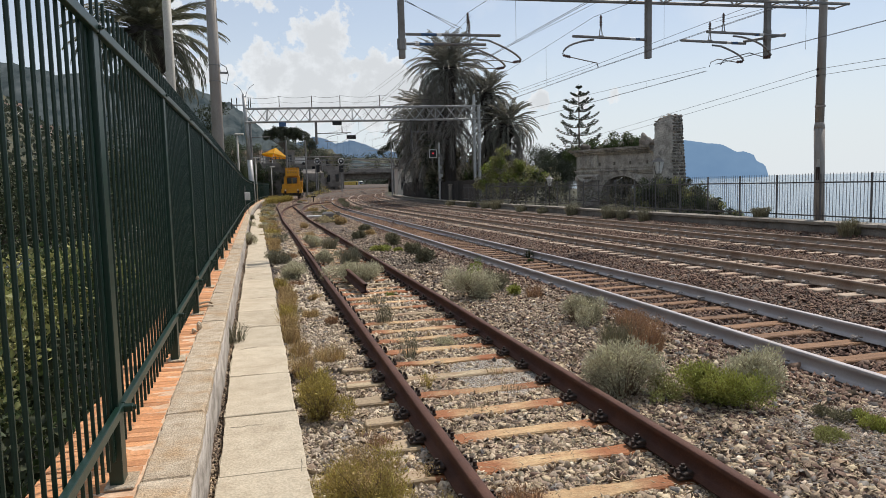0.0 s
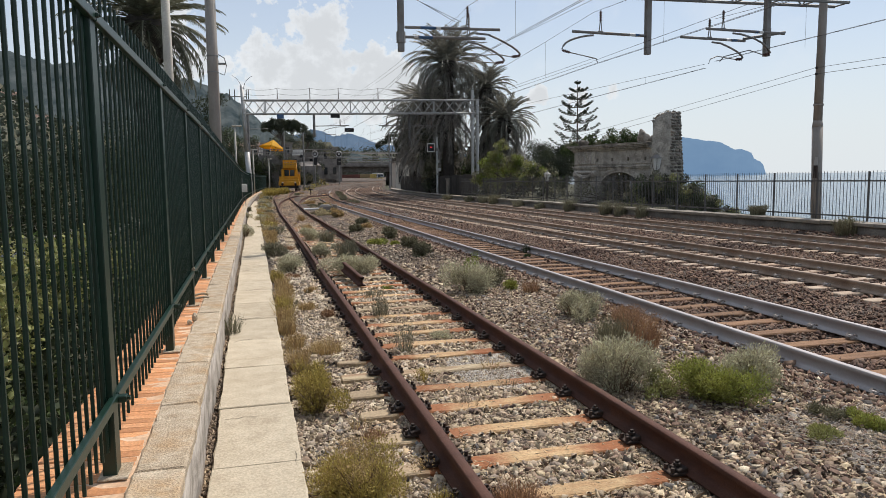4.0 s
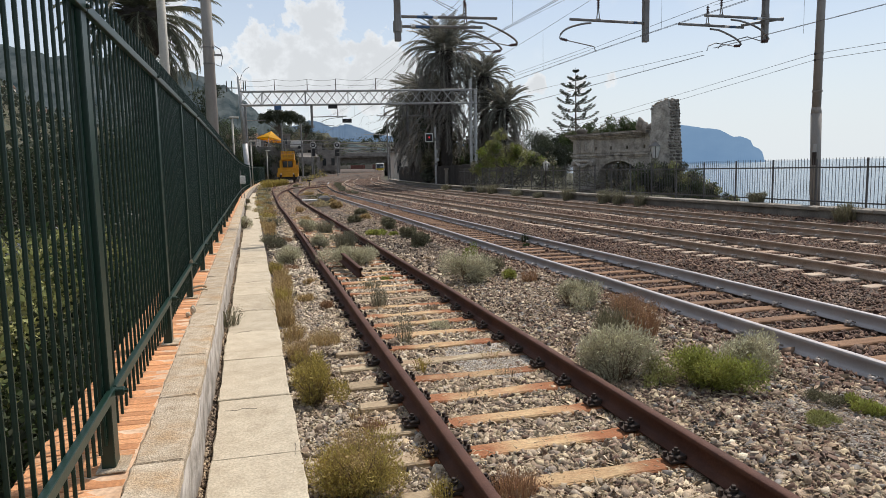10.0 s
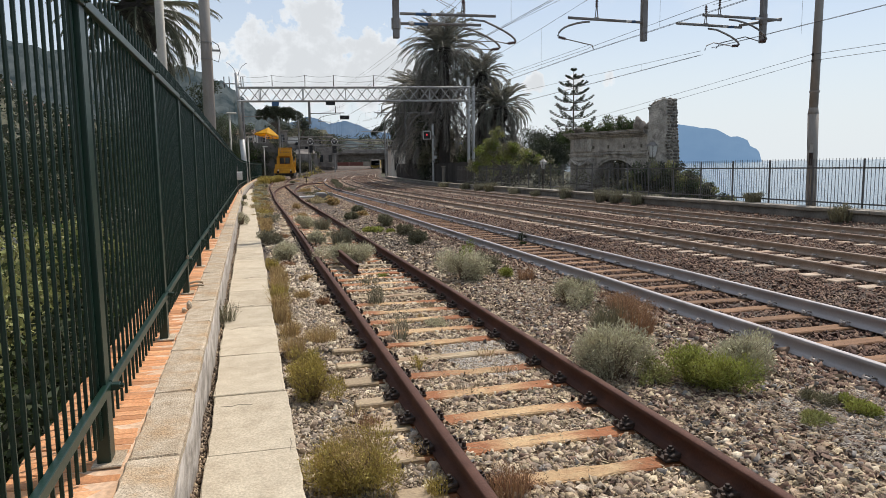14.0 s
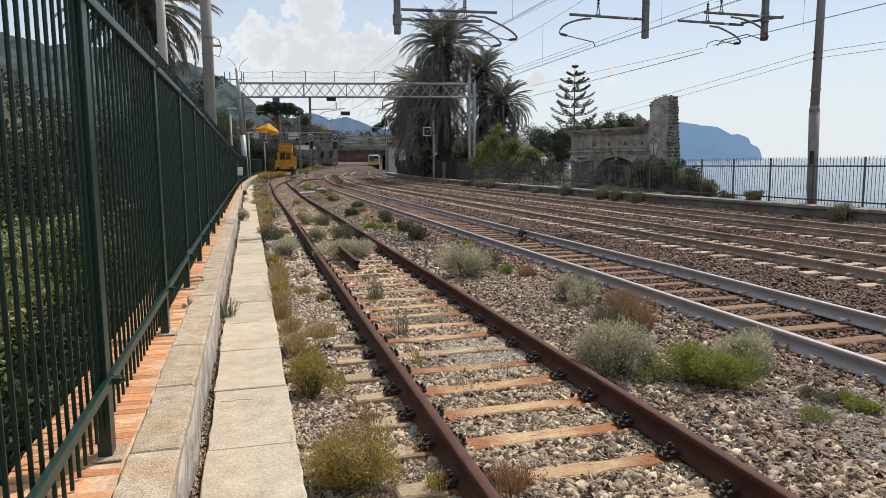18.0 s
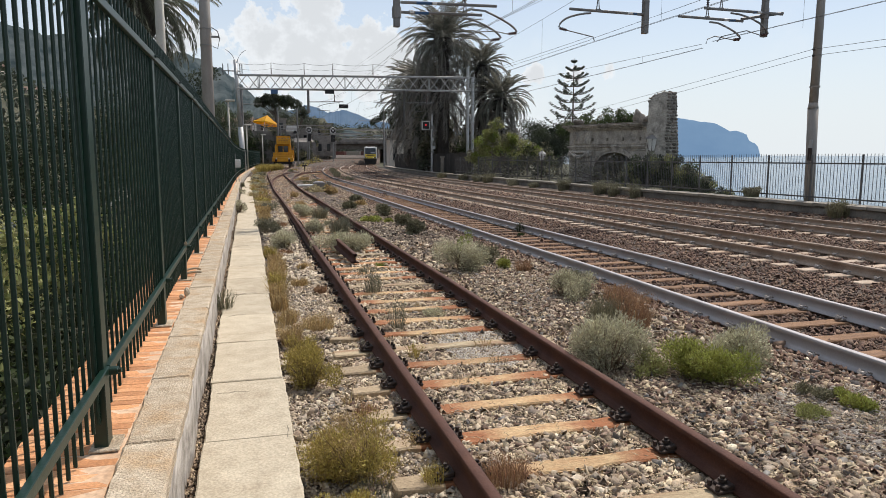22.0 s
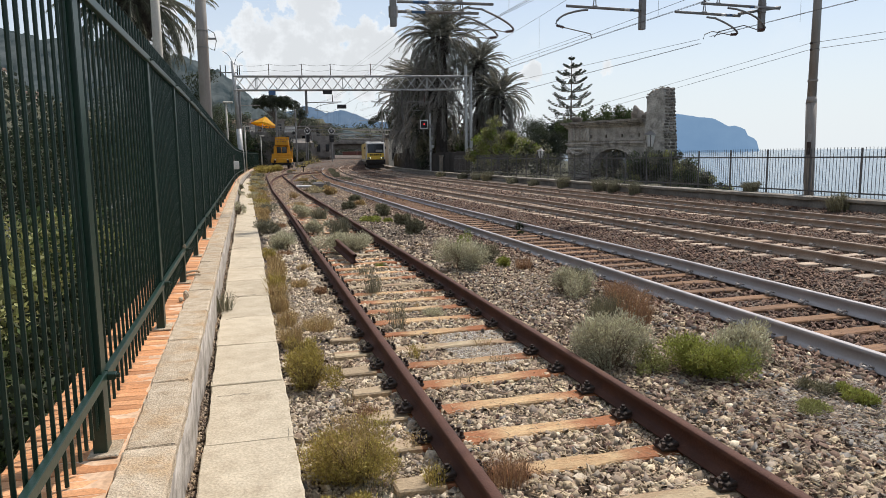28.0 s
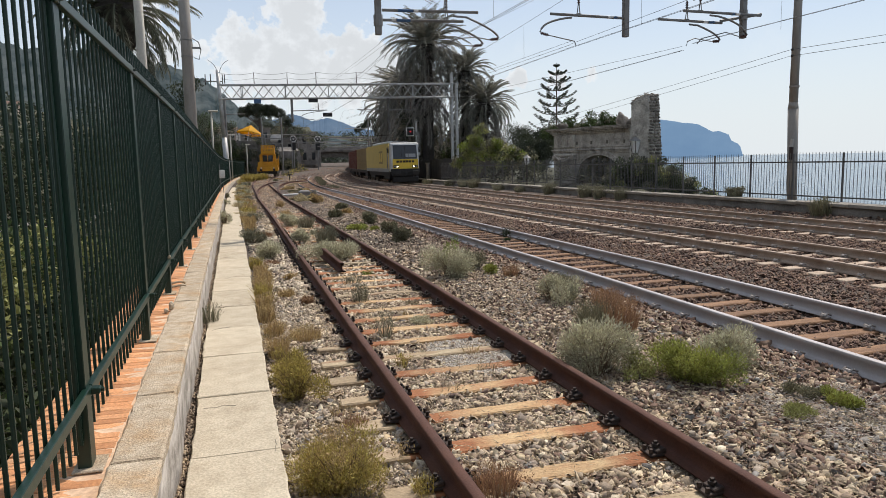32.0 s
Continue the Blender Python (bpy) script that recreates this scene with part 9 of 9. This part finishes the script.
def build_loco():
    """Front at y = 0 facing -y, rail top at z = 0, 18.9 m long."""
    v = thing("locomotive", "yellow and white electric freight locomotive with lit headlights", "locomotive")
    Y, W, D = M["train_yellow"], M["train_white"], M["black_matt"]
    body = extrude_profile([(0.95, 1.2), (17.95, 1.2), (18.0, 3.7), (17.6, 3.95), (1.3, 3.95), (0.95, 3.7)], -1.48, 1.48)
    bmesh.ops.bevel(body, geom=[e for e in body.edges if abs(e.verts[0].co.y - e.verts[1].co.y) > 10 and e.verts[0].co.z > 3.5], offset=0.12, segments=2, affect="EDGES")
    b = part("body", body, M["train_side"], v, "pale yellow body side")
    for s in (-1, 1):
        part("sill", box((0.03, 17.0, 0.35), (s * 1.49, 9.4, 1.3), 0.005), M["train_grey"], b)
        part("emblem", box((0.012, 2.4, 1.3), (s * 1.488, 6.2, 2.6)), M["box_amber"], b, "plain amber emblem panel")
        part("emblem", box((0.014, 0.8, 0.9), (s * 1.491, 5.6, 2.6)), Y, b)
        part("emblem", box((0.014, 0.8, 0.9), (s * 1.491, 6.8, 2.6)), Y, b)
        part("cab_door", box((0.02, 0.7, 2.3), (s * 1.487, 1.75, 2.4), 0.004), M["glass_dark"], b, "dark cab door recess")
        part("grab_rail", rod((s * 1.53, 1.3, 1.5), (s * 1.53, 1.3, 3.0), 0.025, sides=5), W, b)
    cab = extrude_profile([(0.0, 1.15), (1.05, 1.15), (1.05, 4.0), (0.62, 4.0), (0.36, 3.85), (0.05, 2.1)], -1.46, 1.46)
    for q in cab.verts:
        if q.co.y < 0.7:
            q.co.x *= 0.93
    bmesh.ops.bevel(cab, geom=[e for e in cab.edges if e.calc_face_angle(0) > 0.3], offset=0.07, segments=3, affect="EDGES")
    c = part("cab", cab, W, v, "white cab surround")

    def slope_y(z):
        return 0.05 + (z - 2.1) / 1.75 * 0.31

    def on_front(name, w, z0, z1, x, out, material, label=""):
        bm = bmesh.new()
        lo, hi = slope_y(z0), slope_y(z1)
        co = [(x - w / 2, lo, z0), (x + w / 2, lo, z0), (x + w / 2, hi, z1), (x - w / 2, hi, z1)]
        f = [bm.verts.new(Vector(p) + Vector((0, 0.02, 0))) for p in co]
        g = [bm.verts.new(Vector(p) - Vector((0, out, 0))) for p in co]
        bm.faces.new(g)
        for i in range(4):
            bm.faces.new((f[i], f[(i + 1) % 4], g[(i + 1) % 4], g[i]))
        bmesh.ops.recalc_face_normals(bm, faces=bm.faces)
        return part(name, bm, material, c, label)

    on_front("windscreen", 2.36, 2.4, 3.74, 0, 0.025, M["glass_dark"], "dark two-part windscreen")
    on_front("pillar", 0.06, 2.42, 3.7, 0, 0.032, D)
    for s in (-0.6, 0.6):
        on_front("wiper", 0.035, 2.45, 3.1, s * 0.55, 0.045, D)
    on_front("sun_blind", 1.0, 2.55, 2.9, 0.55, 0.03, M["train_grey"])
    nose = part("nose_panel", box((2.52, 0.06, 0.95), (0, 0.0, 1.9), 0.015), Y, c, "yellow nose panel")
    for k, w in enumerate((0.3, 0.2, 0.24, 0.3, 0.22, 0.22)):
        part("lettering_bar", box((w, 0.012, 0.2), (-0.75 + 0.3 * k, -0.036, 2.14)), D, nose)
    for s in (-1, 1):
        h = part("lamp_housing", box((0.56, 0.05, 0.26), (s * 0.92, -0.03, 1.66), 0.02), D, nose)
        part("headlight", rod((s * 0.8, -0.075, 1.66), (s * 0.8, -0.05, 1.66), 0.075, sides=12), M["headlight"], h, "lit headlight")
        part("marker_lamp", rod((s * 1.06, -0.075, 1.66), (s * 1.06, -0.05, 1.66), 0.07, sides=10), M["train_grey"], h)
        bf = part("buffer", rod((s * 0.88, 0.0, 1.06), (s * 0.88, -0.55, 1.06), 0.13, sides=10), D, v)
        part("buffer_plate", box((0.55, 0.05, 0.36), (s * 0.88, -0.57, 1.06), 0.02), D, bf)
    part("buffer_beam", box((2.7, 0.3, 0.55), (0, 0.12, 1.0), 0.03), D, v)
    part("front_skirt", box((2.9, 0.1, 0.42), (0, -0.02, 1.24), 0.02), D, v)
    part("plough", box((2.5, 0.12, 0.5), (0, 0.0, 0.42), 0.03), D, v)
    part("coupling", box((0.18, 0.5, 0.3), (0, -0.2, 0.95), 0.03), D, v)
    part("underframe", box((2.5, 15.5, 0.5), (0, 9.4, 0.95), 0.04), D, v)
    for yb in (4.2, 14.6):
        bg = part("bogie", box((2.4, 3.6, 0.45), (0, yb, 0.62), 0.05), D, v)
        for dy in (-1.3, 1.3):
            for s in (-0.75, 0.75):
                part("wheel", rod((s - 0.07, yb + dy, 0.6), (s + 0.07, yb + dy, 0.6), 0.6, sides=18), M["iron_dark"], bg)
    part("roof_hood", box((2.2, 11.0, 0.28), (0, 9.6, 4.08), 0.08), W, v)
    for yp in (3.2, 15.4):
        pt = part("pantograph_base", box((1.5, 1.6, 0.1), (0, yp, 4.1), 0.02), M["iron_dark"], v)
        part("lower_arm", rod((0, yp - 0.6, 4.2), (0, yp + 0.9, 4.75 if yp > 10 else 4.3), 0.04, sides=6), M["iron_dark"], pt)
        if yp > 10:
            part("upper_arm", rod((0, yp + 0.9, 4.75), (0, yp - 0.5, 5.25), 0.035, sides=6), M["iron_dark"], pt)
        part("bow", rod((-0.8, yp - 0.5, 5.27 if yp > 10 else 4.4), (0.8, yp - 0.5, 5.27 if yp > 10 else 4.4), 0.035, sides=6), M["iron_dark"], pt)
    for s in (-1, 1):
        part("mirror", box((0.12, 0.08, 0.35), (s * 1.58, 0.75, 3.2), 0.02), D, c)
    return v


def build_wagon(material, label, ribs=True):
    """A container flat, 14 m long, front at y = 0."""
    v = thing("container_wagon", label, "wagon", group="container wagons")
    part("frame", box((2.4, 13.6, 0.35), (0, 7, 1.0), 0.03), M["iron_dark"], v)
    hull = box((2.5, 12.2, 2.75), (0, 7, 2.58), 0.03)
    if not ribs:
        for k in range(20):
            bm_box(hull, (2.58, 0.16, 2.6), (0, 1.3 + 0.6 * k, 2.58))
    c = part("container", hull, material, v)
    rib = mesh_of("rib", box((0.04, 0.16, 2.6), (0, 0, 0), 0.01), material)
    for k in range(20 if ribs else 0):
        for s in (-1, 1):
            piece("rib", rib, c, pose(s * 1.265, 1.3 + 0.6 * k, 2.58))
    for k in range(5 if ribs else 0):
        piece("rib", rib, c, pose(-1.0 + 0.5 * k, 0.885, 2.58, 0, 0, 90))
    for yb in (2.3, 11.7):
        bg = part("bogie", box((2.2, 2.6, 0.4), (0, yb, 0.6), 0.04), M["black_matt"], v)
        for dy in (-0.9, 0.9):
            for s in (-0.75, 0.75):
                part("wheel", rod((s - 0.06, yb + dy, 0.46), (s + 0.06, yb + dy, 0.46), 0.46, sides=14), M["iron_dark"], bg)
    for s in (-0.88, 0.88):
        part("buffer", rod((s, 0.2, 1.05), (s, -0.35, 1.05), 0.12, sides=8), M["iron_dark"], v)
    return v


LOCO = build_loco()
WAGONS = [build_wagon(M["box_amber"], "amber-yellow container on a flat wagon behind the locomotive"),
          build_wagon(M["box_red"], "dark red container on a flat wagon"), build_wagon(M["box_red"], "dark red container on a flat wagon"),
          build_wagon(M["box_grey"], "beige-grey container on a flat wagon"), build_wagon(M["box_red"], "dark red container on a flat wagon"),
          build_wagon(M["box_grey"], "beige-grey container on a flat wagon")]
for k in range(9):
    WAGONS.append(build_wagon(M["box_grey" if k == 4 else "box_red"], "beige-grey container on a flat wagon" if k == 4 else "dark red container on a flat wagon", False))

# seconds, and how far along the line the locomotive's front stands (by its y where the line is straight)
FRONT = ((0.0, 305.0), (3.0, 278.0), (6.0, 251.0), (9.0, 226.0), (12.0, 203.5), (14.0, 188.0), (17.0, 166.0), (20.0, 146.0), (23.0, 125.0), (25.5, 102.0),
         (28.0, 76.5), (29.0, 66.5), (30.0, 57.3), (31.0, 47.8), (32.0, 38.0))


# ---------------------------------------------------------------- what moves
def vehicle_pose(s, length):
    a, b = on_path(s), on_path(s + length)
    za, zb = float(rail_z(a[1])), float(rail_z(b[1]))
    d = Vector((b[0] - a[0], b[1] - a[1], zb - za)).normalized()
    yaw, pitch = math.degrees(math.atan2(-d.x, d.y)), math.degrees(math.asin(d.z))
    return pose(a[0], a[1], za, pitch, 0, yaw)


def motions():
    ft, fs = np.array([f[0] for f in FRONT]), np.array([f[1] for f in FRONT])
    ts = np.arange(0, 32.01, 0.5)
    # smooth running: quadratic fit of the distance, eased onto the noted places
    s = np.interp(ts, ft, fs)
    k = np.ones(5) / 5
    sm = np.convolve(np.pad(s, 2, mode="reflect", reflect_type="odd"), k, mode="valid")
    walk(LOCO, [(float(t), vehicle_pose(float(q), 18.9)) for t, q in zip(ts, sm)])
    for i, w in enumerate(WAGONS):
        off = 19.3 + 14.4 * i
        walk(w, [(float(t), vehicle_pose(float(q) + off, 14.0)) for t, q in zip(ts, sm)])

motions()
